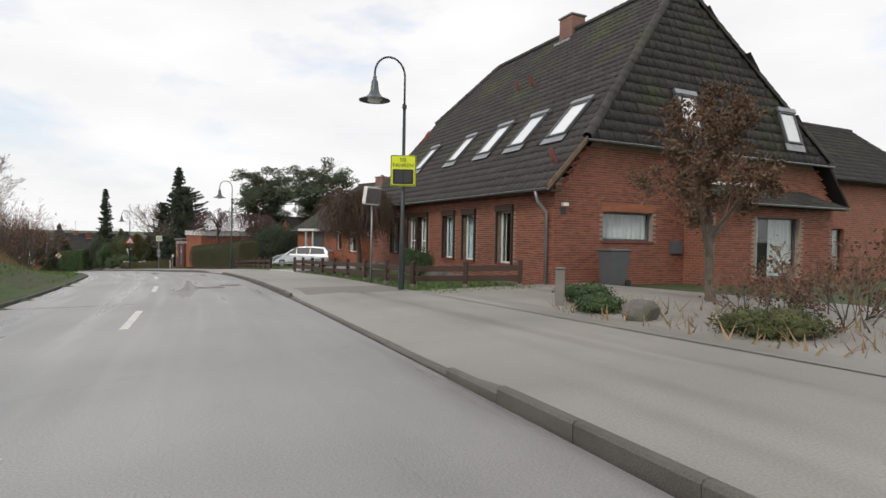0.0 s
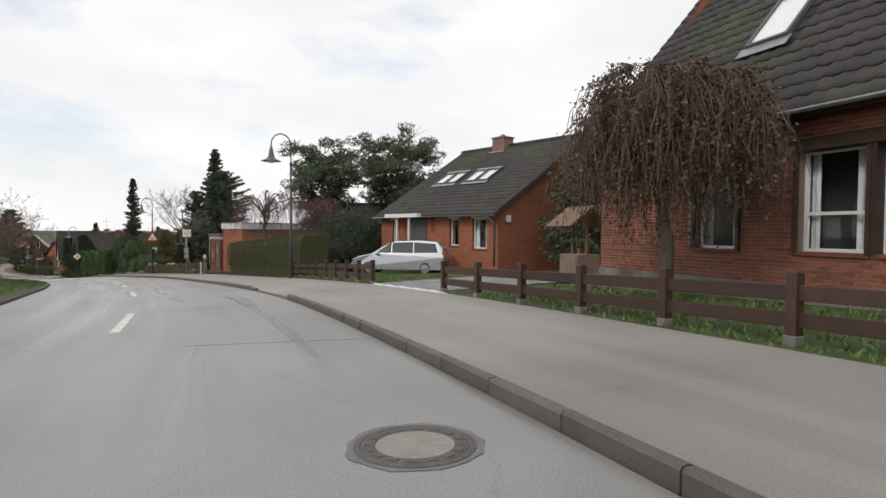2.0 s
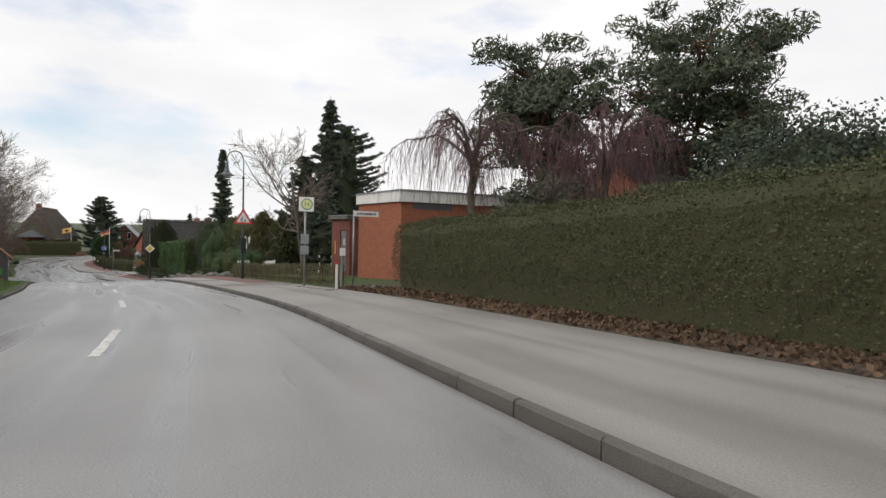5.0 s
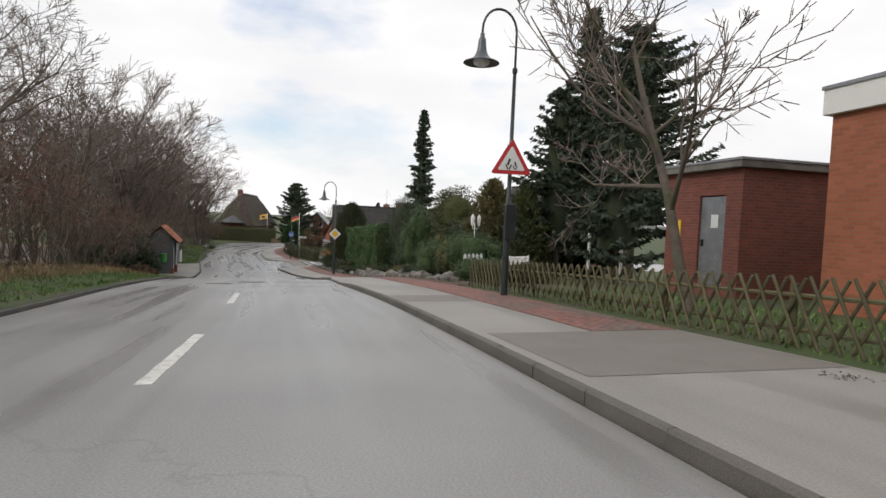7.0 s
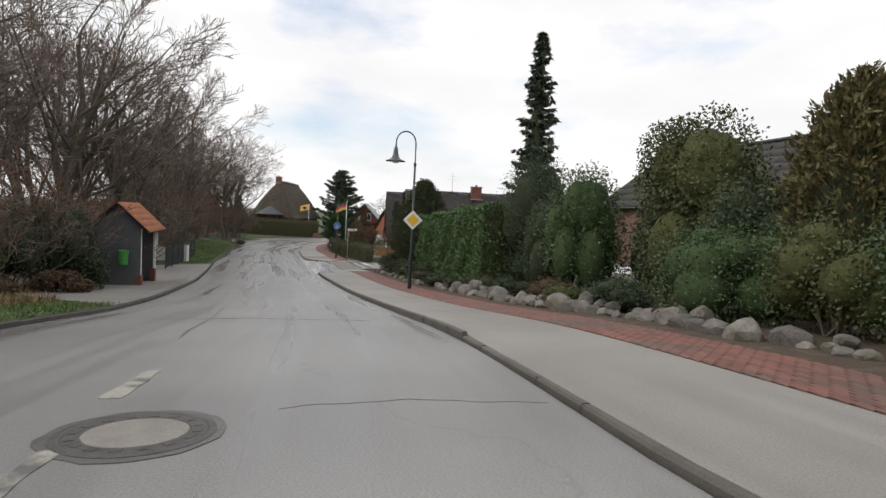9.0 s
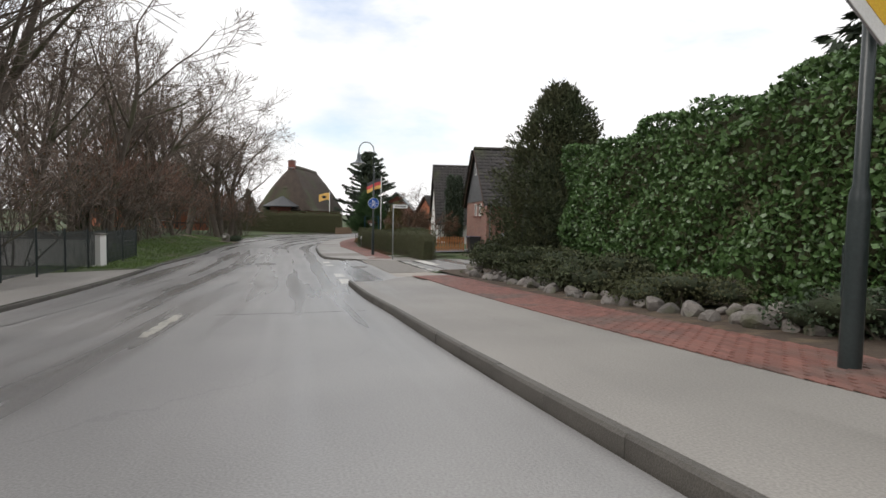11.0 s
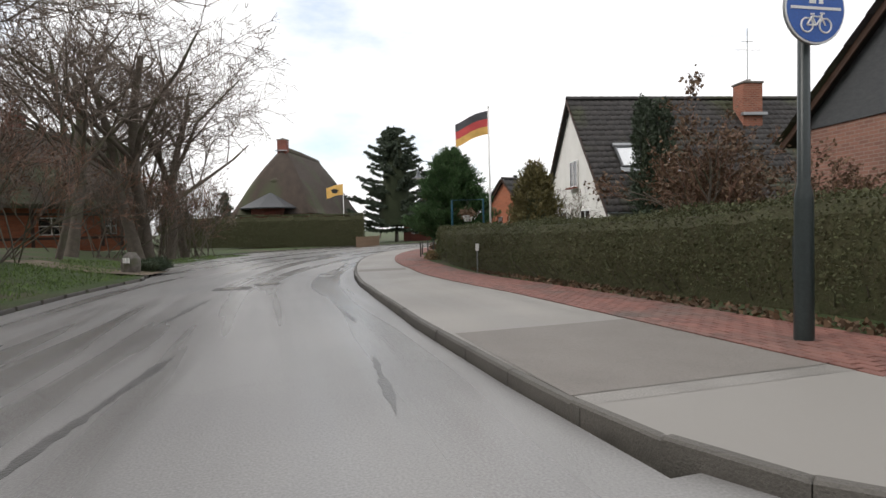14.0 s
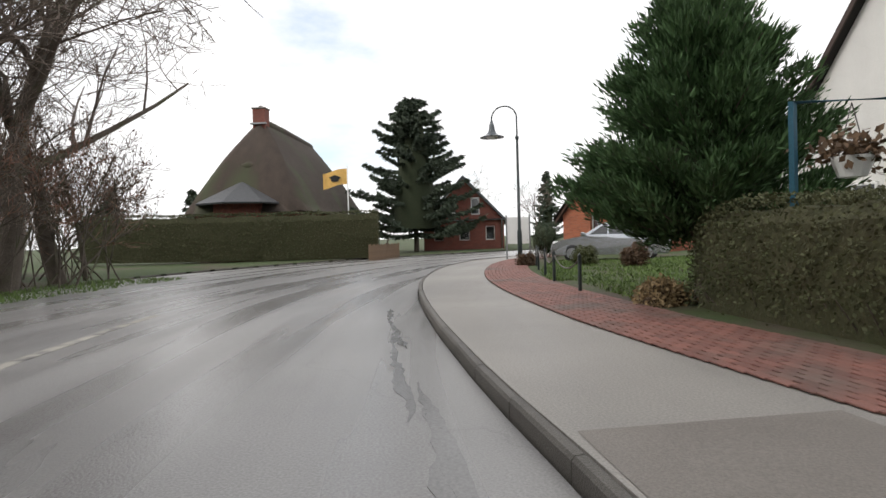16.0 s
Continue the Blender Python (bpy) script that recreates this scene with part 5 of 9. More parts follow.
# ---- street lamps and signs ----
def street_lamp(s, d, tall=1.02, arm=180, base=None, first=[]):
    """Dark green lamp post with a bowed arm and a bell-shaped shade; the arm points over the road."""
    q = place(s, d) if base is None else Vector(base)
    m = pose(q.x, q.y, q.z, 0, 0, turn_at(s) + 90 + arm - 180) @ Matrix.Diagonal((1.0, 1.0, tall, 1.0))
    if first:
        return copy_thing(first[0], m)
    t = thing("street_lamp", "dark green street lamp with bowed arm and bell-shaped shade", "street lamp", m, "street lamps along the footway")
    first.append(t)
    part("pole", Build().tube([(0, 0, -0.3), (0, 0, 0.02), (0, 0, 1.25), (0, 0, 1.32), (0, 0, 1.40), (0, 0, 4.95)], [0.085, 0.085, 0.08, 0.075, 0.055, 0.042], 12), LAMP_GREEN, t, smooth=True)
    part("collar", Build().lathe([(0.045, 4.86), (0.062, 4.88), (0.062, 4.96), (0.045, 4.99)], 14), LAMP_GREEN, t)
    pts = [(0, 0, 4.9), (0, 0, 5.45)] + [(0.43 - 0.43 * math.cos(a), 0, 5.72 + 0.46 * math.sin(a)) for a in np.linspace(0, math.pi, 13)] + [(0.86, 0, 5.60)]
    part("arm", Build().tube(pts, 0.027, 10), LAMP_GREEN, t, smooth=True)
    shade = Build().lathe([(0.03, 5.64), (0.05, 5.62), (0.055, 5.54), (0.085, 5.50), (0.095, 5.42), (0.11, 5.28), (0.15, 5.17), (0.22, 5.09), (0.33, 5.045), (0.42, 5.01), (0.425, 4.995), (0.40, 4.998), (0.30, 5.02), (0.20, 5.06)], 24, at=(0.86, 0, 0))
    part("shade", shade, SHADE_GREY, t, "bell-shaped grey enamel shade", smooth=True)
    part("bulb_glass", Build().lathe([(0.2, 5.05), (0.19, 4.99), (0.12, 4.94), (0.0, 4.92)], 18, at=(0.86, 0, 0)), SIGN_W, t, smooth=True)
    part("hatch", Build().box(-0.04, -0.089, 0.55, 0.04, -0.07, 0.95, bevel=0.006), LAMP_GREEN, t)
    return t


LAMPS = ((14.9, 5.12, 1.03), (43.3, 5.2, 1.0), (74.9, 5.08, 1.07), (104.0, 4.62, 1.06), (132.9, 4.55, 1.015))
for ls, ld, lt in LAMPS:
    street_lamp(ls, ld, lt)
lamp_six = street_lamp(163.0, 5.0, 0.86, base=(-115.6, 119.9, -3.22))
street_lamp(-14.5, 5.1)


def facing(s, d, h, yaw=0.0):
    """A pose on the ground whose -y looks back along the road at oncoming drivers."""
    q = place(s, d, h)
    return pose(q.x, q.y, q.z, 0, 0, turn_at(s) - 90 + yaw)


def disc(r, n=32):
    return [(r * math.cos(2 * math.pi * i / n), r * math.sin(2 * math.pi * i / n)) for i in range(n)]


def rounded(w, h, r=0.04, n=4):
    out = []
    for cx, cz, a0 in ((w / 2 - r, h / 2 - r, 0), (-w / 2 + r, h / 2 - r, 90), (-w / 2 + r, -h / 2 + r, 180), (w / 2 - r, -h / 2 + r, 270)):
        out += [(cx + r * math.cos(radians(a0 + 90 * k / n)), cz + r * math.sin(radians(a0 + 90 * k / n))) for k in range(n + 1)]
    return out


# speed display on the first lamp
t = thing("speed_display", "yellow speed display sign with dark panel on the lamp post", "road sign", facing(14.9, 5.12, 3.3, -22) @ Matrix.Diagonal((0.94, 1, 0.88, 1)))
part("board", Build().plate(rounded(0.74, 0.96), -0.15, -0.10), YELLOW, t)
part("border", Build().plate(rounded(0.72, 0.94), -0.156, -0.149), SIGN_BK, t)
part("face", Build().plate(rounded(0.68, 0.90), -0.161, -0.154), YELLOW, t)
part("display", Build().plate(rounded(0.60, 0.46, 0.03), -0.175, -0.158).moved(Matrix.Translation((0, 0, -0.19))), BLACK_PL, t, "dark dotted display panel, switched off")
lettering("lettering", "SIE", 0.17, SIGN_BK, t, pose(0.0, -0.164, 0.33, 90, 0, 0))
lettering("lettering", "FAHREN", 0.165, SIGN_BK, t, pose(0.0, -0.164, 0.16, 90, 0, 0))
for dx in (-0.13, 0.13):
    b = Build()
    for i in range(4):
        for j in range(7):
            b.box(dx - 0.09 + i * 0.055, -0.180, -0.34 + j * 0.05, dx - 0.065 + i * 0.055, -0.174, -0.315 + j * 0.05)
    part("lamp_panel", b, GREY_PL, t)
for z_ in (-0.2, 0.2):
    part("clamp", Build().box(-0.06, -0.10, z_, 0.06, 0.07, z_ + 0.06), GALV, t)

# traffic mirror box on its own pole
t = thing("traffic_mirror", "weathered white traffic mirror box on a grey pole", "traffic mirror", facing(18.7, 5.45, 0, 20))
part("pole", Build().tube([(0, 0, -0.3), (0, 0, 3.2)], 0.038, 10), GALV, t, smooth=True)
part("housing", Build().plate(rounded(0.68, 0.60, 0.06), -0.06, 0.10).moved(pose(-0.12, -0.16, 2.95, 10, 0, 8)), RENDER_W, t, "yellowed white plastic housing")
part("mirror_glass", Build().plate(rounded(0.66, 0.5, 0.05), -0.068, -0.058).moved(pose(-0.12, -0.16, 2.95, 10, 0, 8)), ZINC, t)
part("bracket", Build().tube([(0, 0, 2.9), (-0.1, -0.12, 2.95)], 0.02, 8), GALV, t)

# children warning triangle on the third lamp
t = thing("warning_sign", "red-bordered warning triangle on the lamp post", "road sign", facing(74.9, 5.08, 3.25, -10))
tri = lambda r: [(r * math.sin(radians(a + o)), r * math.cos(radians(a + o)) - 0.0) for a in (0, 120, 240) for o in (-3, 3)]
part("backing", Build().plate(tri(0.53)[::-1], -0.12, -0.10), ZINC, t)
part("border", Build().plate(tri(0.525)[::-1], -0.128, -0.119), SIGN_R, t)
part("face", Build().plate(tri(0.36)[::-1], -0.133, -0.126), SIGN_W, t)
b = Build()
for x, z, w, h, a in ((-0.07, 0.0, 0.05, 0.16, 18), (-0.11, -0.12, 0.03, 0.12, -25), (-0.03, -0.12, 0.03, 0.12, 25), (0.09, -0.04, 0.04, 0.11, -12), (0.06, -0.13, 0.025, 0.09, -25), (0.12, -0.13, 0.025, 0.09, 25)):
    b.plate([(-w / 2, -h / 2), (w / 2, -h / 2), (w / 2, h / 2), (-w / 2, h / 2)], -0.137, -0.131)
    b.v[-8:] = [tuple(pose(x, 0, z, 0, a, 0) @ Vector(p)) for p in b.v[-8:]]
part("symbol", b, SIGN_BK, t, "dark symbol strokes")
part("clamp", Build().box(-0.07, -0.10, 0.0, 0.07, 0.08, 0.05), GALV, t)
t = thing("notice_box", "dark grey control box strapped to the lamp post", "cabinet", facing(74.9, 5.08, 1.5, 0))
part("box_body", Build().box(-0.13, -0.2, -0.1, 0.13, -0.07, 0.75, bevel=0.015), LAMP_GREEN, t)
part("strap", Build().box(-0.1, -0.09, 0.2, 0.1, 0.09, 0.23), GALV, t)
part("strap", Build().box(-0.1, -0.09, 0.5, 0.1, 0.09, 0.53), GALV, t)

# priority-road diamond on the fourth lamp
t = thing("priority_sign", "yellow and white diamond priority sign on the lamp post", "road sign", facing(104.0, 4.62, 3.0, -6))
dia = lambda r: [(0, -r), (r, 0), (0, r), (-r, 0)]
part("backing", Build().plate(dia(0.42), -0.12, -0.10), ZINC, t)
part("face", Build().plate(dia(0.415), -0.128, -0.119), SIGN_W, t)
part("middle", Build().plate(dia(0.27), -0.134, -0.126), SIGN_Y, t)
part("clamp", Build().box(-0.07, -0.10, -0.03, 0.07, 0.08, 0.03), GALV, t)

# blue footway and cycleway disc on the fifth lamp
t = thing("footway_sign", "round blue footway sign with white symbols on the lamp post", "road sign", facing(132.9, 4.55, 3.0, -4))
part("backing", Build().plate(disc(0.315), -0.12, -0.10), ZINC, t)
part("rim", Build().plate(disc(0.31), -0.127, -0.119), SIGN_W, t)
part("face", Build().plate(disc(0.295), -0.132, -0.125), SIGN_B, t)
b = Build().plate([(-0.26, -0.012), (0.26, -0.012), (0.26, 0.012), (-0.26, 0.012)], -0.137, -0.131)
b.plate([(-0.07, 0.04), (0.0, 0.04), (-0.012, 0.17), (-0.06, 0.17)], -0.137, -0.131)
b.plate([(0.03, 0.04), (0.075, 0.04), (0.068, 0.12), (0.036, 0.12)], -0.137, -0.131)
for x in (-0.095, 0.095):
    b.tube([(x + px, -0.135, pz - 0.15) for px, pz in disc(0.062, 14)] + [(x + 0.062, -0.135, -0.15)], 0.008, 5)
for p_, q_ in (((-0.095, -0.15), (-0.045, -0.075)), ((-0.045, -0.075), (0.055, -0.075)), ((0.055, -0.075), (0.095, -0.15)), ((-0.045, -0.075), (0.0, -0.15)), ((0.0, -0.15), (0.055, -0.075)), ((-0.095, -0.15), (0.0, -0.15)), ((0.055, -0.075), (0.06, -0.045)), ((0.04, -0.045), (0.085, -0.045)), ((-0.06, -0.055), (-0.02, -0.055))):
    b.tube([(p_[0], -0.135, p_[1]), (q_[0], -0.135, q_[1])], 0.008, 5)
part("symbol", b, SIGN_W, t, "white symbol shapes")
part("clamp", Build().box(-0.07, -0.10, -0.03, 0.07, 0.08, 0.03), GALV, t)

# bus stop
t = thing("bus_stop_sign", "white bus stop sign with green ring on a grey pole", "bus stop sign", facing(64.7, 5.0, 0, -14))
part("pole", Build().tube([(0, 0, -0.3), (0, 0, 3.38)], 0.038, 10), GALV, t, smooth=True)
part("panel", Build().plate(rounded(0.55, 0.54, 0.03), -0.06, -0.035).moved(Matrix.Translation((0.03, 0, 3.13))), SIGN_W, t)
part("ring", Build().plate(disc(0.215), -0.066, -0.059).moved(Matrix.Translation((0.05, 0, 3.13))), SIGN_G, t)
part("disc", Build().plate(disc(0.178), -0.071, -0.064).moved(Matrix.Translation((0.05, 0, 3.13))), DISC, t)
lettering("lettering", "H", 0.26, SIGN_G, t, pose(0.05, -0.073, 3.13, 90, 0, 0))
part("timetable_case", Build().box(-0.16, -0.07, 1.62, 0.14, -0.03, 2.0, bevel=0.01), ZINC, t)
part("timetable_case", Build().box(-0.16, -0.07, 1.22, 0.14, -0.03, 1.56, bevel=0.01), ZINC, t)
# bollard, small post, street-name pole
t = thing("bollard", "white wooden marker post with red band", "bollard", facing(61.9, 5.25, 0))
part("post", Build().box(-0.032, -0.032, -0.2, 0.032, 0.032, 0.93, bevel=0.008), SIGN_W, t)
part("band", Build().box(-0.035, -0.035, 0.87, 0.035, 0.035, 0.942), SIGN_R, t)


def name_sign(s, d, yaw, bars_mat, h=2.75, w=0.95, group="street name signs"):
    t = thing("street_name_sign", "street name plate on a grey pole", "street sign", facing(s, d, 0, yaw), group)
    part("pole", Build().tube([(0, 0, -0.3), (0, 0, h)], 0.03, 10), GALV, t, smooth=True)
    part("plate", Build().plate(rounded(w, 0.19, 0.02), -0.045, -0.03).moved(Matrix.Translation((w / 2 - 0.02, 0, h - 0.12))), bars_mat[0], t)
    b = Build()
    rn = random.Random(4)
    x = 0.1
    while x < w - 0.16:
        k = rn.uniform(0.03, 0.06)
        b.box(x, -0.05, h - 0.16, x + k, -0.044, h - 0.08)
        x += k + 0.025
    part("lettering", b, bars_mat[1], t, "illegible lettering")
    return t


name_sign(62.3, 6.0, 0, (SIGN_W, SIGN_BK))
name_sign(129.65, 5.1, 10, (SIGN_W, SIGN_BK), 2.85, 0.8)
t = thing("small_sign", "small white notice on a sticker-covered post", "sign", facing(62.6, 5.7, 0))
part("post", Build().tube([(0, 0, -0.2), (0, 0, 1.45)], 0.045, 10), GALV, t)
part("notice", Build().box(-0.1, -0.06, 1.15, 0.1, -0.045, 1.42, bevel=0.006), SIGN_W, t)
t = thing("hydrant_sign", "small white hydrant plate on a post before the hedge", "sign", facing(143.9, 5.2, 0, -8))
part("post", Build().tube([(0, 0, -0.2), (0, 0, 0.8)], 0.02, 8), GALV, t)
part("plate", Build().box(-0.05, -0.04, 0.62, 0.05, -0.022, 0.82, bevel=0.006), SIGN_W, t)
t = thing("side_street_pole", "slim grey pole by the round hedge", "pole", pose(-83.6, 106.5, float(ground_z(-83.6, 106.5)[0])))
part("pole", Build().tube([(0, 0, -0.2), (0, 0, 4.4)], 0.035, 10), GALV, t, smooth=True)

# ---- houses ----
def frame_of(cx, cy, cz, ux, uy):
    """Local x along the front wall, y into the house, z up; the front faces -y. The front runs from the corner along (ux, uy)."""
    u = Vector((ux, uy, 0)).normalized()
    n = Vector((u.y, -u.x, 0))
    return Matrix(((u.x, n.x, 0, cx), (u.y, n.y, 0, cy), (0, 0, 1, cz), (0, 0, 0, 1)))


def tile_mesh(w=0.30, c=0.36):
    """One pantile: a wave across, a lip at its lower end; x across, y up the slope."""
    xs = [0, 0.06, 0.13, 0.2, 0.26, 0.30]
    zs = [0.030, 0.012, 0.004, 0.012, 0.034, 0.040]
    v = [(x * w / 0.3, y, z + dz) for y, dz in ((-0.02, 0.030), (c + 0.02, 0.004)) for x, z in zip(xs, zs)]
    v += [(x * w / 0.3, -0.02, z + 0.006) for x, z in zip(xs, zs)]
    f = [(i, i + 1, 7 + i, 6 + i) for i in range(5)] + [(12 + i, 13 + i, i + 1, i) for i in range(5)]
    return v, f


def inside(poly, x, y):
    k, n = False, len(poly)
    for i in range(n):
        (x0, y0), (x1, y1) = poly[i], poly[(i + 1) % n]
        if (y0 > y) != (y1 > y) and x < (x1 - x0) * (y - y0) / (y1 - y0) + x0:
            k = not k
    return k


def roof_plane(roof, origin, right, up, poly, mat_join, mat_piece=None, pieces=None, w=0.30, c=0.36, thick=0.1):
    """A tiled slope: origin and the ways right and up the slope (unit), its outline in those; pieces: a test for tiles that stay single."""
    o, r, u = Vector(origin), Vector(right).normalized(), Vector(up).normalized()
    n = r.cross(u)
    m = Matrix(((r.x, u.x, n.x, o.x), (r.y, u.y, n.y, o.y), (r.z, u.z, n.z, o.z), (0, 0, 0, 1)))
    base = Build().slab(poly, -thick, 0.0).moved(m)
    slope = part("roof_slope", base, ROOF_BASE, roof)
    tv, tf = tile_mesh(w, c)
    vs, fs, count = [], [], 0
    one = None
    x0, x1 = min(p[0] for p in poly), max(p[0] for p in poly)
    y0, y1 = min(p[1] for p in poly), max(p[1] for p in poly)
    rn = random.Random(int(x1 * 100))
    y = y0
    while y < y1 - 0.05:
        x = x0
        while x < x1 - 0.02:
            if inside(poly, x + w / 2, y + c / 2):
                j = rn.gauss(0, 0.004)
                if pieces and count < 290 and pieces(x, y):
                    if one is None:
                        b = Build().add(tv, tf)
                        one = b.mesh("roof_tile", mat_piece, True)
                    part("roof_tile", one, mat_piece, slope, m=m @ Matrix.Translation((x, y, j)))
                    count += 1
                else:
                    k = len(vs)
                    vs += [m @ Vector((a + x, bb + y, cc + j)) for a, bb, cc in tv]
                    fs += [tuple(k + i for i in q) for q in tf]
            x += w
        y += c
    me = bpy.data.meshes.new("tiles")
    me.from_pydata([tuple(p) for p in vs], [], fs)
    me.materials.append(mat_join)
    me.shade_smooth()
    part("tiles", me, mat_join, slope, kind="stuff")
    return slope


def ridge_caps(roof, a, b, mat, r=0.11):
    """Half-round ridge tiles from a to b."""
    a, b = Vector(a), Vector(b)
    n = max(1, int((b - a).length / 0.4))
    t = (b - a).normalized()
    side = t.cross(Vector((0, 0, 1))).normalized()
    up = side.cross(t)
    bd = Build()
    for k in range(n):
        p, q = a + (b - a) * (k / n), a + (b - a) * ((k + 1.06) / n)
        v = []
        for c, rr in ((p, r * 1.06), (q, r * 0.94)):
            v += [c + (side * math.cos(x) + up * math.sin(x)) * rr for x in np.linspace(-0.35, math.pi + 0.35, 8)]
        bd.add(v, [(i, i + 1, 9 + i, 8 + i) for i in range(7)])
    part("ridge_tiles", bd, mat, roof, smooth=True)


def window(parent, x, z, w, h, y=0.0, frame=0.06, mat=WHITE, split=(), cross=(), curtain=None, sill=True, depth=0.14, m=None, roller=None, name="window", dark=False):
    """A window let into a wall along x: frame, panes, sill, and what shows behind the glass."""
    b = Build()
    for a in ((x, y + depth, z, x + frame, y + depth + 0.06, z + h), (x + w - frame, y + depth, z, x + w, y + depth + 0.06, z + h), (x + frame, y + depth, z, x + w - frame, y + depth + 0.06, z + frame), (x + frame, y + depth, z + h - frame, x + w - frame, y + depth + 0.06, z + h)):
        b.box(*a, bevel=0.008)
    for u in split:
        b.box(x + w * u - frame * 0.5, y + depth + 0.002, z + frame, x + w * u + frame * 0.5, y + depth + 0.058, z + h - frame)
    for u in cross:
        b.box(x + frame, y + depth + 0.004, z + h * u - frame * 0.45, x + w - frame, y + depth + 0.056, z + h * u + frame * 0.45)
    win = part(name, b, mat, parent, m=m)
    us = [0, *split, 1]
    for a, c in zip(us, us[1:]):
        g = Build().box(x + w * a + frame * 0.4, y + depth + 0.025, z + frame * 0.4, x + w * c - frame * 0.4, y + depth + 0.037, z + h - frame * 0.4)
        pane = part("pane", g, DARKGLASS if dark else GLASS, win)
        pane.visible_shadow = dark
    # near-black board put behind the glass for the darkness of the room
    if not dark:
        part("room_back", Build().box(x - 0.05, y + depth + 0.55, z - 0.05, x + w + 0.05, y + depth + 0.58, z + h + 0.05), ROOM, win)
    if curtain:
        b = Build()
        n = max(8, int(w / 0.06))
        v = []
        for i in range(n + 1):
            xx = x + 0.03 + (w - 0.06) * i / n
            yy = y + depth + 0.14 + 0.03 * math.sin(i * 1.9) + 0.015 * math.sin(i * 0.7)
            v += [(xx, yy, z + 0.05), (xx, yy, z + h - 0.03)]
        hide = curtain[1]
        fcs = [(2 * i, 2 * i + 2, 2 * i + 3, 2 * i + 1) for i in range(n) if not hide[0] < i / n < hide[1]]
        b.add(v, fcs)
        part("curtain", b, curtain[0], win)
    if roller:
        part("roller_box", Build().box(x - 0.09, y - 0.10, z + h - 0.02, x + w + 0.09, y + depth, z + h + roller, bevel=0.015), WOOD_DK, win)
        part("shutter_rail", Build().box(x - 0.07, y - 0.07, z - 0.02, x, y + depth, z + h), WOOD_DK, win)
        part("shutter_rail", Build().box(x + w, y - 0.07, z - 0.02, x + w + 0.07, y + depth, z + h), WOOD_DK, win)
    if sill:
        part("sill", Build().box(x - 0.06, y - 0.05, z - 0.07, x + w + 0.06, y + depth, z, bevel=0.008), BRICK_DARK, win)
    return win


def skylight(roof, m, w, h, blind=False):
    """A roof window in a slope: m puts its lower left corner, x right, y up the slope, z out."""
    f = 0.075
    b = Build()
    for a in ((-f, -f, 0.0, 0, h + f, 0.11), (w, -f, 0.0, w + f, h + f, 0.11), (0, -f, 0, w, 0, 0.11), (0, h, 0, w, h + f, 0.12)):
        b.box(*a, bevel=0.012)
    sk = part("skylight", b, GREY_PL, roof, m=m)
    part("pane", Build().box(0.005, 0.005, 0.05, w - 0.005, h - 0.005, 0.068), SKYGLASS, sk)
    part("flashing", Build().box(-f - 0.08, -f - 0.28, 0.035, w + f + 0.08, -f, 0.055), ZINC, sk)
    part("flashing", Build().box(-f - 0.05, h + f, 0.05, w + f + 0.05, h + f + 0.16, 0.14), ZINC, sk)
    return sk


def gutter(parent, a, b, r=0.065):
    """A half-round gutter from a to b."""
    a, b = Vector(a), Vector(b)
    t = (b - a).normalized()
    side = t.cross(Vector((0, 0, 1))).normalized()
    up = Vector((0, 0, 1))
    v = []
    for c in (a, b):
        v += [c + side * math.cos(x) * r + up * math.sin(x) * r for x in np.linspace(math.pi, 2 * math.pi, 8)]
        v += [c + side * math.cos(x) * (r - 0.006) + up * math.sin(x) * (r - 0.006) for x in np.linspace(2 * math.pi, math.pi, 8)]
    f = [(i, (i + 1) % 16, 16 + (i + 1) % 16, 16 + i) for i in range(16)] + [tuple(range(16)), tuple(range(31, 15, -1))]
    part("gutter", Build().add(v, f), ZINC, parent, smooth=True)


def bricks(wall, x0, x1, z0, z1, y, holes, m, mat_piece, mat_join, pick, seed=0, b_l=0.24, b_h=0.071, joint=0.015):
    """Courses of brick on a wall's face, proud of the mortar; those in the stretch pick() are single pieces."""
    rn = random.Random(seed)
    one = None
    vs, fs, count = [], [], 0
    row, z = 0, z0
    while z + b_h <= z1:
        x = x0 - (b_l / 2 if row % 2 else 0)
        while x < x1:
            a, b = max(x, x0), min(x + b_l - joint, x1)
            if b - a > 0.04 and not any(h[0] < b and h[1] > a and h[2] < z + b_h and h[3] > z for h in holes):
                j = rn.gauss(0, 0.002)
                full = abs(b - a - (b_l - joint)) < 1e-6
                if full and count < 295 and pick(a, z):
                    if one is None:
                        one = Build().box(0, -0.012, 0, b_l - joint, 0.02, b_h - joint, bevel=0.003).mesh("brick", mat_piece)
                    part("brick", one, mat_piece, wall, m=m @ Matrix.Translation((a, y + j, z)))
                    count += 1
                else:
                    k = len(vs)
                    y0, y1 = y - 0.012 + j, y + 0.02
                    z2 = z + b_h - joint
                    vs += [(a, y1, z), (b, y1, z), (b, y1, z2), (a, y1, z2), (a, y0, z), (b, y0, z), (b, y0, z2), (a, y0, z2)]
                    fs += [tuple(k + i for i in q) for q in ((4, 5, 6, 7), (0, 1, 5, 4), (1, 2, 6, 5), (2, 3, 7, 6), (3, 0, 4, 7))]
            x += b_l
        z += b_h
        row += 1
    me = bpy.data.meshes.new("bricks")
    me.from_pydata([tuple(m @ Vector(p)) for p in vs], [], fs)
    me.materials.append(mat_join)
    return part("bricks", me, mat_join, wall, kind="stuff")


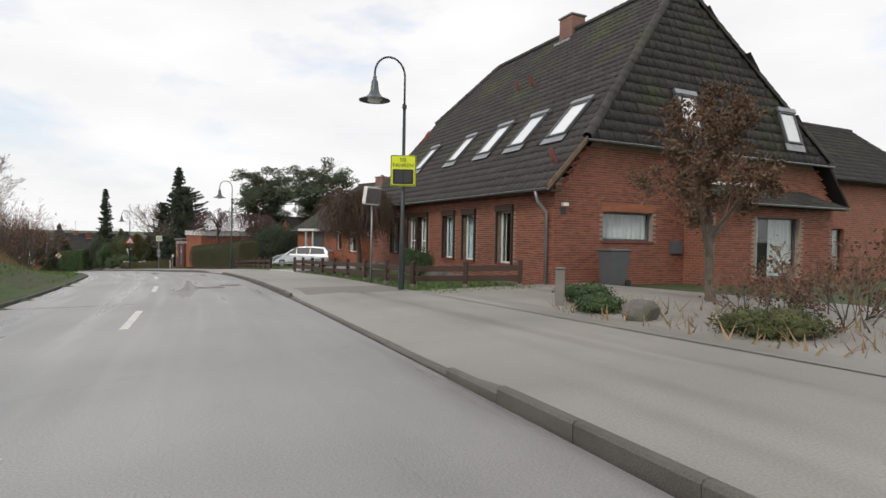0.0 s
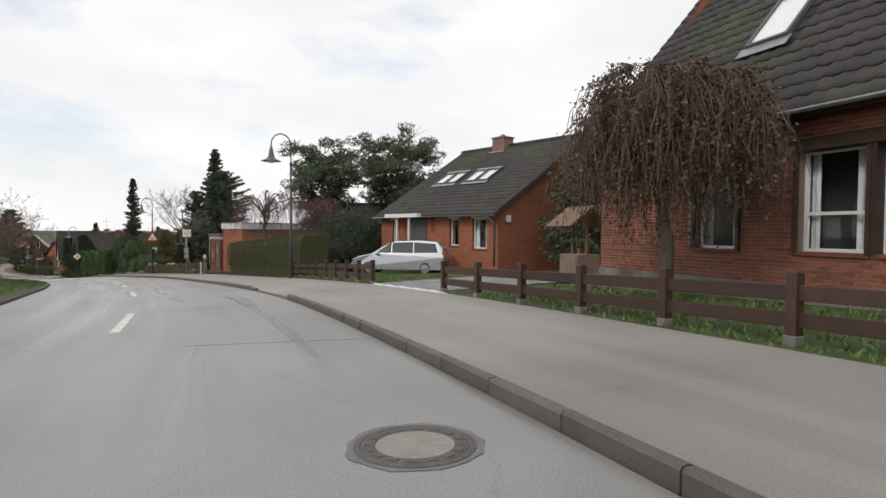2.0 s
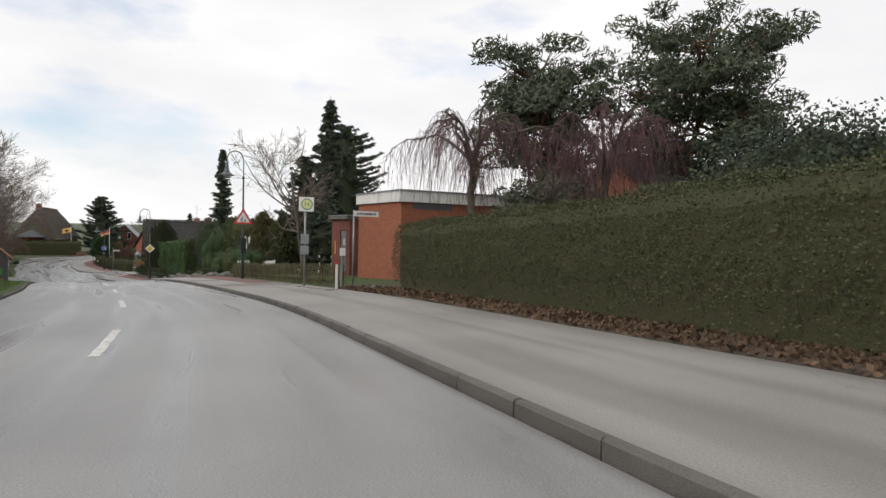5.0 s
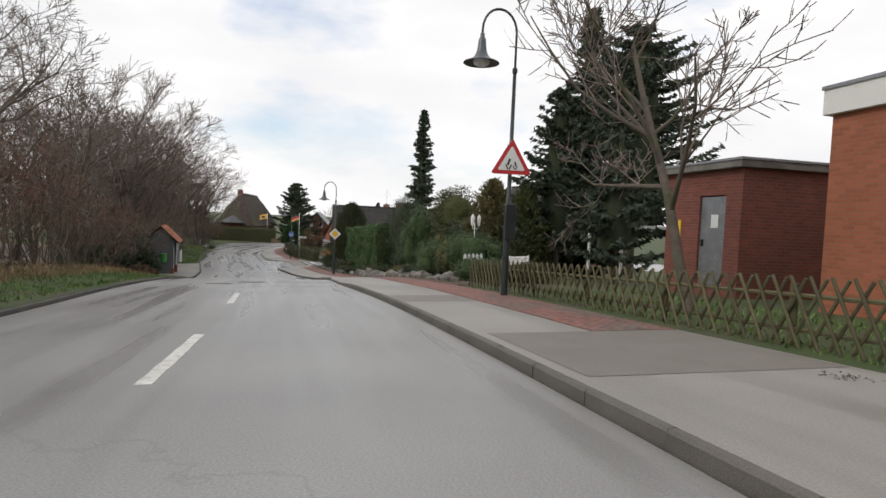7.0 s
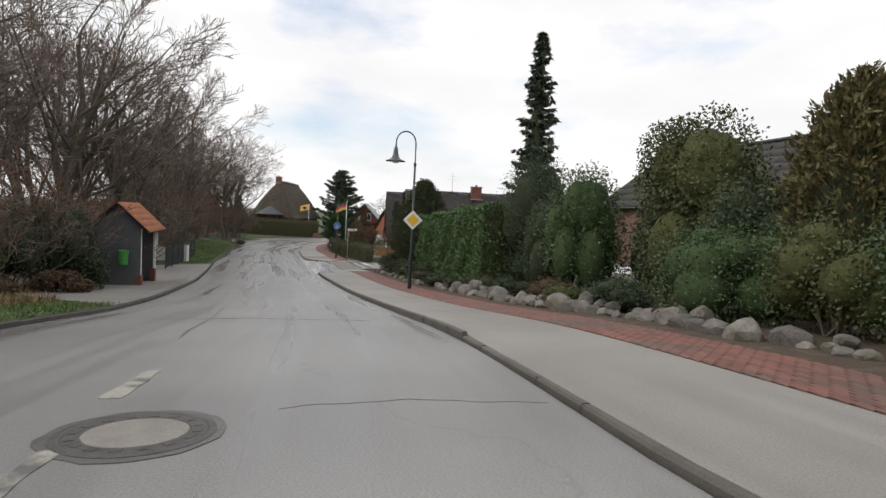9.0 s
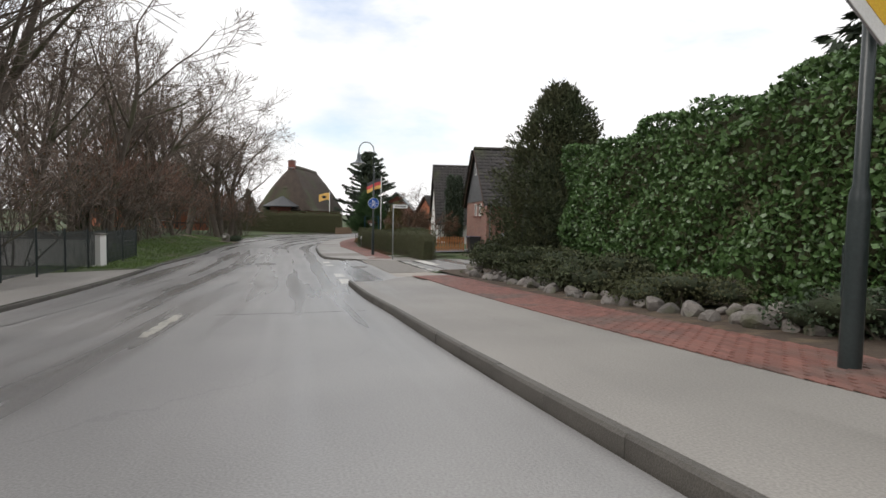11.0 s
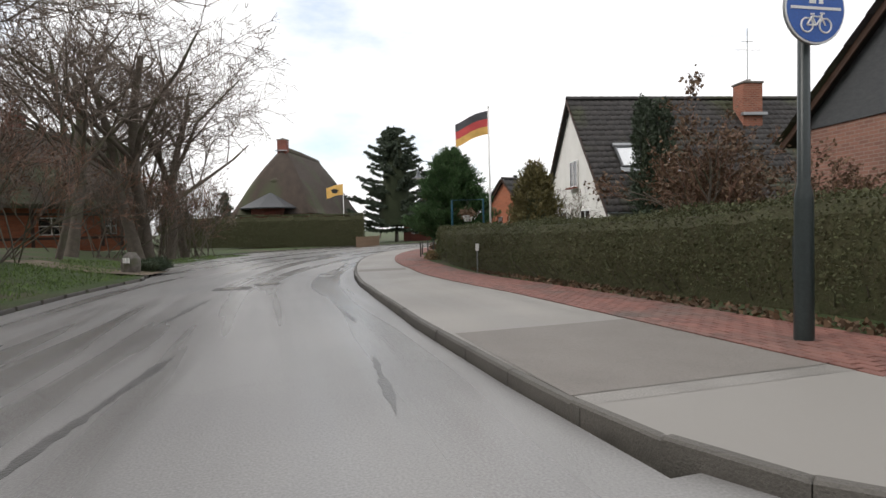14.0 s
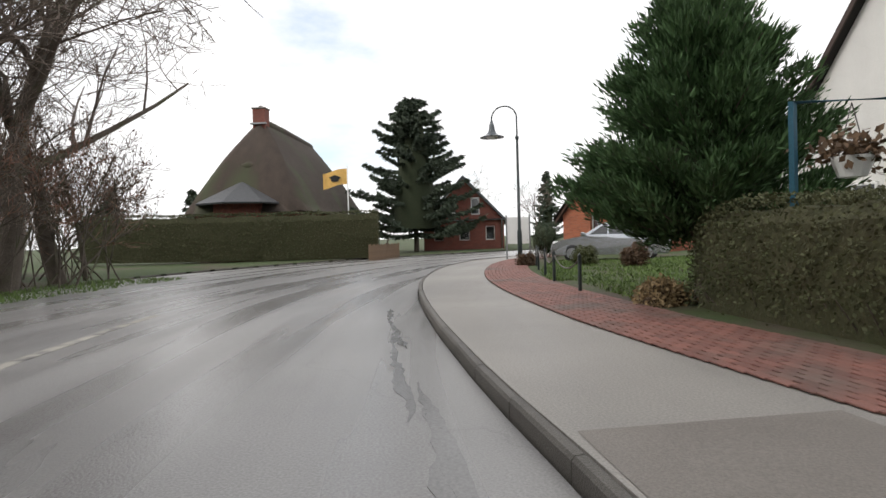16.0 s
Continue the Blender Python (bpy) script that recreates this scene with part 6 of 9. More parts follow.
def chimney(parent, x, y, z0, z1, w, d, mat, cap=True):
    c = part("chimney", Build().box(x - w / 2, y - d / 2, z0, x + w / 2, y + d / 2, z1, bevel=0.02), mat, parent)
    if cap:
        part("chimney_cap", Build().box(x - w / 2 - 0.05, y - d / 2 - 0.05, z1, x + w / 2 + 0.05, y + d / 2 + 0.05, z1 + 0.09, bevel=0.015).box(x - 0.1, y - 0.1, z1 + 0.09, x + 0.1, y + 0.1, z1 + 0.25), KERB, c)
    part("chimney_flashing", Build().box(x - w / 2 - 0.12, y - d / 2 - 0.2, z0 + (z1 - z0) * 0.30, x + w / 2 + 0.12, y - d / 2 + 0.02, z0 + (z1 - z0) * 0.36), ZINC, c)
    return c


# ======== the large brick house with the half-hipped roof ========
G1 = 3.42
H1 = thing("brick_house", "red brick house with mossy dark half-hipped tiled roof and skylights", "house", frame_of(8.4, 31.5, G1, -0.604, 0.797))
L1, W1, E1, R1 = 16.4, 13.2, 3.2, 11.1
front_holes = [(2.25, 3.15, 0.82, 2.55), (4.75, 5.65, 0.82, 2.5), (6.42, 7.35, 0.82, 2.5), (8.95, 9.9, 0.82, 2.5), (10.05, 11.15, 0.82, 2.5), (12.35, 13.35, 0.82, 2.5)]
wall = part("front_wall", Build().wall(0.0, L1, -0.3, E1 + 0.25, 0.02, 0.32, front_holes), MORTAR, H1)
bricks(wall, 0.0, L1, 0.25, E1 + 0.1, 0.02, front_holes, Matrix.Identity(4), BRICK, BRICK_J, lambda a, z: 3.2 < a < 6.6 and 0.3 < z < 2.6)
part("plinth", Build().box(-0.02, -0.03, -0.3, L1 + 0.02, 0.02, 0.25), KERB, H1)
for k, (a, b, z0, z1) in enumerate(front_holes):
    window(H1, a, z0, b - a, z1 - z0, 0.02, roller=0.2, cross=(0.38,) if k in (3, 4) else (), curtain=(CURTAIN_B, (0.3, 0.62)) if k in (1, 2) else (CURTAIN, (0.25, 0.8)))
# near gable wall, seen from the yard: local x runs into the house
gm = Matrix(((0, -1, 0, 0), (1, 0, 0, 0), (0, 0, 1, 0), (0, 0, 0, 1)))
gable_holes = [(1.8, 3.8, 1.64, 2.52)]
gb = Build().wall(0.32, W1 - 0.32, -0.3, E1, 0.0, 0.3, gable_holes)
gb.plate([(0.32, E1), (W1 - 0.32, E1), (W1 - 1.35, E1 + 1.38), (1.35, E1 + 1.38)], 0.0, 0.3)
mg = Matrix(((0, 1, 0, 0), (1, 0, 0, 0), (0, 0, 1, 0), (0, 0, 0, 1)))
gwall = part("gable_wall", gb.moved(mg), MORTAR, H1)
gh = list(gable_holes) + [(-1.0, 0.0 + k * 0.08, E1 + (k - 0.2) * 0.1, E1 + (k + 0.8) * 0.1) for k in range(1, 15)] + [(W1 - k * 0.08, W1 + 1, E1 + (k - 0.2) * 0.1, E1 + (k + 0.8) * 0.1) for k in range(1, 15)]
bricks(gwall, 0.0, W1, 0.25, E1 + 1.3, 0.0, gh, mg, BRICK, BRICK_J, lambda a, z: False, seed=2)
far_wall = part("far_gable_wall", Build().box(L1 - 0.3, 0.3, -0.3, L1, W1, E1).add([(L1 - 0.15, 0.3, E1), (L1 - 0.15, W1 - 0.3, E1), (L1 - 0.15, 8.8, 7.6), (L1 - 0.15, 3.2, 7.6)], [(0, 1, 2, 3)]), BRICK_ORANGE, H1)
part("back_wall", Build().box(0.3, W1 - 0.3, -0.3, L1 - 0.3, W1, E1), BRICK_ORANGE, H1)
window(gwall, 1.8, 1.64, 2.0, 0.88, 0.0, mat=GREY_PL, curtain=(CURTAIN, (2, 3)), m=mg)
part("lintel_course", Build().box(-0.016, 1.7, 2.54, 0.1, 3.9, 2.78, bevel=0.003), BRICK_ORANGE, gwall)
part("letter_box", Build().box(-0.14, 4.55, 1.25, -0.015, 5.0, 1.68, bevel=0.02), GREY_PL, H1)
part("wall_lamp", Build().box(-0.12, 0.22, 2.62, -0.015, 0.42, 2.72, bevel=0.01), SIGN_W, H1)
part("number_plate", Build().box(-0.03, 0.22, 2.38, -0.015, 0.38, 2.56), LAMP_GREEN, H1)
# tiled bay with a wide window, and the wing behind it
part("gutter_board", Build().box(-0.1, 5.0, 3.6, -0.02, 9.2, 3.72, bevel=0.01), WHITE, H1)
bay_holes = [(1.9, 4.1, 0.5, 2.5)]
wm = Matrix(((0, 1, 0, -1.2), (1, 0, 0, 5.2), (0, 0, 1, 0), (0, 0, 0, 1)))
bay = part("bay_wall", Build().wall(0.0, 5.8, -0.3, 2.95, 0.0, 0.25, bay_holes).moved(wm), MORTAR, H1)
bricks(bay, 0.0, 5.8, 0.1, 2.9, 0.0, bay_holes, wm, BRICK, BRICK_J, lambda a, z: False, seed=5)
window(bay, 1.9, 0.5, 2.2, 2.0, 0.0, mat=GREY_PL, curtain=(CURTAIN, (0.15, 0.4)), m=wm)
part("bay_side", Build().box(-0.95, 5.2, -0.3, 0.0, 5.45, 2.95).box(-0.95, 10.75, -0.3, 0.0, 11.0, 2.95), BRICK_RED, H1)
side_wing = part("side_wing_wall", Build().wall(W1, 22.0, -0.3, 4.35, 0.8, 1.1, [(13.9, 15.4, 0.5, 2.3)]).moved(mg), BRICK_RED, H1)
window(side_wing, 13.9, 0.5, 1.5, 1.8, 0.8, mat=WOOD_DK, curtain=(CURTAIN, (0.3, 0.5)), m=mg)
roof1 = part("roof", Build().box(0.4, 0.6, E1 + 0.02, L1 - 0.4, W1 - 0.6, E1 + 0.06), ROOF_BASE, H1)
sl = math.hypot(W1 / 2 + 0.45, R1 - E1 + 0.1)
up_f = Vector((0, W1 / 2 + 0.45, R1 - E1 + 0.1)).normalized()
kz = (R1 - E1 + 0.1) / (W1 / 2 + 0.45)
cut = (1.38 + 0.1) / (R1 - E1 + 0.1) * sl
hip_in, hip_in2 = 2.1, 2.5
roof_plane(roof1, (-0.35, -0.45, E1 - 0.1), (1, 0, 0), up_f, [(0, 0), (L1 + 0.7, 0), (L1 + 0.7, sl * 0.62), (L1 + 0.7 - hip_in2, sl), (hip_in, sl), (0, cut)], TILE_J, TILE, lambda x, y: x < 12 and 0.3 < y < 3.0)
roof_plane(roof1, (L1 + 0.35, W1 + 0.45, E1 - 0.1), (-1, 0, 0), Vector((0, -up_f.y, up_f.z)), [(0, 0), (L1 + 0.7, 0), (L1 + 0.7, cut), (L1 + 0.7 - hip_in, sl), (hip_in2, sl), (0, sl * 0.62)], TILE_J, w=0.6, c=0.72)
zc = E1 - 0.1 + cut / sl * (R1 - E1 + 0.1)
yc = -0.45 + cut / sl * (W1 / 2 + 0.45)
up_h = Vector((hip_in, 0, R1 - zc))
hl = up_h.length
roof_plane(roof1, (-0.35, W1 - yc, zc), (0, -1, 0), up_h, [(0, 0), (W1 - 2 * yc, 0), (W1 / 2 - yc, hl)], TILE_J)
z2 = E1 - 0.1 + 0.62 * (R1 - E1 + 0.1)
y2 = -0.45 + 0.62 * (W1 / 2 + 0.45)
up_2 = Vector((-hip_in2, 0, R1 - z2))
roof_plane(roof1, (L1 + 0.35, y2, z2), (0, 1, 0), up_2, [(0, 0), (W1 - 2 * y2, 0), (W1 / 2 - y2, up_2.length)], TILE_J)
apex_a, apex_b = Vector((-0.35 + hip_in, W1 / 2, R1)), Vector((L1 + 0.35 - hip_in2, W1 / 2, R1))
for a, b in ((apex_a, apex_b), (Vector((-0.35, yc, zc)), apex_a), (Vector((-0.35, W1 - yc, zc)), apex_a), (Vector((L1 + 0.35, y2, z2)), apex_b), (Vector((L1 + 0.35, W1 - y2, z2)), apex_b)):
    ridge_caps(roof1, a + Vector((0, 0, 0.06)), b + Vector((0, 0, 0.06)), TILE_J, 0.14)
gutter(H1, (-0.35, -0.52, E1 - 0.10), (L1 + 0.35, -0.52, E1 - 0.10))
gutter(H1, (-0.42, yc - 0.1, zc - 0.02), (-0.42, W1 - yc + 0.1, zc - 0.02))
part("bargeboard", Build().plate([(-0.5, E1 - 0.18), (yc, zc - 0.08), (yc, zc + 0.08), (-0.5, E1 + 0.0)], -0.37, -0.33).moved(mg), WOOD_LT, roof1)
part("eave_board", Build().box(-0.3, -0.4, E1 - 0.2, L1 + 0.3, 0.0, E1 - 0.13), WOOD_DK, roof1)
part("downpipe", Build().tube([(0.25, -0.5, E1 - 0.15), (0.25, -0.42, E1 - 0.45), (0.25, -0.1, E1 - 0.75), (0.25, -0.08, 0.0)], 0.05, 10), ZINC, H1, smooth=True)
slope_m = Matrix(((1, 0, 0, -0.35), (0, up_f.y, -up_f.z, -0.45), (0, up_f.z, up_f.y, E1 - 0.1), (0, 0, 0, 1)))
for x, y, w, h in ((1.35, 2.4, 0.85, 1.42), (3.68, 2.4, 0.88, 1.42), (5.98, 2.4, 0.88, 1.42), (8.8, 2.4, 0.8, 1.38), (12.6, 2.4, 0.8, 1.38)):
    skylight(roof1, slope_m @ Matrix.Translation((x, y, 0.05)), w, h)
hip_m = Matrix(((0, up_h.x / hl, -up_h.z / hl, -0.35), (-1, 0, 0, W1 - yc), (0, up_h.z / hl, up_h.x / hl, zc), (0, 0, 0, 1)))
skylight(roof1, hip_m @ Matrix.Translation((6.75, 0.75, 0.05)), 0.75, 1.1)
skylight(roof1, hip_m @ Matrix.Translation((1.6, 0.75, 0.05)), 0.75, 1.1)
for x, y in ((0.62, 1.05), (7.34, 6.7), (8.5, 6.8)):
    part("roof_vent", Build().tube([(0, 0, 0.0), (0, 0.05, 0.22), (0, 0.16, 0.42)], [0.09, 0.075, 0.075], 10), BRICK_DARK, roof1, m=slope_m @ Matrix.Translation((x, y, 0.02)))
chimney(roof1, 8.0, W1 / 2 + 0.1, R1 - 1.0, R1 + 0.7, 0.9, 0.75, BRICK_BROWN)


# roofs of the wing and the bay
for o_, r_, u_ in (((0.35, 22.4, 4.25), (0, -1, 0), (4.2, 0, 3.3)), ((9.4, 9.8, 4.25), (0, 1, 0), (-4.6, 0, 3.3))):
    roof_plane(roof1, o_, r_, u_, [(0, 0), (11.6, 0), (11.6, 5.4), (0, 5.4)], TILE_J)
ridge_caps(roof1, (4.6, 10.8, 7.6), (4.6, 22.4, 7.6), TILE_J)
roof_plane(roof1, (-1.55, 11.3, 2.9), (0, -1, 0), (1.55, 0, 0.62), [(0, 0), (6.4, 0), (6.4, 1.66), (0, 1.66)], TILE_J)
gutter(H1, (-1.62, 4.9, 2.9), (-1.62, 11.3, 2.9))


def gabled_house(name, label, m, L, W, E, R, brick, tile, over=0.3, holes=(), gable_holes=(), win_kw=None, gable_top=None, ridge=True, tiles=(0.30, 0.36), plinth=True, far_gable=True):
    """A house with a plain gabled roof: front wall along local x with openings, near gable at x = 0."""
    win_kw = win_kw or {}
    t = thing(name, label, "house", m)
    fw = part("front_wall", Build().wall(0, L, -0.4, E, 0.0, 0.3, holes), brick, t)
    for h in holes:
        window(fw, h[0], h[2], h[1] - h[0], h[3] - h[2], 0.0, **win_kw)
    part("back_wall", Build().box(0, W - 0.3, -0.4, L, W, E), brick, t)
    gb = Build().wall(0.3, W - 0.3, -0.4, E, 0.0, 0.3, gable_holes)
    gw = part("gable_wall", gb.moved(mg), brick, t)
    for h in gable_holes:
        window(gw, h[0], h[2], h[1] - h[0], h[3] - h[2], 0.0, m=mg, **win_kw)
    top = Build().plate([(0.0, E), (W, E), (W / 2, R - 0.15)], 0.02, 0.3).moved(mg)
    part("gable_top", top, gable_top or brick, t)
    if far_gable:
        part("far_gable", Build().box(L - 0.3, 0.3, -0.4, L, W - 0.3, E).plate([(0, 0)] * 3, 0, 0).add([(L - 0.02, 0, E), (L - 0.02, W, E), (L - 0.02, W / 2, R - 0.15)], [(0, 1, 2)]), brick, t)
    roof = part("roof", Build().box(0.35, 0.35, E - 0.02, L - 0.35, W - 0.35, E + 0.02), ROOF_BASE, t)
    up = Vector((0, W / 2 + over, (R - E) * (W / 2 + over) / (W / 2)))
    z0 = R - up.z
    ln = up.length
    g = 0.22
    roof_plane(roof, (-g, -over, z0), (1, 0, 0), up, [(0, 0), (L + 2 * g, 0), (L + 2 * g, ln), (0, ln)], tile, w=tiles[0], c=tiles[1])
    roof_plane(roof, (L + g, W + over, z0), (-1, 0, 0), Vector((0, -up.y, up.z)), [(0, 0), (L + 2 * g, 0), (L + 2 * g, ln), (0, ln)], tile, w=tiles[0] * 2, c=tiles[1] * 2)
    ridge_caps(roof, (-g, W / 2, R + 0.05), (L + g, W / 2, R + 0.05), tile)
    for sgn, y0 in ((1, -over), (-1, W + over)):
        part("bargeboard", Build().plate([(y0, z0 - 0.18), (W / 2, R - 0.18), (W / 2, R + 0.02), (y0, z0 + 0.02)], -g - 0.02, -g + 0.02).moved(mg), WOOD_DK, roof)
    gutter(t, (-g, -over - 0.06, z0 - 0.02), (L + g, -over - 0.06, z0 - 0.02))
    part("downpipe", Build().tube([(0.2, -over - 0.05, z0 - 0.08), (0.2, -0.08, z0 - 0.4), (0.2, -0.06, 0.0)], 0.045, 8), ZINC, t, smooth=True)
    un = up.normalized()
    sm = Matrix(((1, 0, 0, -g), (0, un.y, -un.z, -over), (0, un.z, un.y, z0), (0, 0, 0, 1)))
    return t, roof, fw, gw, sm


# ======== second brick house, with the silver car before it ========
H2, roof2, fw2, gw2, sm2 = gabled_house("orange_brick_house", "orange-red brick bungalow with dark tiled roof and four skylights", frame_of(-6.0, 55.6, 3.0, -0.819, 0.574), 9.6, 13.0, 2.65, 6.75, BRICK_ORANGE, TILE_J, 0.45,
    holes=[(0.75, 1.75, 0.75, 2.2), (2.75, 3.45, 0.85, 2.2), (7.9, 8.5, 0.8, 2.2)], win_kw=dict(curtain=(CURTAIN, (0.3, 0.75))), gable_holes=[(5.4, 6.6, 3.2 - 0.65, 2.6)])
for x, y in ((3.6, 3.6), (4.6, 3.6), (6.2, 3.6), (7.2, 3.6)):
    skylight(roof2, sm2 @ Matrix.Translation((x, y, 0.05)), 0.7, 1.1)
chimney(roof2, 6.0, 6.4, 6.0, 7.25, 1.0, 0.8, BRICK_BROWN)
part("porch_panel", Build().box(5.3, -0.05, 0.0, 6.9, 0.02, 2.3), GREY_PL, H2)
part("porch_post", Build().box(6.1, -0.6, 0.0, 6.2, -0.5, 2.35).box(7.2, -0.6, 0, 7.3, -0.5, 2.35), WHITE, H2)
part("awning", Build().box(5.2, -0.75, 2.3, 8.2, -0.5, 2.5), WHITE, H2)
part("satellite_box", Build().box(-0.1, 0.5, 2.0, 0.0, 0.75, 2.35, bevel=0.02), SIGN_W, gw2)
for hx in (0.75, 2.75, 7.9):
    part("roller_box", Build().box(hx - 0.05, -0.05, 2.2, hx + (1.05 if hx < 1 else 0.75), 0.02, 2.38, bevel=0.01), WHITE, fw2)
part("wall_vent_bricks", Build().box(4.6, -0.015, 1.5, 4.95, 0.0, 2.3), BRICK_DARK, fw2)

# house behind the pines
H3, roof3, *_ = gabled_house("far_brick_house", "orange brick house with dark roof behind pines", frame_of(-24.6, 76.0, 1.3, 0.6, 0.8), 12, 8, 2.5, 5.5, BRICK_ORANGE, TILE_J, 0.4, tiles=(0.6, 0.7))

# ======== flat-roofed brick building and its shed ========
t = thing("flat_roofed_building", "flat-roofed red brick building with white fascia", "building", frame_of(-30.0, 70.9, 1.15, -0.8, 0.6))
part("front_wall", Build().box(0, 0, -0.5, 5.0, 0.3, 3.55), BRICK_ORANGE, t)
part("side_wall", Build().wall(0.3, 10, -0.5, 3.55, 0.0, 0.3, [(3.0, 4.2, 2.3, 3.0)]).moved(mg), BRICK_ORANGE, t)
part("rear_wall", Build().box(0.3, 9.7, -0.5, 5.0, 10, 3.55).box(4.7, 0.3, -0.5, 5.0, 9.7, 3.55), BRICK_ORANGE, t)
fs_ = part("fascia", Build().box(-0.12, -0.12, 3.5, 5.12, 0.0, 4.0, bevel=0.01).box(-0.12, 0.0, 3.5, 0.0, 10.1, 4.0, bevel=0.01).box(5.0, 0.0, 3.5, 5.12, 10.1, 4.0), RENDER_W, t)
part("edge_trim", Build().box(-0.15, -0.15, 3.98, 5.15, 0.0, 4.05).box(-0.15, 0.0, 3.98, 0.0, 10.1, 4.05), ZINC, fs_)
part("flat_roof", Build().box(0, 0, 3.9, 5.0, 10, 3.96), ROOF_BASE, t)
part("strip_window", Build().box(-0.01, 0.6, 3.2, 0.03, 2.6, 3.5), GREY_PL, t)
t = thing("brick_shed", "dark red brick shed with grey door and flat roof", "shed", frame_of(-36.0, 76.2, 0.95, -0.8, 0.6))
part("front_wall", Build().wall(0, 3.0, -0.5, 3.0, 0, 0.25, [(0.55, 1.55, 0.0, 2.35)]), BRICK_DARK, t)
part("side_wall", Build().box(0, 0.25, -0.5, 0.25, 4.6, 3.0).box(2.75, 0.25, -0.5, 3.0, 4.6, 3.0), BRICK_DARK, t)
d_ = part("door", Build().box(0.57, 0.05, 0.0, 1.53, 0.1, 2.33, bevel=0.01), ZINC, t, "grey steel door with pasted notices")
part("notice", Build().box(0.85, 0.04, 1.5, 1.12, 0.052, 1.85), SIGN_W, d_)
part("handle", Build().box(1.38, 0.0, 1.0, 1.44, 0.05, 1.18), BLACK_PL, d_)
part("side_notice", Build().box(2.3, -0.02, 0.9, 2.42, -0.005, 1.7), SIGN_Y, t)
part("flat_roof", Build().box(-0.15, -0.2, 3.0, 3.15, 4.7, 3.2, bevel=0.01), KERB, t)
part("edge_trim", Build().box(-0.18, -0.23, 3.18, 3.18, 4.73, 3.24), ZINC, t)

# roof behind the garden
gabled_house("garden_house", "low house with weathered grey tiled roof among shrubs", frame_of(-54.5, 97.0, -0.6, -0.85, 0.52), 13, 8.5, 3.2, 6.4, BRICK_BROWN, TILE_J, 0.35, tiles=(0.6, 0.7))
gabled_house("far_bungalow", "brown-roofed bungalow behind the laurel hedge", frame_of(-78.0, 108.0, -2.5, -0.55, 0.83), 9, 8, 2.5, 4.9, BRICK_BROWN, TILE_J, 0.35, tiles=(0.6, 0.7))

# ======== brown brick house on the corner ========
H5, roof5, fw5, gw5, sm5 = gabled_house("brown_brick_house", "brown brick house with dark slate-clad gable and tiled roof", frame_of(-87.1, 106.95, -2.65, 0.615, 0.7885), 15.0, 8.4, 2.95, 6.35, BRICK_BROWN, TILE_J, 0.4,
    holes=[(8.6, 10.4, 1.0, 2.6)], win_kw=dict(curtain=(CURTAIN, (0.35, 0.6)), sill=True))
H5.matrix_basis = frame_of(-87.1, 106.95, -2.65, 0.615, 0.7885) @ Matrix.Diagonal((1, -1, 1, 1))
chimney(roof5, 6.9, 3.6, 5.2, 7.0, 1.0, 0.8, BRICK_DARK)
for y in (1.9, 3.7):
    window(gw5, y, 1.95, 0.6, 0.8, -0.2, m=mg, dark=True, sill=True)
window(gw5, 3.8, 4.65, 0.8, 0.85, -0.2, m=mg, dark=True, sill=False)
part("slate_cladding", Build().plate([(0.05, 2.9), (8.35, 2.9), (4.2, 6.2)], -0.04, 0.01).moved(mg), SLATE, gw5)
part("meter_box", Build().box(0.9, -0.12, 0.1, 1.5, 0.0, 1.0, bevel=0.02), GALV, H5)

# ======== white gabled house ========
H6, roof6, fw6, gw6, sm6 = gabled_house("white_house", "white rendered house with steep dark tiled roof", frame_of(-101.55, 116.5, -3.25, 0.62, 0.785), 14.0, 9.0, 2.2, 7.3, RENDER_W, TILE_J, 0.35)
H6.matrix_basis = frame_of(-101.55, 116.5, -3.25, 0.62, 0.785) @ Matrix.Diagonal((1, -1, 1, 1))
window(gw6, 3.6, 3.1, 1.1, 1.25, -0.2, m=mg, dark=True, split=(0.5,), sill=True)
window(gw6, 2.0, 0.7, 1.3, 1.3, -0.2, m=mg, dark=True, split=(0.5,), sill=True)
window(gw6, 5.2, 0.7, 1.3, 1.3, -0.2, m=mg, dark=True, split=(0.5,), sill=True)
skylight(roof6, sm6 @ Matrix.Translation((1.4, 2.56, 0.05)), 0.85, 1.15)
skylight(roof6, sm6 @ Matrix.Translation((3.0, 2.52, 0.05)), 0.85, 1.15)
chimney(roof6, 8.3, 3.5, 5.6, 7.75, 0.95, 0.8, BRICK_RED)
an = part("aerial", Build().tube([(8.3, 3.5, 7.75), (8.3, 3.5, 10.4)], 0.02, 6).tube([(7.7, 3.5, 9.4), (9.0, 3.5, 9.4)], 0.012, 5).tube([(8.0, 3.5, 9.8), (8.6, 3.5, 9.8)], 0.012, 5), GALV, roof6)

# ======== brick house beyond the conifer ========
H7, roof7, *_ = gabled_house("brick_house_by_conifer", "orange-red brick house with dark roof and narrow gable windows", frame_of(-115.3, 129.2, -3.4, 0.1, 0.995), 9.0, 5.0, 2.3, 5.1, BRICK_ORANGE, TILE_J, 0.35, tiles=(0.6, 0.7), gable_holes=[(0.9, 1.3, 1.2, 2.3 - 0.05), (1.8, 2.2, 1.2, 2.25), (2.7, 3.3, 0.8, 2.25)])
H7.matrix_basis = frame_of(-115.3, 129.2, -3.4, 0.1, 0.995) @ Matrix.Diagonal((1, -1, 1, 1))

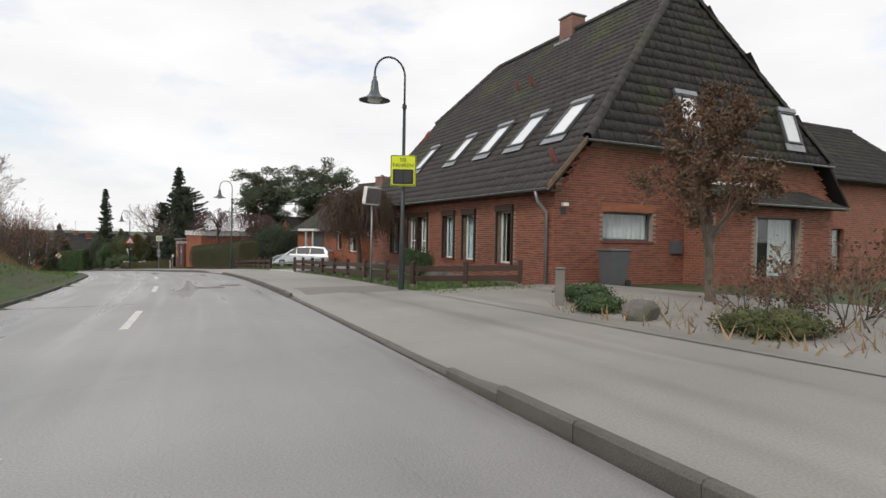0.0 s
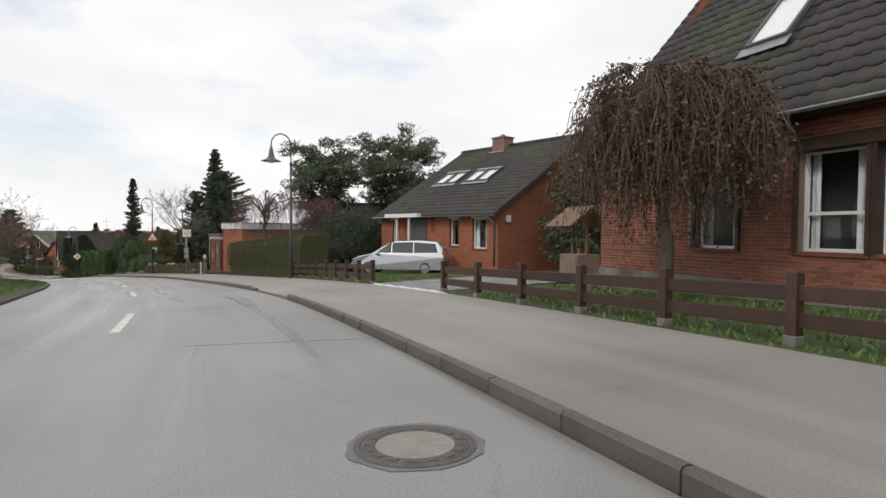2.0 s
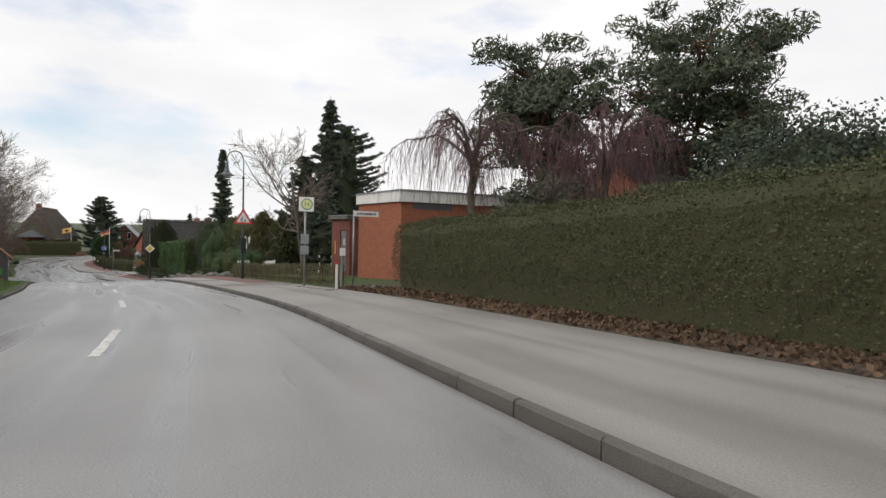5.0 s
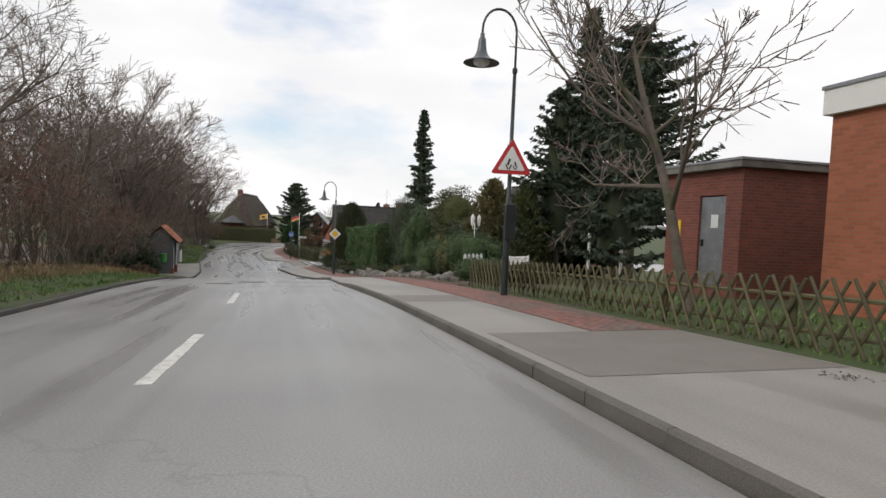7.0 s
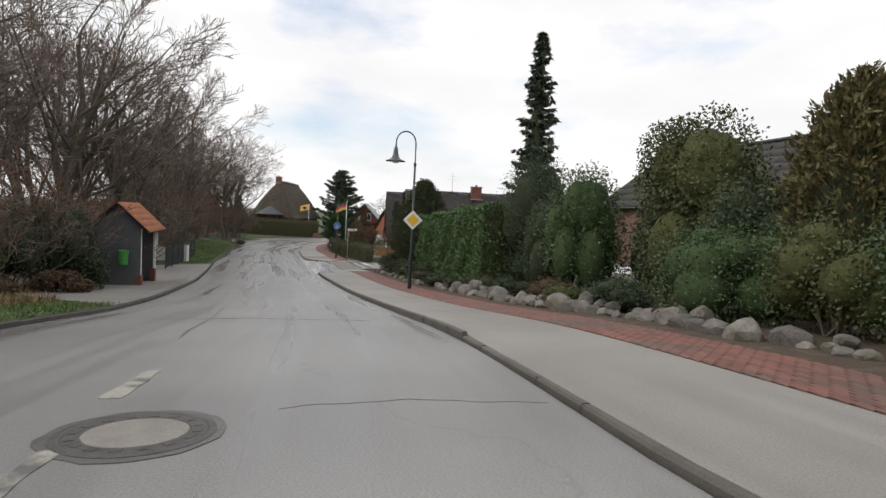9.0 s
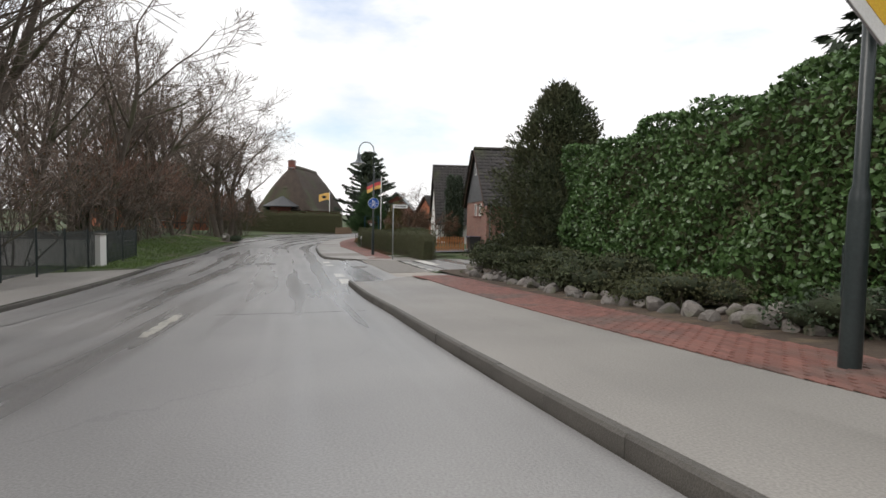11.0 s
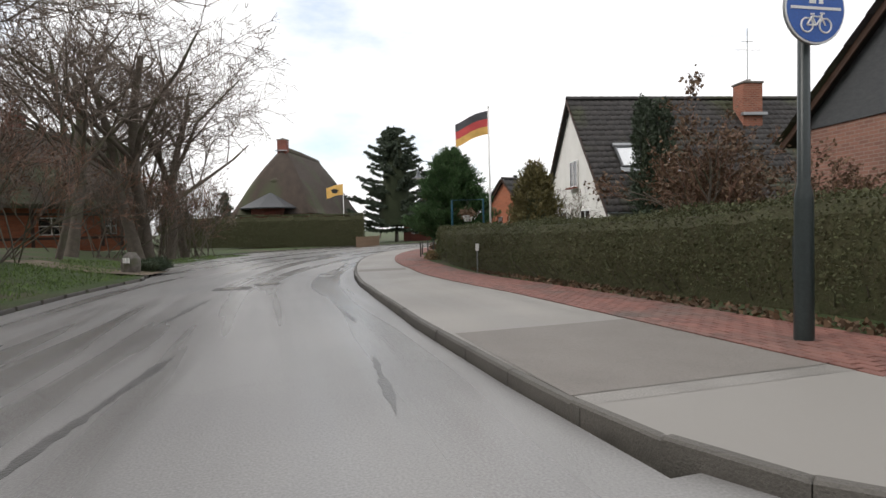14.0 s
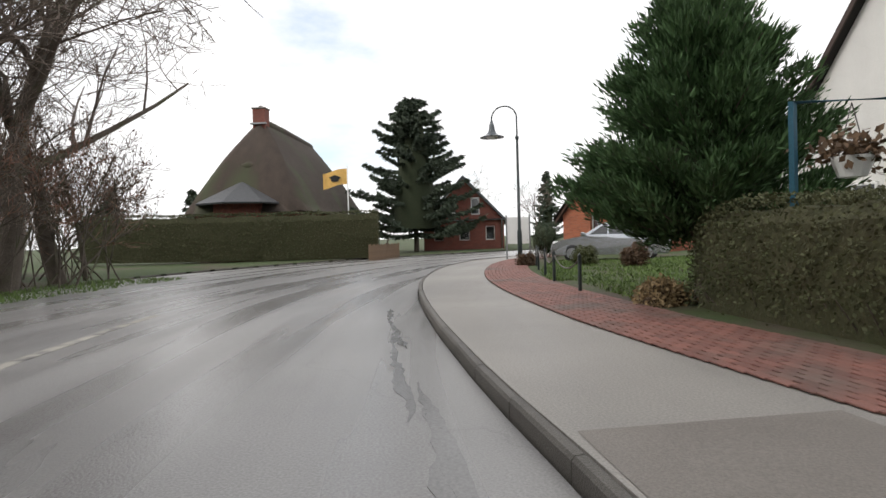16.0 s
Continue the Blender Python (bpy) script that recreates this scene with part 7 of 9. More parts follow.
# ======== far red house at the end ========
H8, roof8, fw8, gw8, _ = gabled_house("far_red_house", "red brick house with grey gabled roof at the road's end", frame_of(-135.15, 143.1, -3.4, -0.70, -0.714), 7.0, 9, 2.7, 2.9, BRICK_DARK, TILE_J, 0.3, tiles=(0.6, 0.7), holes=[(0.8, 1.6, 0.9, 2.1), (3.0, 3.9, 0.9, 2.1), (5.3, 6.1, 0.9, 2.1)])
part("front_gable", Build().plate([(0, 2.6), (7.0, 2.6), (3.5, 6.2)], -0.05, 0.25), BRICK_DARK, H8)
for x in (2.1, 4.2):
    gw_ = part("gable_window", Build().box(x, -0.1, 3.1, x + 0.75, 0.0, 4.6, bevel=0.02), WHITE, H8)
    part("pane", Build().box(x + 0.08, -0.11, 3.2, x + 0.67, -0.09, 4.5), DARKGLASS if x < 3 else SIGN_W, gw_)
for sgn in (0, 1):
    a, b = ((-0.4, 2.2), (3.5, 6.3)) if sgn == 0 else ((7.4, 2.2), (3.5, 6.3))
    part("gable_roof", Build().plate([a, b, (b[0], b[1] + 0.25), (a[0], a[1] + 0.25)], -0.35, 8.5), SHADE_GREY, roof8)
# ======== thatched farmhouse ========
t = thing("thatched_house", "old farmhouse with steep brown thatched roof and brick chimney", "house", frame_of(-133.95, 122.8, -3.3, -0.766, -0.643))
TW, TL = 8.4, 17.0
part("wall", Build().box(0.8, 0.8, -0.4, TW - 0.8, TL - 0.8, 3.6), BRICK_DARK, t)
rings = []
for u in np.linspace(0, 1, 12):
    z = 3.0 + 6.1 * (0.85 * u + 0.15 * math.sin(u * math.pi / 2))
    ix = (TW / 2 - 0.35) * u**0.98
    iy = 3.5 * u**1.25
    rr = 1.1 * (1 - u) + 0.3
    ring = []
    for cx, cy, a0 in ((TW - ix - rr, TL - iy - rr, 0), (ix + rr, TL - iy - rr, 90), (ix + rr, iy + rr, 180), (TW - ix - rr, iy + rr, 270)):
        for k in range(6):
            a = radians(a0 + 18 * k)
            wv = 0.05 * math.sin(7 * a + 9 * u + cx)
            ring.append((cx + (rr + wv) * math.cos(a), cy + (rr + wv) * math.sin(a), z + 0.06 * math.sin(5 * a + 3 * u)))
    rings.append(ring)
under = [(x, y, 3.0) for x, y, _ in rings[0]]
rings.insert(0, under)
nn = 24
part("thatched_roof", Build().add([p for r in rings for p in r], [(i * nn + j, i * nn + (j + 1) % nn, (i + 1) * nn + (j + 1) % nn, (i + 1) * nn + j) for i in range(len(rings) - 1) for j in range(nn)] + [tuple((len(rings) - 1) * nn + j for j in range(nn)), tuple(range(nn))[::-1]]), THATCH, t, smooth=True)
part("ridge_thatch", Build().tube([(TW / 2, 3.5, 9.0), (TW / 2, 5, 9.15), (TW / 2, 8, 9.15), (TW / 2, TL - 3.5, 9.0)], 0.42, 10), THATCH, t, smooth=True)
chimney(t, TW / 2, 3.7, 8.6, 10.1, 0.85, 0.75, BRICK_DARK)
part("eyebrow_dormer", Build().tube([(TW / 2 - 1.3, 1.95, 5.65), (TW / 2 - 0.6, 1.65, 5.95), (TW / 2, 1.55, 6.05), (TW / 2 + 0.6, 1.65, 5.95), (TW / 2 + 1.3, 1.95, 5.65)], [0.16, 0.26, 0.3, 0.26, 0.16], 10), THATCH, t, smooth=True)
dw_ = part("dormer_window", Build().box(TW / 2 - 0.5, 1.45, 5.25, TW / 2 + 0.5, 1.8, 5.8, bevel=0.02), WHITE, t)
for x_ in (-0.44, -0.12, 0.2):
    part("dormer_pane", Build().box(TW / 2 + x_, 1.435, 5.32, TW / 2 + x_ + 0.25, 1.46, 5.73), DARKGLASS, dw_)
part("bay", Build().lathe([(2.0, -0.4), (2.0, 3.55)], 8, at=(TW / 2 + 0.2, 1.2, 0)), BRICK_DARK, t)
part("bay_roof", Build().lathe([(2.9, 3.45), (2.95, 3.55), (0.2, 4.95), (0.0, 5.05)], 8, at=(TW / 2 + 0.2, 1.0, 0)), SLATE, t, "grey slate bay roof")

# ======== timber-framed cottage behind the trees ========
t = thing("timbered_cottage", "red brick timber-framed cottage with dark thatch behind trees", "house", frame_of(-128.65, 106.8, -2.3, 0.2, -0.98))
part("wall", Build().wall(0, 11, -0.5, 2.4, 0, 0.3, [(1.2, 1.9, 0.5, 1.5), (4.0, 5.4, 0.5, 1.5)]), BRICK_ORANGE, t)
for x in (0.2, 1.0, 2.1, 3.7, 5.7, 7.4, 9.0, 10.7):
    part("timber_post", Build().box(x - 0.09, -0.02, -0.2, x + 0.09, 0.04, 2.4), WOOD_DK, t)
part("timber_rail", Build().box(0, -0.018, 2.2, 11, 0.04, 2.42).box(0, -0.018, 1.6, 11, 0.03, 1.74).box(0, -0.018, 0.25, 11, 0.03, 0.4), WOOD_DK, t)
for x, w_ in ((1.2, 0.7), (4.0, 1.4)):
    window(t, x, 0.5, w_, 1.0, 0.0, split=(0.5,), cross=(0.5,), sill=False)
b = Build()
b.add([(-0.8, -0.8, 2.2), (11.8, -0.8, 2.2), (11.8, 3.8, 6.9), (-0.8, 3.8, 6.9), (11.8, 8.4, 2.2), (-0.8, 8.4, 2.2), (-0.8, -0.75, 1.95), (11.8, -0.75, 1.95)], [(0, 1, 2, 3), (3, 2, 4, 5), (6, 7, 1, 0), (0, 3, 5), (1, 4, 2)])
part("thatched_roof", b, THATCH, t)
part("side_wall", Build().box(0, 0.3, -0.5, 0.3, 7.3, 2.4).box(10.7, 0.3, -0.5, 11, 7.3, 2.4), BRICK_ORANGE, t)
chimney(t, 4.9, 3.8, 6.4, 7.6, 0.8, 0.7, BRICK_DARK)

# ---- hedges, trees and shrubs ----
def line(s0, s1, d0, d1=None, h=0.0, n=None):
    d1 = d0 if d1 is None else d1
    n = n or max(2, int((s1 - s0) / 2))
    return [place(s0 + (s1 - s0) * k / n, d0 + (d1 - d0) * k / n, h) for k in range(n + 1)]


def on_ground(x, y, rz=0, sink=0.05):
    return pose(x, y, float(ground_z(x, y)[0]) - sink, 0, 0, rz)


def at_sd(s, d, rz=0, sink=0.05):
    q = place(s, d)
    return pose(q.x, q.y, q.z - sink, 0, 0, rz)


hedge("tall_hedge", "tall clipped evergreen hedge with bare brown foot beside the footway", 1, line(45.5, 60.3, 7.0, 7.4), 1.6, 2.1, LEAF_HEDGE, 0.03, 720, bare_foot=0.5)
hedge("garden_hedge", "long clipped brownish-green hedge along red paving", 2, line(129.3, 152.2, 6.9, 5.2), 1.2, 1.3, LEAF_HEDGE, 0.029, 820, bare_foot=0.25, near_tall=0.24, end_round=1.1)
hedge("thatch_hedge", "clipped dark green hedge before the thatched house", 3, [(-130.35, 125.4, -3.25), (-134.15, 121.1, -3.25), (-138.55, 116.9, -3.2), (-142.95, 112.8, -3.1)], 1.3, 2.75, LEAF_HEDGE, 0.06, 150)
hedge("round_hedge", "rounded clipped privet hedge on the corner plot", 4, [(-84.4, 107.6, -2.9), (-83.3, 108.8, -2.9), (-82.0, 110.2, -2.9)], 1.4, 2.35, LEAF_HEDGE, 0.05, 380, wobble=0.12, round_top=0.6)
hedge("laurel_hedge", "glossy green cherry laurel hedge above the rocks", 5, line(103.2, 115.8, 8.6, 8.9), 2.2, 3.65, LEAF_LAUREL, 0.075, 480, wobble=0.16, round_top=0.4)

# dry-leaved trees before the brick house
bare_tree("hazel_tree", "small tree with dense dry brown leaves before the gable", 11, 7.2, 0.11, on_ground(11.5, 26.6), TWIG_RED, last=4, fork=(4, 6), angle=0.8, leaves=9500, leaf_mat=LEAF_BROWN, leaf_size=0.05, trunk_len=0.5, shrink=0.62)
weeping("weeping_hazel", "dome-shaped weeping tree with brown dead leaves beside the house", 12, 4.0, 1.6, on_ground(-0.5, 39.7), TWIG_DARK, BARK, 2.1, 17, 80, 27000, LEAF_BROWN, 0.04)
spruce("garden_fir", "blue-green fir behind the ornamental well", 13, 7.6, 3.2, on_ground(-1.6, 57.6), NEEDLE_PINE, droop=0.1, gap=0.26, taper=0.7, needles=11)
shrub("spreading_juniper", "wide dark spreading juniper by the silver car", 14, 2.7, 2.5, 4.2, on_ground(-16.2, 62.4), NEEDLE, 0.075, 16000, lumps=14)
shrub("box_bush", "round clipped box bush before the brick wall", 15, 0.75, 0.75, 1.25, on_ground(3.2, 36.0), LEAF_GREEN, 0.045, 3500)
rng0 = random.Random(3)
for k, (s, d, r, h, mt) in enumerate(((3.2, 7.2, 0.8, 0.6, LEAF_GREEN), (5.0, 6.5, 0.7, 0.5, LEAF_YELLOW), (8.0, 6.4, 0.6, 0.4, LEAF_GREEN), (9.6, 7.2, 0.7, 0.5, LEAF_GREEN), (1.6, 6.4, 0.8, 0.5, LEAF_GREEN), (-1.5, 7.4, 1.0, 0.8, LEAF_BROWN), (-4.0, 6.8, 1.0, 0.7, LEAF_GREEN))):
    shrub("bed_plant", "low winter border plant in the front bed", 20 + k, r, r, h, at_sd(s, d), mt, 0.04, 1500, group="front bed plants", lumps=14)
for k, (s, d, h) in enumerate(((4.6, 7.8, 1.7), (5.6, 8.6, 1.5), (3.0, 8.3, 1.6), (6.4, 8.0, 1.2), (1.4, 8.4, 1.5))):
    bare_tree("withered_shrub", "withered brown twiggy border shrub", 140 + k, h, 0.014, at_sd(s, d), TWIG_RED, last=3, stems=7, spread=0.45, angle=0.5, trunk_len=0.7, shrink=0.5, leaves=500, leaf_mat=LEAF_BROWN, leaf_size=0.04, group="withered border shrubs", fine_from=1)
# two tall pines
def pine(name, label, seed, height, radius, m, clumps=26, lean=0.06):
    rng = np.random.default_rng(seed)
    t = thing(name, label, "tree", m)
    segs = []
    p, w = np.array([0, 0, -0.2]), np.array([rng.normal() * lean, rng.normal() * lean, 1])
    knots = [p]
    for k in range(8):
        w = w + rng.normal(size=3) * 0.07
        w[2] = abs(w[2])
        w /= np.linalg.norm(w)
        q = p + w * height * 0.92 / 8
        segs.append((*p, *q, 0.22 * (1 - k * 0.1), 0.22 * (0.9 - k * 0.1)))
        p = q
        knots.append(p)
    pts = []
    for k in range(clumps):
        u = rng.uniform(0.34, 1.0)
        i = min(int(u * 8), 7)
        b = knots[i] + (knots[i + 1] - knots[i]) * (u * 8 - i)
        a = rng.uniform(0, 2 * math.pi)
        reach = radius * rng.uniform(0.35, 1.0) * (1.15 - 0.6 * abs(u - 0.72) / 0.3)
        c = b + np.array([math.cos(a) * reach, math.sin(a) * reach, rng.uniform(-0.5, 1.2)])
        mid = (b + c) / 2 + np.array([0, 0, -0.25])
        segs += [(*b, *mid, 0.06, 0.045), (*mid, *c, 0.045, 0.02)]
        for _ in range(5):
            e = c + rng.normal(size=3) * np.array([0.6, 0.6, 0.34])
            segs.append((*mid, *e, 0.02, 0.008))
        for _ in range(4):
            n = 140
            o = c + rng.normal(size=3) * np.array([0.75, 0.75, 0.3])
            q = rng.normal(size=(n, 3))
            q /= np.linalg.norm(q, axis=1, keepdims=True)
            q *= (rng.uniform(0.2, 1.0, (n, 1)) ** 0.5) * np.array([0.85, 0.85, 0.5]) * rng.uniform(0.7, 1.2)
            q[:, 2] = np.where(q[:, 2] < -0.2, -0.2 + q[:, 2] * 0.2, q[:, 2])
            pts.append(o + q)
    part("trunk", segs_mesh("trunk", segs, BARK_PINE, 7), BARK_PINE, t)
    part("crown", leaf_mesh("crown", np.concatenate(pts), 0.082, NEEDLE_PINE, rng, long=4.0), NEEDLE_PINE, t)
    return t


pine("scots_pine", "tall pine with reddish trunk and open flat-topped crown", 31, 12.0, 3.7, on_ground(-18.9, 76.4), 54)
pine("scots_pine", "tall pine with reddish trunk and open flat-topped crown", 32, 11.6, 3.1, on_ground(-23.7, 73.8), 46)
# weeping purple trees over the tall hedge
weeping("weeping_birch", "weeping tree with long purple-brown hanging twigs", 33, 6.0, 3.5, on_ground(-25.0, 66.4), TWIG_PURPLE, BARK, 2.6, 10, 55, low=2.4)
weeping("purple_tree", "dense purple-twigged weeping tree behind the hedge", 34, 5.4, 3.0, on_ground(-20.6, 65.8), TWIG_PURPLE, BARK, 2.4, 10, 60, low=1.8)
# bare tree before the shed, conifers behind
bare_tree("bare_tree", "bare winter tree with wide upward branches before the shed", 35, 10.0, 0.12, at_sd(71.0, 7.15), TWIG, last=4, fork=(4, 6), angle=0.85, bend=0.12, trunk_len=0.7, twig_min=0.011)
spruce("tall_spruce", "tall dark spruce behind the garden", 36, 15.6, 3.6, on_ground(-47.5, 90.8), NEEDLE, gap=0.34, taper=0.85, needles=11, spray=1.35)
spruce("slender_spruce", "slender drooping spruce above the garden", 37, 14.4, 1.9, on_ground(-66.7, 98.0), NEEDLE, droop=0.55, gap=0.34, taper=0.7, needles=11, spray=1.25)
for k, (x, y, h, r, dr_, tp) in enumerate(((-42.7, 86.0, 11.5, 4.4, 0.02, 0.45), (-46.6, 86.2, 9.5, 3.0, 0.0, 0.5), (-41.5, 81.5, 6.0, 2.2, 0.2, 0.6))):
    spruce("garden_conifer", "dark conifer with ragged spreading branches", 40 + k, h, r, on_ground(x, y), NEEDLE, droop=dr_, gap=0.42, taper=tp, needles=14, spray=1.0, group="garden conifers", bare=0.2)
# garden shrubs above the rocks
for k, (s, d, rx, ry, h, mt, ls, n, lab) in enumerate((
    (80.5, 8.0, 1.2, 1.1, 0.8, LEAF_HEDGE, 0.06, 3000, "low brownish-green garden shrub"),
    (83.0, 7.4, 1.3, 1.0, 1.0, LEAF_GREEN, 0.055, 4000, "rounded mid-green shrub above the rocks"),
    (85.2, 7.8, 1.6, 1.3, 2.2, LEAF_GREEN, 0.055, 5000, "rounded mid-green shrub above the rocks"),
    (87.0, 7.5, 1.2, 1.1, 2.0, LEAF_YELLOW, 0.06, 3000, "yellow-green shrub above the rocks"),
    (89.2, 7.5, 1.5, 1.3, 2.1, LEAF_GREEN, 0.05, 5500, "broad dark green mound of shrub"),
    (92.2, 6.9, 1.0, 0.9, 0.9, LEAF_DARK, 0.05, 2500, "low dark heather-like shrub"),
    (94.6, 6.9, 0.8, 0.7, 0.7, LEAF_YELLOW, 0.05, 2000, "small yellow-green garden shrub"),
    (96.6, 7.4, 0.9, 0.9, 0.9, LEAF_BROWN, 0.05, 1800, "low brown winter shrub"),
    (99.0, 7.2, 0.9, 0.8, 0.8, LEAF_DARK, 0.05, 2200, "low dark green shrub"),
    (101.5, 7.0, 1.0, 0.8, 0.8, LEAF_HEDGE, 0.05, 2200, "low shrub among the rocks"),
    (105.0, 6.4, 1.2, 0.7, 0.7, LEAF_DARK, 0.05, 2200, "low spreading shrub at the footway"),
    (108.5, 6.5, 1.3, 0.8, 0.7, LEAF_HEDGE, 0.05, 2200, "low spreading shrub at the footway"),
    (112.0, 6.9, 1.6, 1.1, 1.0, NEEDLE_OLIVE, 0.08, 3000, "flat green juniper over the rocks"),
    (115.0, 6.9, 1.8, 1.2, 1.1, NEEDLE_OLIVE, 0.08, 3400, "flat green juniper over the rocks"),
    (118.2, 7.0, 1.7, 1.1, 1.2, NEEDLE_OLIVE, 0.08, 3000, "dark flat juniper on the corner"),
    (120.6, 8.0, 1.1, 1.1, 1.3, NEEDLE_OLIVE, 0.08, 3000, "shaggy juniper at the street corner"),
    (93.0, 9.8, 2.3, 2.1, 5.2, LEAF_YELLOW, 0.09, 9000, "large yellow-green conifer bush"),
    (95.4, 10.8, 2.2, 2.0, 4.4, LEAF_DARK, 0.08, 6500, "large olive-green garden shrub"),
    (102.4, 9.9, 2.0, 1.8, 6.2, LEAF_DARK, 0.07, 8000, "tall dark evergreen garden bush"),
    (97.4, 8.8, 1.5, 1.3, 4.6, LEAF_GREEN, 0.09, 4000, "upright green-leaved garden shrub"),
    (90.4, 9.4, 1.4, 1.4, 3.4, LEAF_DARK, 0.07, 5000, "twiggy brown-green garden shrub"),
    (99.6, 9.2, 1.5, 1.5, 4.0, LEAF_DARK, 0.07, 5000, "dark rounded garden shrub"),
    (101.8, 9.6, 1.4, 1.2, 2.2, LEAF_DARK, 0.07, 4500, "dark rounded garden shrub"))):
    shrub("garden_shrub", lab, 60 + k, rx, ry, h, at_sd(s, d), mt, ls * 0.95, int(n * 1.15), group="garden shrubs", lumps=12)


def column(name, label, seed, r, h, m, mat, n=9000, size=0.08, group="", blunt=False, domed=False, lift=0.0):
    """A thuja: an upright cone of fine sprays over a short trunk."""
    rng = np.random.default_rng(seed)
    t = thing(name, label, "tree", m, group)
    u = rng.uniform(0.02, 1, n)
    a = rng.uniform(0, 2 * math.pi, n)
    prof = np.sin(np.clip(u * 0.84 + 0.16, 0, 1) ** 0.8 * math.pi) ** 0.7 * (1 - 0.3 * u)
    if blunt:
        prof = (1 - u**7) ** 0.5 * (0.75 + 0.25 * np.sin(np.clip(u * 2.2, 0, 1) * math.pi / 2))
    if domed:
        prof = np.sin(np.clip(u * 0.83 + 0.17, 0, 1) ** 0.88 * math.pi) ** 0.62 * (1 - 0.22 * u)
    lob = 1 + 0.15 * np.sin(a * 5 + u * 9 + seed) + 0.12 * np.sin(a * 11 - u * 17) + 0.10 * np.sin(a * 3 - u * 31)
    rr = r * prof * lob * rng.uniform(0.7, 1.0, n)
    # sprays: a dozen needles or scales fan out along each shoot
    k = max(1, n // 12)
    ctr = np.stack([np.cos(a) * rr, np.sin(a) * rr, u * h + 0.12 * np.sin(a * 7) * u + lift], -1)[:k]
    way = np.stack([np.cos(a[:k]), np.sin(a[:k]), 0.5 + 0.9 * u[:k]], -1) + rng.normal(size=(k, 3)) * 0.25
    way /= np.linalg.norm(way, axis=1)[:, None]
    reach = (0.16 + 0.10 * r) * rng.uniform(0.6, 1.3, (k, 1, 1))
    f_ = rng.uniform(-0.3, 1.0, (k, 12, 1))
    pts = (ctr[:, None] + way[:, None] * f_ * reach + rng.normal(size=(k, 12, 3)) * reach * 0.22 * (1.2 - f_)).reshape(-1, 3)
    way = np.repeat(way, 12, axis=0) + rng.normal(size=(k * 12, 3)) * 0.45
    way /= np.linalg.norm(way, axis=1)[:, None]
    wide = np.cross(way, rng.normal(size=way.shape))
    wide /= np.linalg.norm(wide, axis=1)[:, None]
    sz = size * rng.uniform(0.7, 1.3, (len(pts), 1))
    v = np.stack([pts - way * sz * 1.3, pts + wide * sz * 0.42, pts + way * sz * 1.5, pts - wide * sz * 0.42], 1).reshape(-1, 3)
    part("crown", raw("crown", v, np.arange(len(v)).reshape(-1, 4), mat), mat, t)
    # dark solid filling: painted shade behind the sprays
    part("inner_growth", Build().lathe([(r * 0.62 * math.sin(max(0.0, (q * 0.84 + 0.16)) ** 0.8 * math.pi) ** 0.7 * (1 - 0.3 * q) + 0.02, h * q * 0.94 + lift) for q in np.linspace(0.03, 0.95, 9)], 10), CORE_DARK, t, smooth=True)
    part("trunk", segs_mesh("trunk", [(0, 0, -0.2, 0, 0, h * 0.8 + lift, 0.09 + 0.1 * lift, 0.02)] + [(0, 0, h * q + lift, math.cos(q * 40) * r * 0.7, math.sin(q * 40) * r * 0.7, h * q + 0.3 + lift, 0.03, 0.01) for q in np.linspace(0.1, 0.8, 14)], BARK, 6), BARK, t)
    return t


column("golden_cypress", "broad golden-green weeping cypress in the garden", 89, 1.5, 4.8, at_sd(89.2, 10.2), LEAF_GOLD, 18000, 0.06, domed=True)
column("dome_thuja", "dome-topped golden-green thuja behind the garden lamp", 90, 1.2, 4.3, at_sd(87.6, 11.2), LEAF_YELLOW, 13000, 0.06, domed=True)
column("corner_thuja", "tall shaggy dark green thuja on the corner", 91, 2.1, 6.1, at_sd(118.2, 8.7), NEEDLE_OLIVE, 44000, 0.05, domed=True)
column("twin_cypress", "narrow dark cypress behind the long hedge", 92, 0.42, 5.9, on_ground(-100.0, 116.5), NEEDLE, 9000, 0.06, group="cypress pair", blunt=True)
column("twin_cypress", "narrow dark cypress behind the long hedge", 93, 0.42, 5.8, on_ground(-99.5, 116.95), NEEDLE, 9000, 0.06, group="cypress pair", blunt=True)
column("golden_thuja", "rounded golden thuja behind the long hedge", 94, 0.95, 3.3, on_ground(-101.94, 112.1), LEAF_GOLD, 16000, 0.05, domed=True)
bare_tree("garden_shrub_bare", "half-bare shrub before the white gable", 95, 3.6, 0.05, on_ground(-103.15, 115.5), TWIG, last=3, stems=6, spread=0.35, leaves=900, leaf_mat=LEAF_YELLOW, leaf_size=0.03)
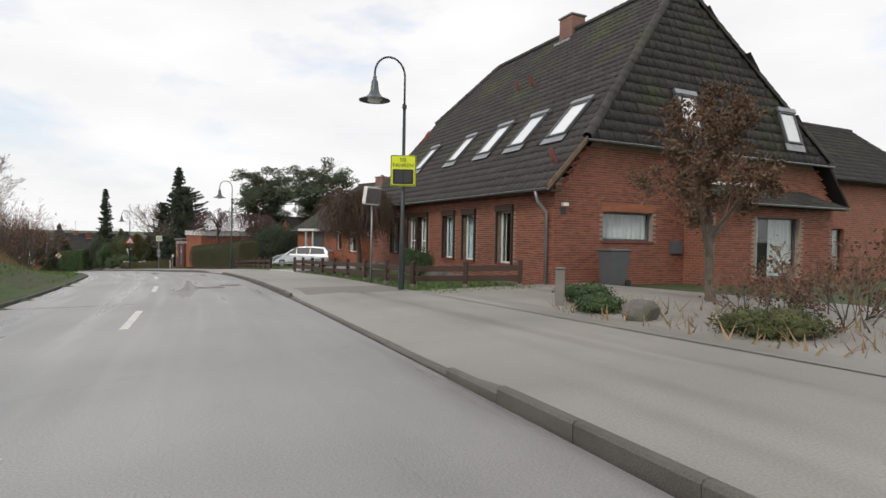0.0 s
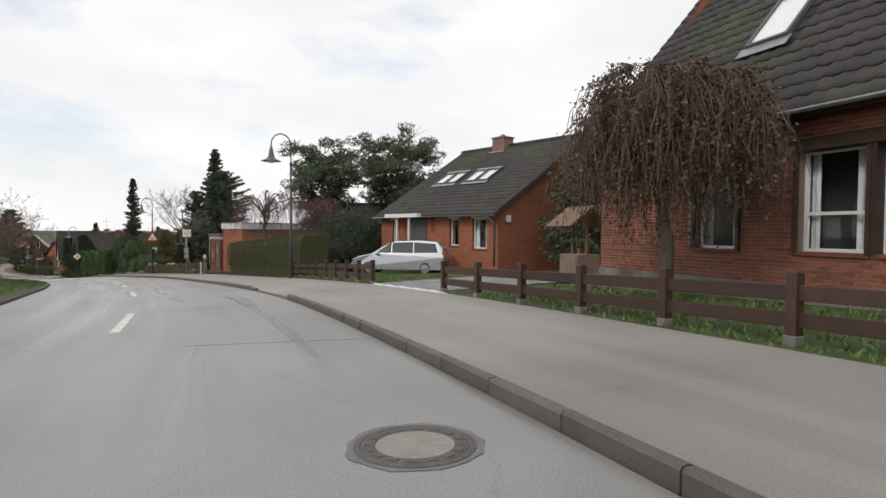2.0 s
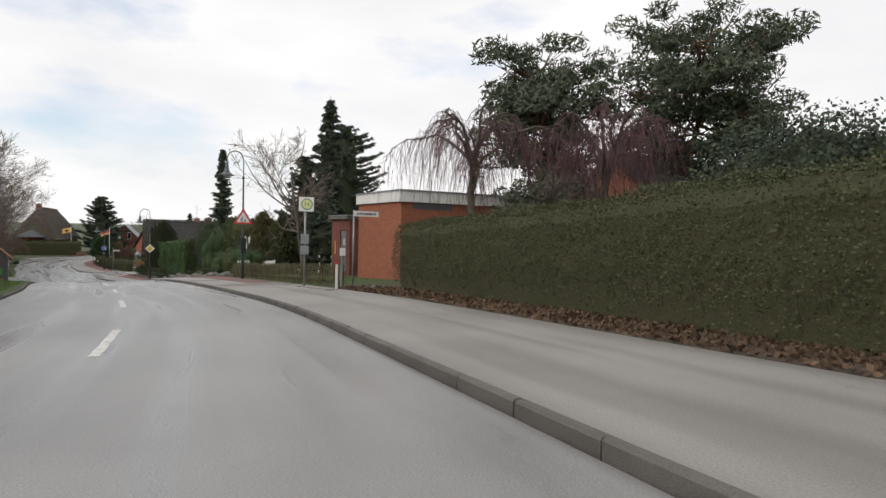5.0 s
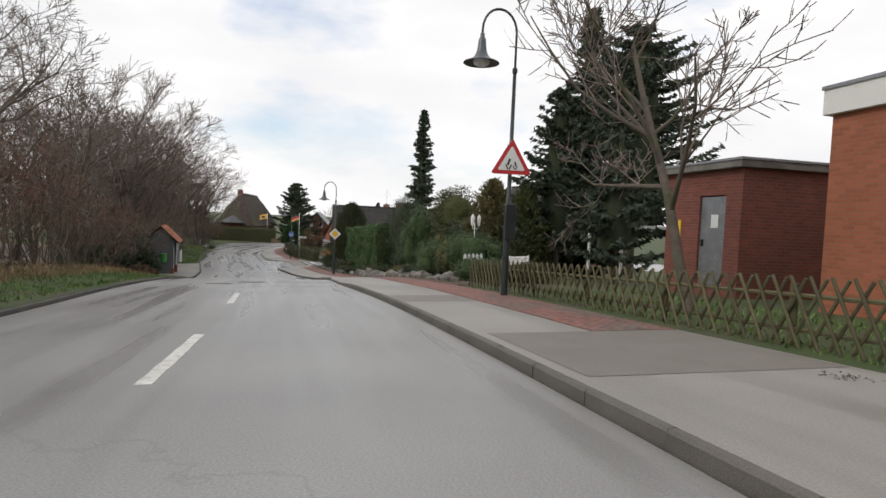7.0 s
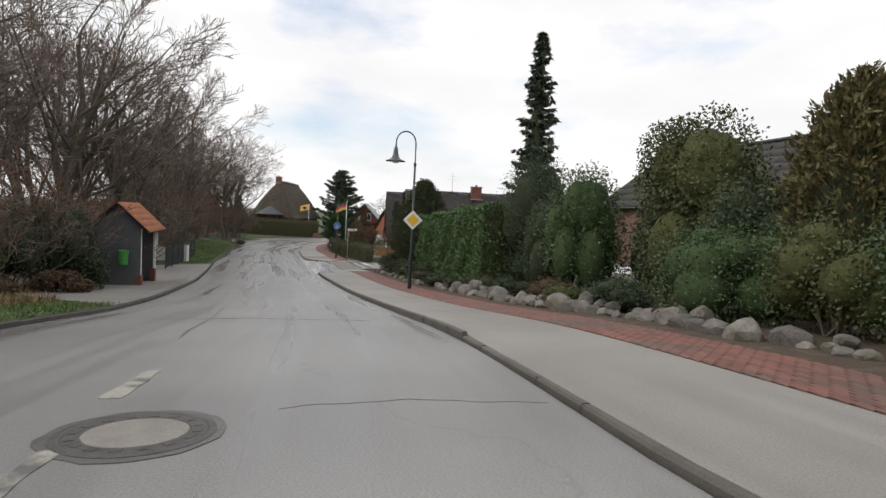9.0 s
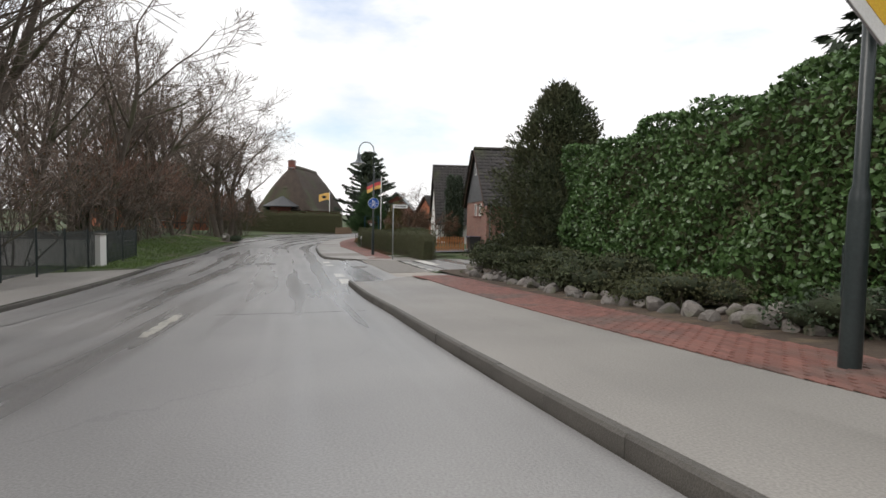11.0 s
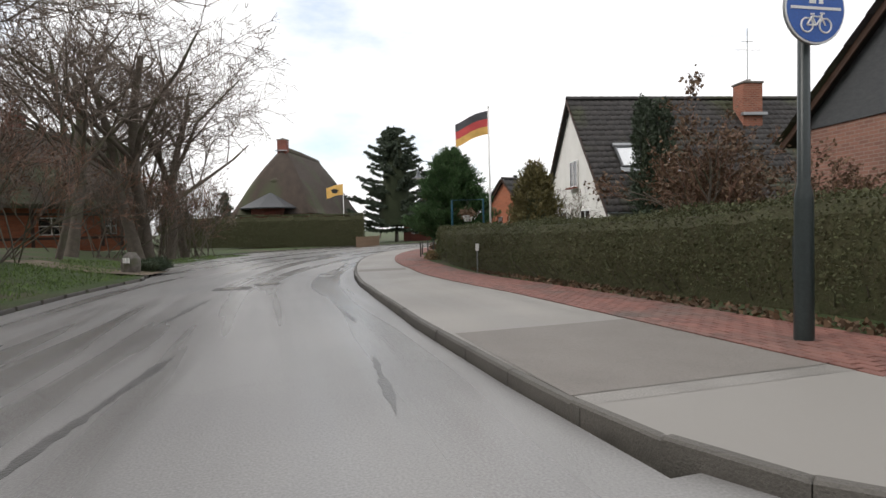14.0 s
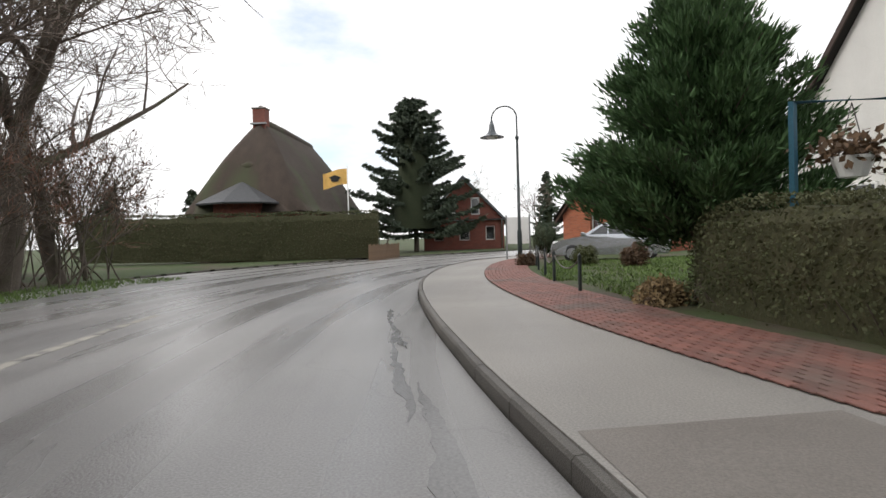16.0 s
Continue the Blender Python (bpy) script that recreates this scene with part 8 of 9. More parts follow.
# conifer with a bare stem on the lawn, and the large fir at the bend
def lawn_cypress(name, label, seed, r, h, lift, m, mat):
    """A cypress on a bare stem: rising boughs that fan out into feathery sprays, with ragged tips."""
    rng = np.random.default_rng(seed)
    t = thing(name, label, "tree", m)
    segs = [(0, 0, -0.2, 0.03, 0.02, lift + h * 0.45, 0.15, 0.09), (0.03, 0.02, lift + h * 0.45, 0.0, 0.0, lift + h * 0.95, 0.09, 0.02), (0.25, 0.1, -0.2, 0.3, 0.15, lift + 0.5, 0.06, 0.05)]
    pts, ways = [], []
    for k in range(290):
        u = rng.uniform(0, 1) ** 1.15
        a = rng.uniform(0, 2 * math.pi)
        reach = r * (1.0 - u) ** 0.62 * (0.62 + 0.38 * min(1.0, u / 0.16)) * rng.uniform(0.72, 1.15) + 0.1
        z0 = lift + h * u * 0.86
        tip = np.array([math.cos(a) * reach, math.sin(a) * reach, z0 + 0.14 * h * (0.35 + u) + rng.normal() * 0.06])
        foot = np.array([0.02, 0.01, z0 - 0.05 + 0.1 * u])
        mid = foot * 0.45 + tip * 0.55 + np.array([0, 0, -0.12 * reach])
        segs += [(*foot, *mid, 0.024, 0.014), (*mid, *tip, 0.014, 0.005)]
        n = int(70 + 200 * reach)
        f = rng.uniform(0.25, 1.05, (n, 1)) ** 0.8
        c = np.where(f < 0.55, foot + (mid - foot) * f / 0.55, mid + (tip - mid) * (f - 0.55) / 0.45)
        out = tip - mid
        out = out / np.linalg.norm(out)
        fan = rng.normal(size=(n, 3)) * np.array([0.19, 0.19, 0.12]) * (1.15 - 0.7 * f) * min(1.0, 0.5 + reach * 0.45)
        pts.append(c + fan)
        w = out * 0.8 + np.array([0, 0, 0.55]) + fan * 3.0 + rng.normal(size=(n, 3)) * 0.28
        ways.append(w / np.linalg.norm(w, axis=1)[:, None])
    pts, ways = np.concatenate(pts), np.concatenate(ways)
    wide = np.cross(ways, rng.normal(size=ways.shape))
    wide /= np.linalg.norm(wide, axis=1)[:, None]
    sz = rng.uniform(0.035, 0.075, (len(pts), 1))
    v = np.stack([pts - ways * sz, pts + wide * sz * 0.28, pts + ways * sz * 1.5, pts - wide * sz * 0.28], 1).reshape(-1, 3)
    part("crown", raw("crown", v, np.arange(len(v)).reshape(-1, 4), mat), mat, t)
    # dark solid middle, its colour giving the shade between boughs
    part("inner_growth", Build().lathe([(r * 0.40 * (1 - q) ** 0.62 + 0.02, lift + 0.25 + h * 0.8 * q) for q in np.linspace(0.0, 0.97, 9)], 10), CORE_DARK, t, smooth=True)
    part("trunk", segs_mesh("trunk", segs, BARK, 6), BARK, t)
    return t


lawn_cypress("lawn_conifer", "broad bright green cypress with bare stem beside the lawn", 96, 1.9, 3.5, 1.3, on_ground(-106.75, 112.75), NEEDLE_BRIGHT)
spruce("large_fir", "large dark fir with ragged outline at the bend", 97, 12.8, 6.2, on_ground(-138.25, 135.6), NEEDLE, droop=0.12, gap=0.5, taper=0.62, bare=0.12, needles=13, spray=1.7)
for k, (x, y, r, h, mt, lab) in enumerate(((-113.3, 120.3, 0.5, 0.95, LEAF_YELLOW, "small clipped yellow-green bush on the lawn"), (-111.2, 119.6, 0.45, 0.8, LEAF_BROWN, "small round russet bush on the lawn"), (-115.1, 119.6, 0.4, 0.8, LEAF_BROWN, "small dark red bush by the lamp"), (-118.2, 125.0, 0.85, 2.0, LEAF_DARK, "round dark bush beside the brick house"), (-107.0, 111.9, 0.45, 0.8, STRAW, "withered brown grass clump at the hedge's end"))):
    shrub("lawn_bush", lab, 100 + k, r, r, h, on_ground(x, y), mt, 0.05, 1800, group="lawn bushes")
bare_tree("brown_garden_bush", "tall bush with brown dead leaves behind the long hedge", 112, 3.6, 0.05, on_ground(-93.6, 107.6), TWIG_RED, last=3, stems=9, spread=0.5, fork=(4, 6), angle=0.6, trunk_len=0.7, shrink=0.58, leaves=8000, leaf_mat=LEAF_BROWN, leaf_size=0.055, fine_from=2)
shrub("stone_bush", "low dark bush behind the boulder", 110, 1.1, 0.8, 0.9, on_ground(-112.55, 102.7), LEAF_DARK, 0.05, 3000)

# ---- the wood along the other side: a few grown trees and thickets, then repeats ----
proto_t = [bare_tree("wood_tree", "bare winter tree in the roadside wood", 200 + k, 11.5 + k, 0.16, Matrix.Translation((0, 0, -60)), TWIG, last=4, fork=(4, 6), angle=0.62, trunk_len=0.7, shrink=0.62, spread=0.06, group="roadside wood", twig_min=0.012) for k in range(4)]
proto_s = [bare_tree("thicket", "dense russet thicket of bare stems", 220 + k, 4.8, 0.028, Matrix.Translation((0, 0, -60)), TWIG_RED if k % 3 else TWIG, last=3, stems=6, spread=0.38, fork=(3, 5), angle=0.55, trunk_len=0.8, shrink=0.55, group="roadside thicket", twig_min=0.008, fine_from=2, leaves=330, leaf_mat=LEAF_BROWN, leaf_size=0.055) for k in range(4)]
rnd = random.Random(77)
tree_at, bush_at = [], []
for s in np.arange(52, 96, 3.4):
    tree_at.append((s + rnd.uniform(-1.4, 1.4), -rnd.uniform(10.0, 12.6), rnd.uniform(0.62, 0.82) if s < 84 else rnd.uniform(0.7, 0.9)))
for s in np.r_[np.arange(96, 124, 2.6), np.arange(124, 149, 2.6)]:
    tree_at.append((s + rnd.uniform(-0.9, 0.9), -rnd.uniform(9.8, 12.2), rnd.uniform(0.85, 1.1) + (0.28 if 111 < s < 124 else 0.0)))
    tree_at.append((s + rnd.uniform(-0.9, 0.9), -rnd.uniform(12.5, 18 if s < 136 else 13.6), rnd.uniform(0.9, 1.15) + (0.25 if 111 < s < 124 else 0.0)))
for s, d, k in ((151.4, -10.4, 0.9), (158.6, -12.0, 0.75), (46.5, -14.5, 0.6), (43.0, -16.0, 0.5), (49.5, -13.0, 0.6), (39.0, -19.0, 0.5)):
    tree_at.append((s, d, k))
for s in np.arange(46, 104, 2.5):
    bush_at.append((s + rnd.uniform(-0.5, 0.5), -rnd.uniform(7.6, 9.2), rnd.uniform(0.7, 1.05)))
    bush_at.append((s + rnd.uniform(-0.5, 0.5), -rnd.uniform(10.4, 12.4), rnd.uniform(1.0, 1.4)))
for s in np.arange(113, 150, 1.15):
    bush_at.append((s + rnd.uniform(-0.6, 0.6), -rnd.uniform(9.0, 11.2) - (3.2 if int(s * 10) % 2 else 0) - max(0.0, s - 147) * 0.7, rnd.uniform(0.85, 1.3)))
for s in np.arange(134, 150, 1.1):
    bush_at.append((s + rnd.uniform(-0.4, 0.4), -rnd.uniform(9.2, 10.6) - max(0.0, s - 147) * 0.5, rnd.uniform(1.0, 1.4)))
for s in np.arange(136, 149, 3.0):
    tree_at.append((s + rnd.uniform(-0.9, 0.9), -rnd.uniform(9.6, 11.0), rnd.uniform(1.1, 1.25)))
for s in np.arange(22, 46, 2.4):
    bush_at.append((s + rnd.uniform(-0.5, 0.5), -rnd.uniform(10, 14), rnd.uniform(0.5, 0.75)))
for s in np.arange(48, 64, 2.0):
    bush_at.append((s, -rnd.uniform(6.9, 7.8), rnd.uniform(0.75, 1.0)))


ash = [bare_tree("spreading_ash", "tall bare tree with wide spreading crown at the roadside", 230 + k, 16.5 - k * 0.4, 0.27, on_ground(x, y), TWIG, last=5, fork=(4, 5), angle=0.9, trunk_len=0.6, shrink=0.68, spread=0.05, group="spreading roadside trees", twig_min=0.012, bend=0.16) for k, (x, y) in enumerate(((-120.35, 104.5), (-122.35, 106.5)))]
for k, (x, y, sc) in enumerate(((-121.45, 105.2, 1.1), (-124.65, 108.2, 0.85), (-119.65, 101.4, 0.95))):
    o = copy_thing(ash[k % 2], on_ground(x, y, 70 + k * 85))
    o.scale = (sc * 1.2, sc * 1.2, sc)
for o in ash:
    o.scale = (1.15, 1.15, 1.0)


def strew(protos, rows):
    for k, (s, d, sc) in enumerate(rows):
        src = protos[k % len(protos)]
        q = place(s, d)
        o = copy_thing(src, pose(q.x, q.y, q.z - 0.05, rnd.gauss(0, 2), rnd.gauss(0, 2), rnd.uniform(0, 360)))
        o.scale = (sc, sc, sc * rnd.uniform(0.92, 1.1))


strew(proto_t, tree_at)
strew(proto_s, bush_at)
# trees far behind houses and at the road's end
far_rows = []
for x, y, sc in ((-150, 160, 0.8), (-138, 166, 0.75), (-128, 160, 0.7), (-122, 168, 0.75), (-131, 152, 0.6), (-143, 158, 0.65), (-135, 175, 0.8), (-147, 150, 0.6), (-160, 150, 0.8), (-168, 138, 0.8), (-158.95, 106.5, 0.8), (-165, 118, 0.7), (-172, 100, 0.9), (-150, 96, 0.9), (-145, 92, 0.8), (-108, 150, 0.7), (-98, 146, 0.7), (-118, 152, 0.65), (-70, 118, 0.7), (-140, 84, 1)):
    src = proto_t[int(abs(x + y)) % 4]
    o = copy_thing(src, on_ground(x, y, rnd.uniform(0, 360)))
    o.scale = (sc,) * 3
for k, (x, y, sc) in enumerate(((-125.45, 109.1, 0.55), (-123.95, 106.5, 0.6), (-150.95, 108.5, 0.6), (-153.95, 113.5, 0.55), (-156.95, 101.5, 0.7), (-148.95, 103.5, 0.65), (-160, 112, 0.6), (-146.95, 132.5, 0.5), (-150.95, 126.5, 0.5))):
    o = copy_thing(proto_t[k % 4], on_ground(x, y, k * 67))
    o.scale = (sc,) * 3
for k, (x, y, sc) in enumerate(((-124.95, 109.7, 1.2), (-122.55, 104.7, 1.2), (-123.75, 107.3, 1.1), (-124.55, 106.3, 1.2), (-121.15, 106.1, 0.8), (-125.95, 107.5, 1.2), (-125.55, 108.7, 0.9), (-120.85, 102.9, 1.1), (-123.35, 107.9, 1.2), (-122.15, 106.1, 1.1), (-146.45, 112.0, 1.0), (-148.45, 110.5, 1.0), (-121.35, 103.9, 1.1), (-122.45, 101.5, 1.2))):
    o = copy_thing(proto_s[k % 4], on_ground(x, y, k * 67))
    o.scale = (sc,) * 3
for p_ in (*proto_t, *proto_s):
    for c_ in p_.children_recursive:
        bpy.data.objects.remove(c_)
    bpy.data.objects.remove(p_)
for k, (x, y, h, r) in enumerate(((-154.45, 117.5, 6.0, 1.8), (-165, 128, 7, 2), (-120, 163, 9, 2.5), (-150, 171, 10, 2.6), (-96, 137, 8, 2.4))):
    spruce("far_conifer", "dark conifer far behind the houses", 240 + k, h, r, on_ground(x, y), NEEDLE, gap=0.45, needles=5, spray=2.0, taper=0.7, group="far conifers")
# dark evergreen undergrowth by the shelter, and bramble
for k, (s, d, rx, h, mt) in enumerate(((105.3, -8.5, 1.0, 2.2, LEAF_DARK), (104.2, -8.2, 0.9, 1.7, LEAF_DARK), (104.5, -9.6, 1.8, 3.2, LEAF_DARK), (107.0, -9.9, 1.7, 3.0, LEAF_DARK), (100.5, -9.8, 1.4, 2.0, LEAF_HEDGE), (109.3, -9.6, 1.4, 2.6, LEAF_DARK), (116.5, -10.0, 1.3, 2.8, LEAF_HEDGE), (102.9, -7.9, 1.0, 2.9, LEAF_DARK), (102.6, -7.2, 0.7, 1.9, LEAF_DARK), (103.9, -8.6, 1.1, 3.4, LEAF_DARK), (101.0, -7.6, 0.9, 0.8, LEAF_BROWN), (103.6, -8.9, 1.5, 2.7, LEAF_DARK), (101.6, -9.4, 1.6, 2.4, LEAF_DARK), (135.5, -11.0, 1.5, 4.5, NEEDLE), (103.0, -8.4, 0.9, 0.9, LEAF_BROWN), (105.2, -8.3, 0.9, 0.9, LEAF_BROWN), (98.0, -8.6, 0.9, 0.8, LEAF_BROWN), (93.0, -8.2, 0.8, 0.7, LEAF_BROWN))):
    shrub("roadside_bush", "evergreen bush under the roadside trees" if mt is not LEAF_BROWN else "low heap of dead bracken and leaves", 260 + k, rx, rx, h, at_sd(s, d), mt, 0.08, 2600 if h > 1 else 1500, group="roadside bushes")

litter_rng = np.random.default_rng(8)
for nm, lab, s0, s1, d0, d1, cnt in (("leaf_litter", "dead leaves and twigs under the tall hedge", 45.5, 62.0, 5.3, 6.6, 5200), ("hedge_litter", "dead leaves under the long hedge", 132.5, 150.5, 5.2, 5.7, 2200), ("bank_litter", "dead leaves and dry stalks along the wood", 50.0, 96.0, -8.6, -6.9, 5200)):
    ls_, ld_ = litter_rng.uniform(s0, s1, cnt), litter_rng.uniform(d0, d1, cnt)
    pos = np.array([tuple(place(a, b)) for a, b in zip(ls_, ld_)]) + np.stack([0 * ls_, 0 * ls_, litter_rng.uniform(0.03, 0.09, cnt)], -1)
    tagged(new(nm, leaf_mesh(nm, pos, 0.06, LEAF_BROWN, litter_rng)), lab, "leaf litter", kind="stuff")

# ---- fences ----
def rail_fence(name, label, pts, height=0.72, gap=1.9):
    """Dark posts with two broad boards."""
    t = thing(name, label, "fence")
    post = Build().box(-0.06, -0.06, -0.25, 0.06, 0.06, height + 0.06, bevel=0.015).mesh("post", WOOD_DK)
    foot_m = Build().box(-0.07, -0.07, -0.05, 0.07, 0.07, 0.12, bevel=0.01).mesh("post_foot", KERB)
    spots = []
    for a, b in zip(pts, pts[1:]):
        n = max(1, round((b - a).length / gap))
        spots += [a + (b - a) * (k / n) for k in range(n)]
    spots.append(pts[-1])
    for k, p in enumerate(spots):
        q = spots[min(k + 1, len(spots) - 1)] - spots[max(k - 1, 0)]
        rz = math.degrees(math.atan2(q.y, q.x))
        po = part("post", post, WOOD_DK, t, m=pose(p.x, p.y, p.z, 0, 0, rz))
        part("post_foot", foot_m, KERB, po)
    for a, b in zip(spots, spots[1:]):
        d = b - a
        L = math.hypot(d.x, d.y)
        for z0, z1 in ((0.20, 0.36), (0.48, 0.64)):
            bd = Build().box(0.05, -0.02, z0, L - 0.05, 0.02, z1, bevel=0.006)
            part("board", bd, WOOD_DK, t, m=pose(a.x, a.y, a.z, 0, -math.degrees(math.atan2(d.z, L)), math.degrees(math.atan2(d.y, d.x))))
    return t


gz_ = lambda x, y: float(ground_z(x, y)[0])
rail_fence("garden_fence", "dark brown post and board garden fence before the brick house", [Vector((7.5, 30.9, gz_(7.5, 30.9))), place(15.6, 5.75), place(22, 5.6), place(30.3, 5.45)])
rail_fence("garden_fence", "dark brown post and board fence before the lawn", [place(34.7, 5.4), place(40, 5.7), place(46.2, 6.2)], 0.72, 1.5)


def lattice_fence(name, label, s0, s1, d0, d1, height=0.85):
    """A rustic fence of crossed half-round slats."""
    t = thing(name, label, "fence")
    n = int((s1 - s0) / 0.26)
    sl_a = Build().tube([(-0.22, 0, 0.03), (0.22, 0, height)], 0.022, 5).mesh("slat", WOOD_GREEN)
    sl_b = Build().tube([(0.22, 0, 0.03), (-0.22, 0, height)], 0.022, 5).mesh("slat", WOOD_GREEN)
    post = Build().tube([(0, 0, -0.2), (0, 0, height * 0.9)], 0.05, 7).mesh("post", WOOD_GREEN)
    for k in range(n):
        s = s0 + (k + 0.5) * (s1 - s0) / n
        d = d0 + (d1 - d0) * k / n
        q = place(s, d)
        part("slat", sl_a, WOOD_GREEN, t, m=pose(q.x, q.y, q.z, 0, 0, turn_at(s)))
        q = place(s, d + 0.045)
        part("slat", sl_b, WOOD_GREEN, t, m=pose(q.x, q.y, q.z, 0, 0, turn_at(s)))
        if k % 9 == 0:
            q = place(s, d + 0.11)
            part("post", post, WOOD_GREEN, t, m=pose(q.x, q.y, q.z))
    for z in (0.22, height - 0.22):
        part("rail", Build().tube([place(s, d0 + (d1 - d0) * (s - s0) / (s1 - s0) + 0.08, z) for s in np.linspace(s0, s1, 14)], 0.028, 6), WOOD_GREEN, t)
    return t


lattice_fence("lattice_fence", "mossy rustic fence of crossed wooden slats", 62.8, 79.0, 5.75, 5.6)
# white picket and lattice by the garden
t = thing("white_picket", "short white picket fence beside the lattice fence", "fence")
for k in range(5):
    q = place(84.0, 7.0 + k * 0.17)
    part("picket", Build().plate([(-0.06, 0), (0.06, 0), (0.06, 1.02), (0, 1.1), (-0.06, 1.02)], -0.012, 0.012), WHITE, t, m=pose(q.x, q.y, q.z, 0, 0, turn_at(84.0) - 90))
part("rail", Build().box(-0.1, 0.012, 0.3, 0.8, 0.035, 0.38).box(-0.1, 0.012, 0.75, 0.8, 0.035, 0.83), WHITE, t, m=pose(*place(84.0, 7.0), 0, 0, turn_at(84.0) - 90))
t = thing("white_lattice", "low white trellis along the garden", "fence")
for s_ in (82.3, 84.2, 86.1):
    q = place(s_, 9.0)
    part("post", Build().box(-0.035, -0.035, -0.2, 0.035, 0.035, 1.0), WHITE, t, m=pose(q.x, q.y, q.z))
for k in range(26):
    for sg in (-1, 1):
        q = place(86.0 - k * 0.14, 9.0)
        part("slat", Build().box(-0.02, -0.01, 0.0, 0.02, 0.01, 0.36).moved(pose(0, 0.02 * sg, 0, 0, 38 * sg, 0)), WHITE, t, m=pose(q.x, q.y, q.z + 0.62, 0, 0, turn_at(84)))
part("rail", Build().tube([place(s, 9.0, 0.94) for s in np.linspace(82.3, 86.2, 6)], 0.03, 4), WHITE, t)
part("rail", Build().tube([place(s, 9.0, 0.62) for s in np.linspace(82.3, 86.2, 6)], 0.03, 4), WHITE, t)
t = thing("white_pergola", "white wooden pergola in the garden", "pergola", at_sd(82.6, 13.2, turn_at(82.6)))
for x in (0, 2.6):
    for y in (0, -2.2):
        part("post", Build().box(x - 0.05, y - 0.05, -0.2, x + 0.05, y + 0.05, 2.3), WHITE, t)
for k in range(8):
    part("beam", Build().box(-0.3 + k * 0.45, -2.6, 2.3, -0.24 + k * 0.45, 0.4, 2.42), WHITE, t)
part("beam", Build().box(-0.4, -0.05, 2.2, 3.1, 0.05, 2.3), WHITE, t)
part("beam", Build().box(-0.4, -2.25, 2.2, 3.1, -2.15, 2.3), WHITE, t)
# garden lamp with three lanterns
gl = Vector((-47.7, 80.9, gz_(-47.7, 80.9)))
t = thing("garden_lamp", "white garden lamp post with lanterns", "garden lamp", pose(gl.x, gl.y, gl.z) @ Matrix.Diagonal((0.62, 0.62, 0.95, 1.0)))
part("pole", Build().tube([(0, 0, -0.2), (0, 0, 0.1), (0, 0, 2.6)], [0.09, 0.05, 0.035], 10), WHITE, t, smooth=True)
for k in range(3):
    a = radians(120 * k + 40)
    x, y = 0.3 * math.cos(a), 0.3 * math.sin(a)
    part("bracket", Build().tube([(0, 0, 2.35), (x * 0.7, y * 0.7, 2.3), (x, y, 2.45)], 0.018, 6), WHITE, t)
    ln = part("lantern", Build().lathe([(0.05, 2.45), (0.10, 2.5), (0.145, 2.78), (0.15, 2.8)], 6, at=(x, y, 0)), SIGN_W, t)
    part("lantern_cap", Build().lathe([(0.17, 2.79), (0.1, 2.9), (0.02, 2.97), (0.0, 3.02)], 6, at=(x, y, 0)), WHITE, ln)
# orange picket, garden posts with chain
t = thing("orange_picket_fence", "orange-stained picket fence beside the brown house", "fence")
for k in range(12):
    part("picket", Build().plate([(-0.05, 0.05), (0.05, 0.05), (0.05, 0.95), (0, 1.02), (-0.05, 0.95)], -0.012, 0.012), WOOD_ORANGE, t, m=pose(-89.7 - k * 0.10, 107.7 - k * 0.125, gz_(-90, 107), 0, 0, 51))
for z_ in (0.25, 0.7):
    part("rail", Build().box(-0.1, 0.012, z_, 1.9, 0.04, z_ + 0.08), WOOD_ORANGE, t, m=pose(-90.9, 106.2, gz_(-90, 107), 0, 0, 51))
t = thing("chain_fence", "dark posts with slack chain round the lawn", "fence")
cp = [Vector((x, y, gz_(x, y))) for x, y in ((-108.85, 112.8), (-110.4, 114.3), (-111.75, 115.9), (-113.25, 117.7), (-114.55, 119.4))]
for a in cp:
    part("post", Build().tube([(0, 0, -0.2), (0, 0, 0.9), (0, 0, 0.94)], [0.035, 0.032, 0.01], 8), LAMP_GREEN, t, m=pose(a.x, a.y, a.z))
for a, b in zip(cp, cp[1:]):
    part("chain", Build().tube([a + (b - a) * u + Vector((0, 0, 0.85 - 0.9 * u * (1 - u))) for u in np.linspace(0, 1, 9)], 0.013, 5), IRON, t)
t = thing("paling_fence", "weathered wooden paling fence beside the thatched house", "fence")
for k in range(26):
    x, y = -128.55 - k * 0.10, 123.3 + k * 0.17
    part("paling", Build().box(-0.07, -0.012, 0.0, 0.07, 0.012, 1.0 + 0.05 * math.sin(k * 2.1)), WOOD_LT, t, m=pose(x, y, gz_(x, y), 0, 0, 120))
part("rail", Build().box(0, 0.012, 0.3, 5.0, 0.05, 0.38).box(0, 0.012, 0.75, 5.0, 0.05, 0.83), WOOD_LT, t, m=pose(-128.55, 123.3, gz_(-128.95, 123.5), 0, 0, 120.5))
# green wire-mesh fence
t = thing("mesh_fence", "dark green wire-mesh fence under the trees", "fence")
fp = [place(s, -7.3) for s in np.arange(117.6, 132.0, 2.2)]
for a in fp:
    part("post", Build().box(-0.03, -0.03, -0.2, 0.03, 0.03, 1.5), LAMP_GREEN, t, m=pose(a.x, a.y, a.z))
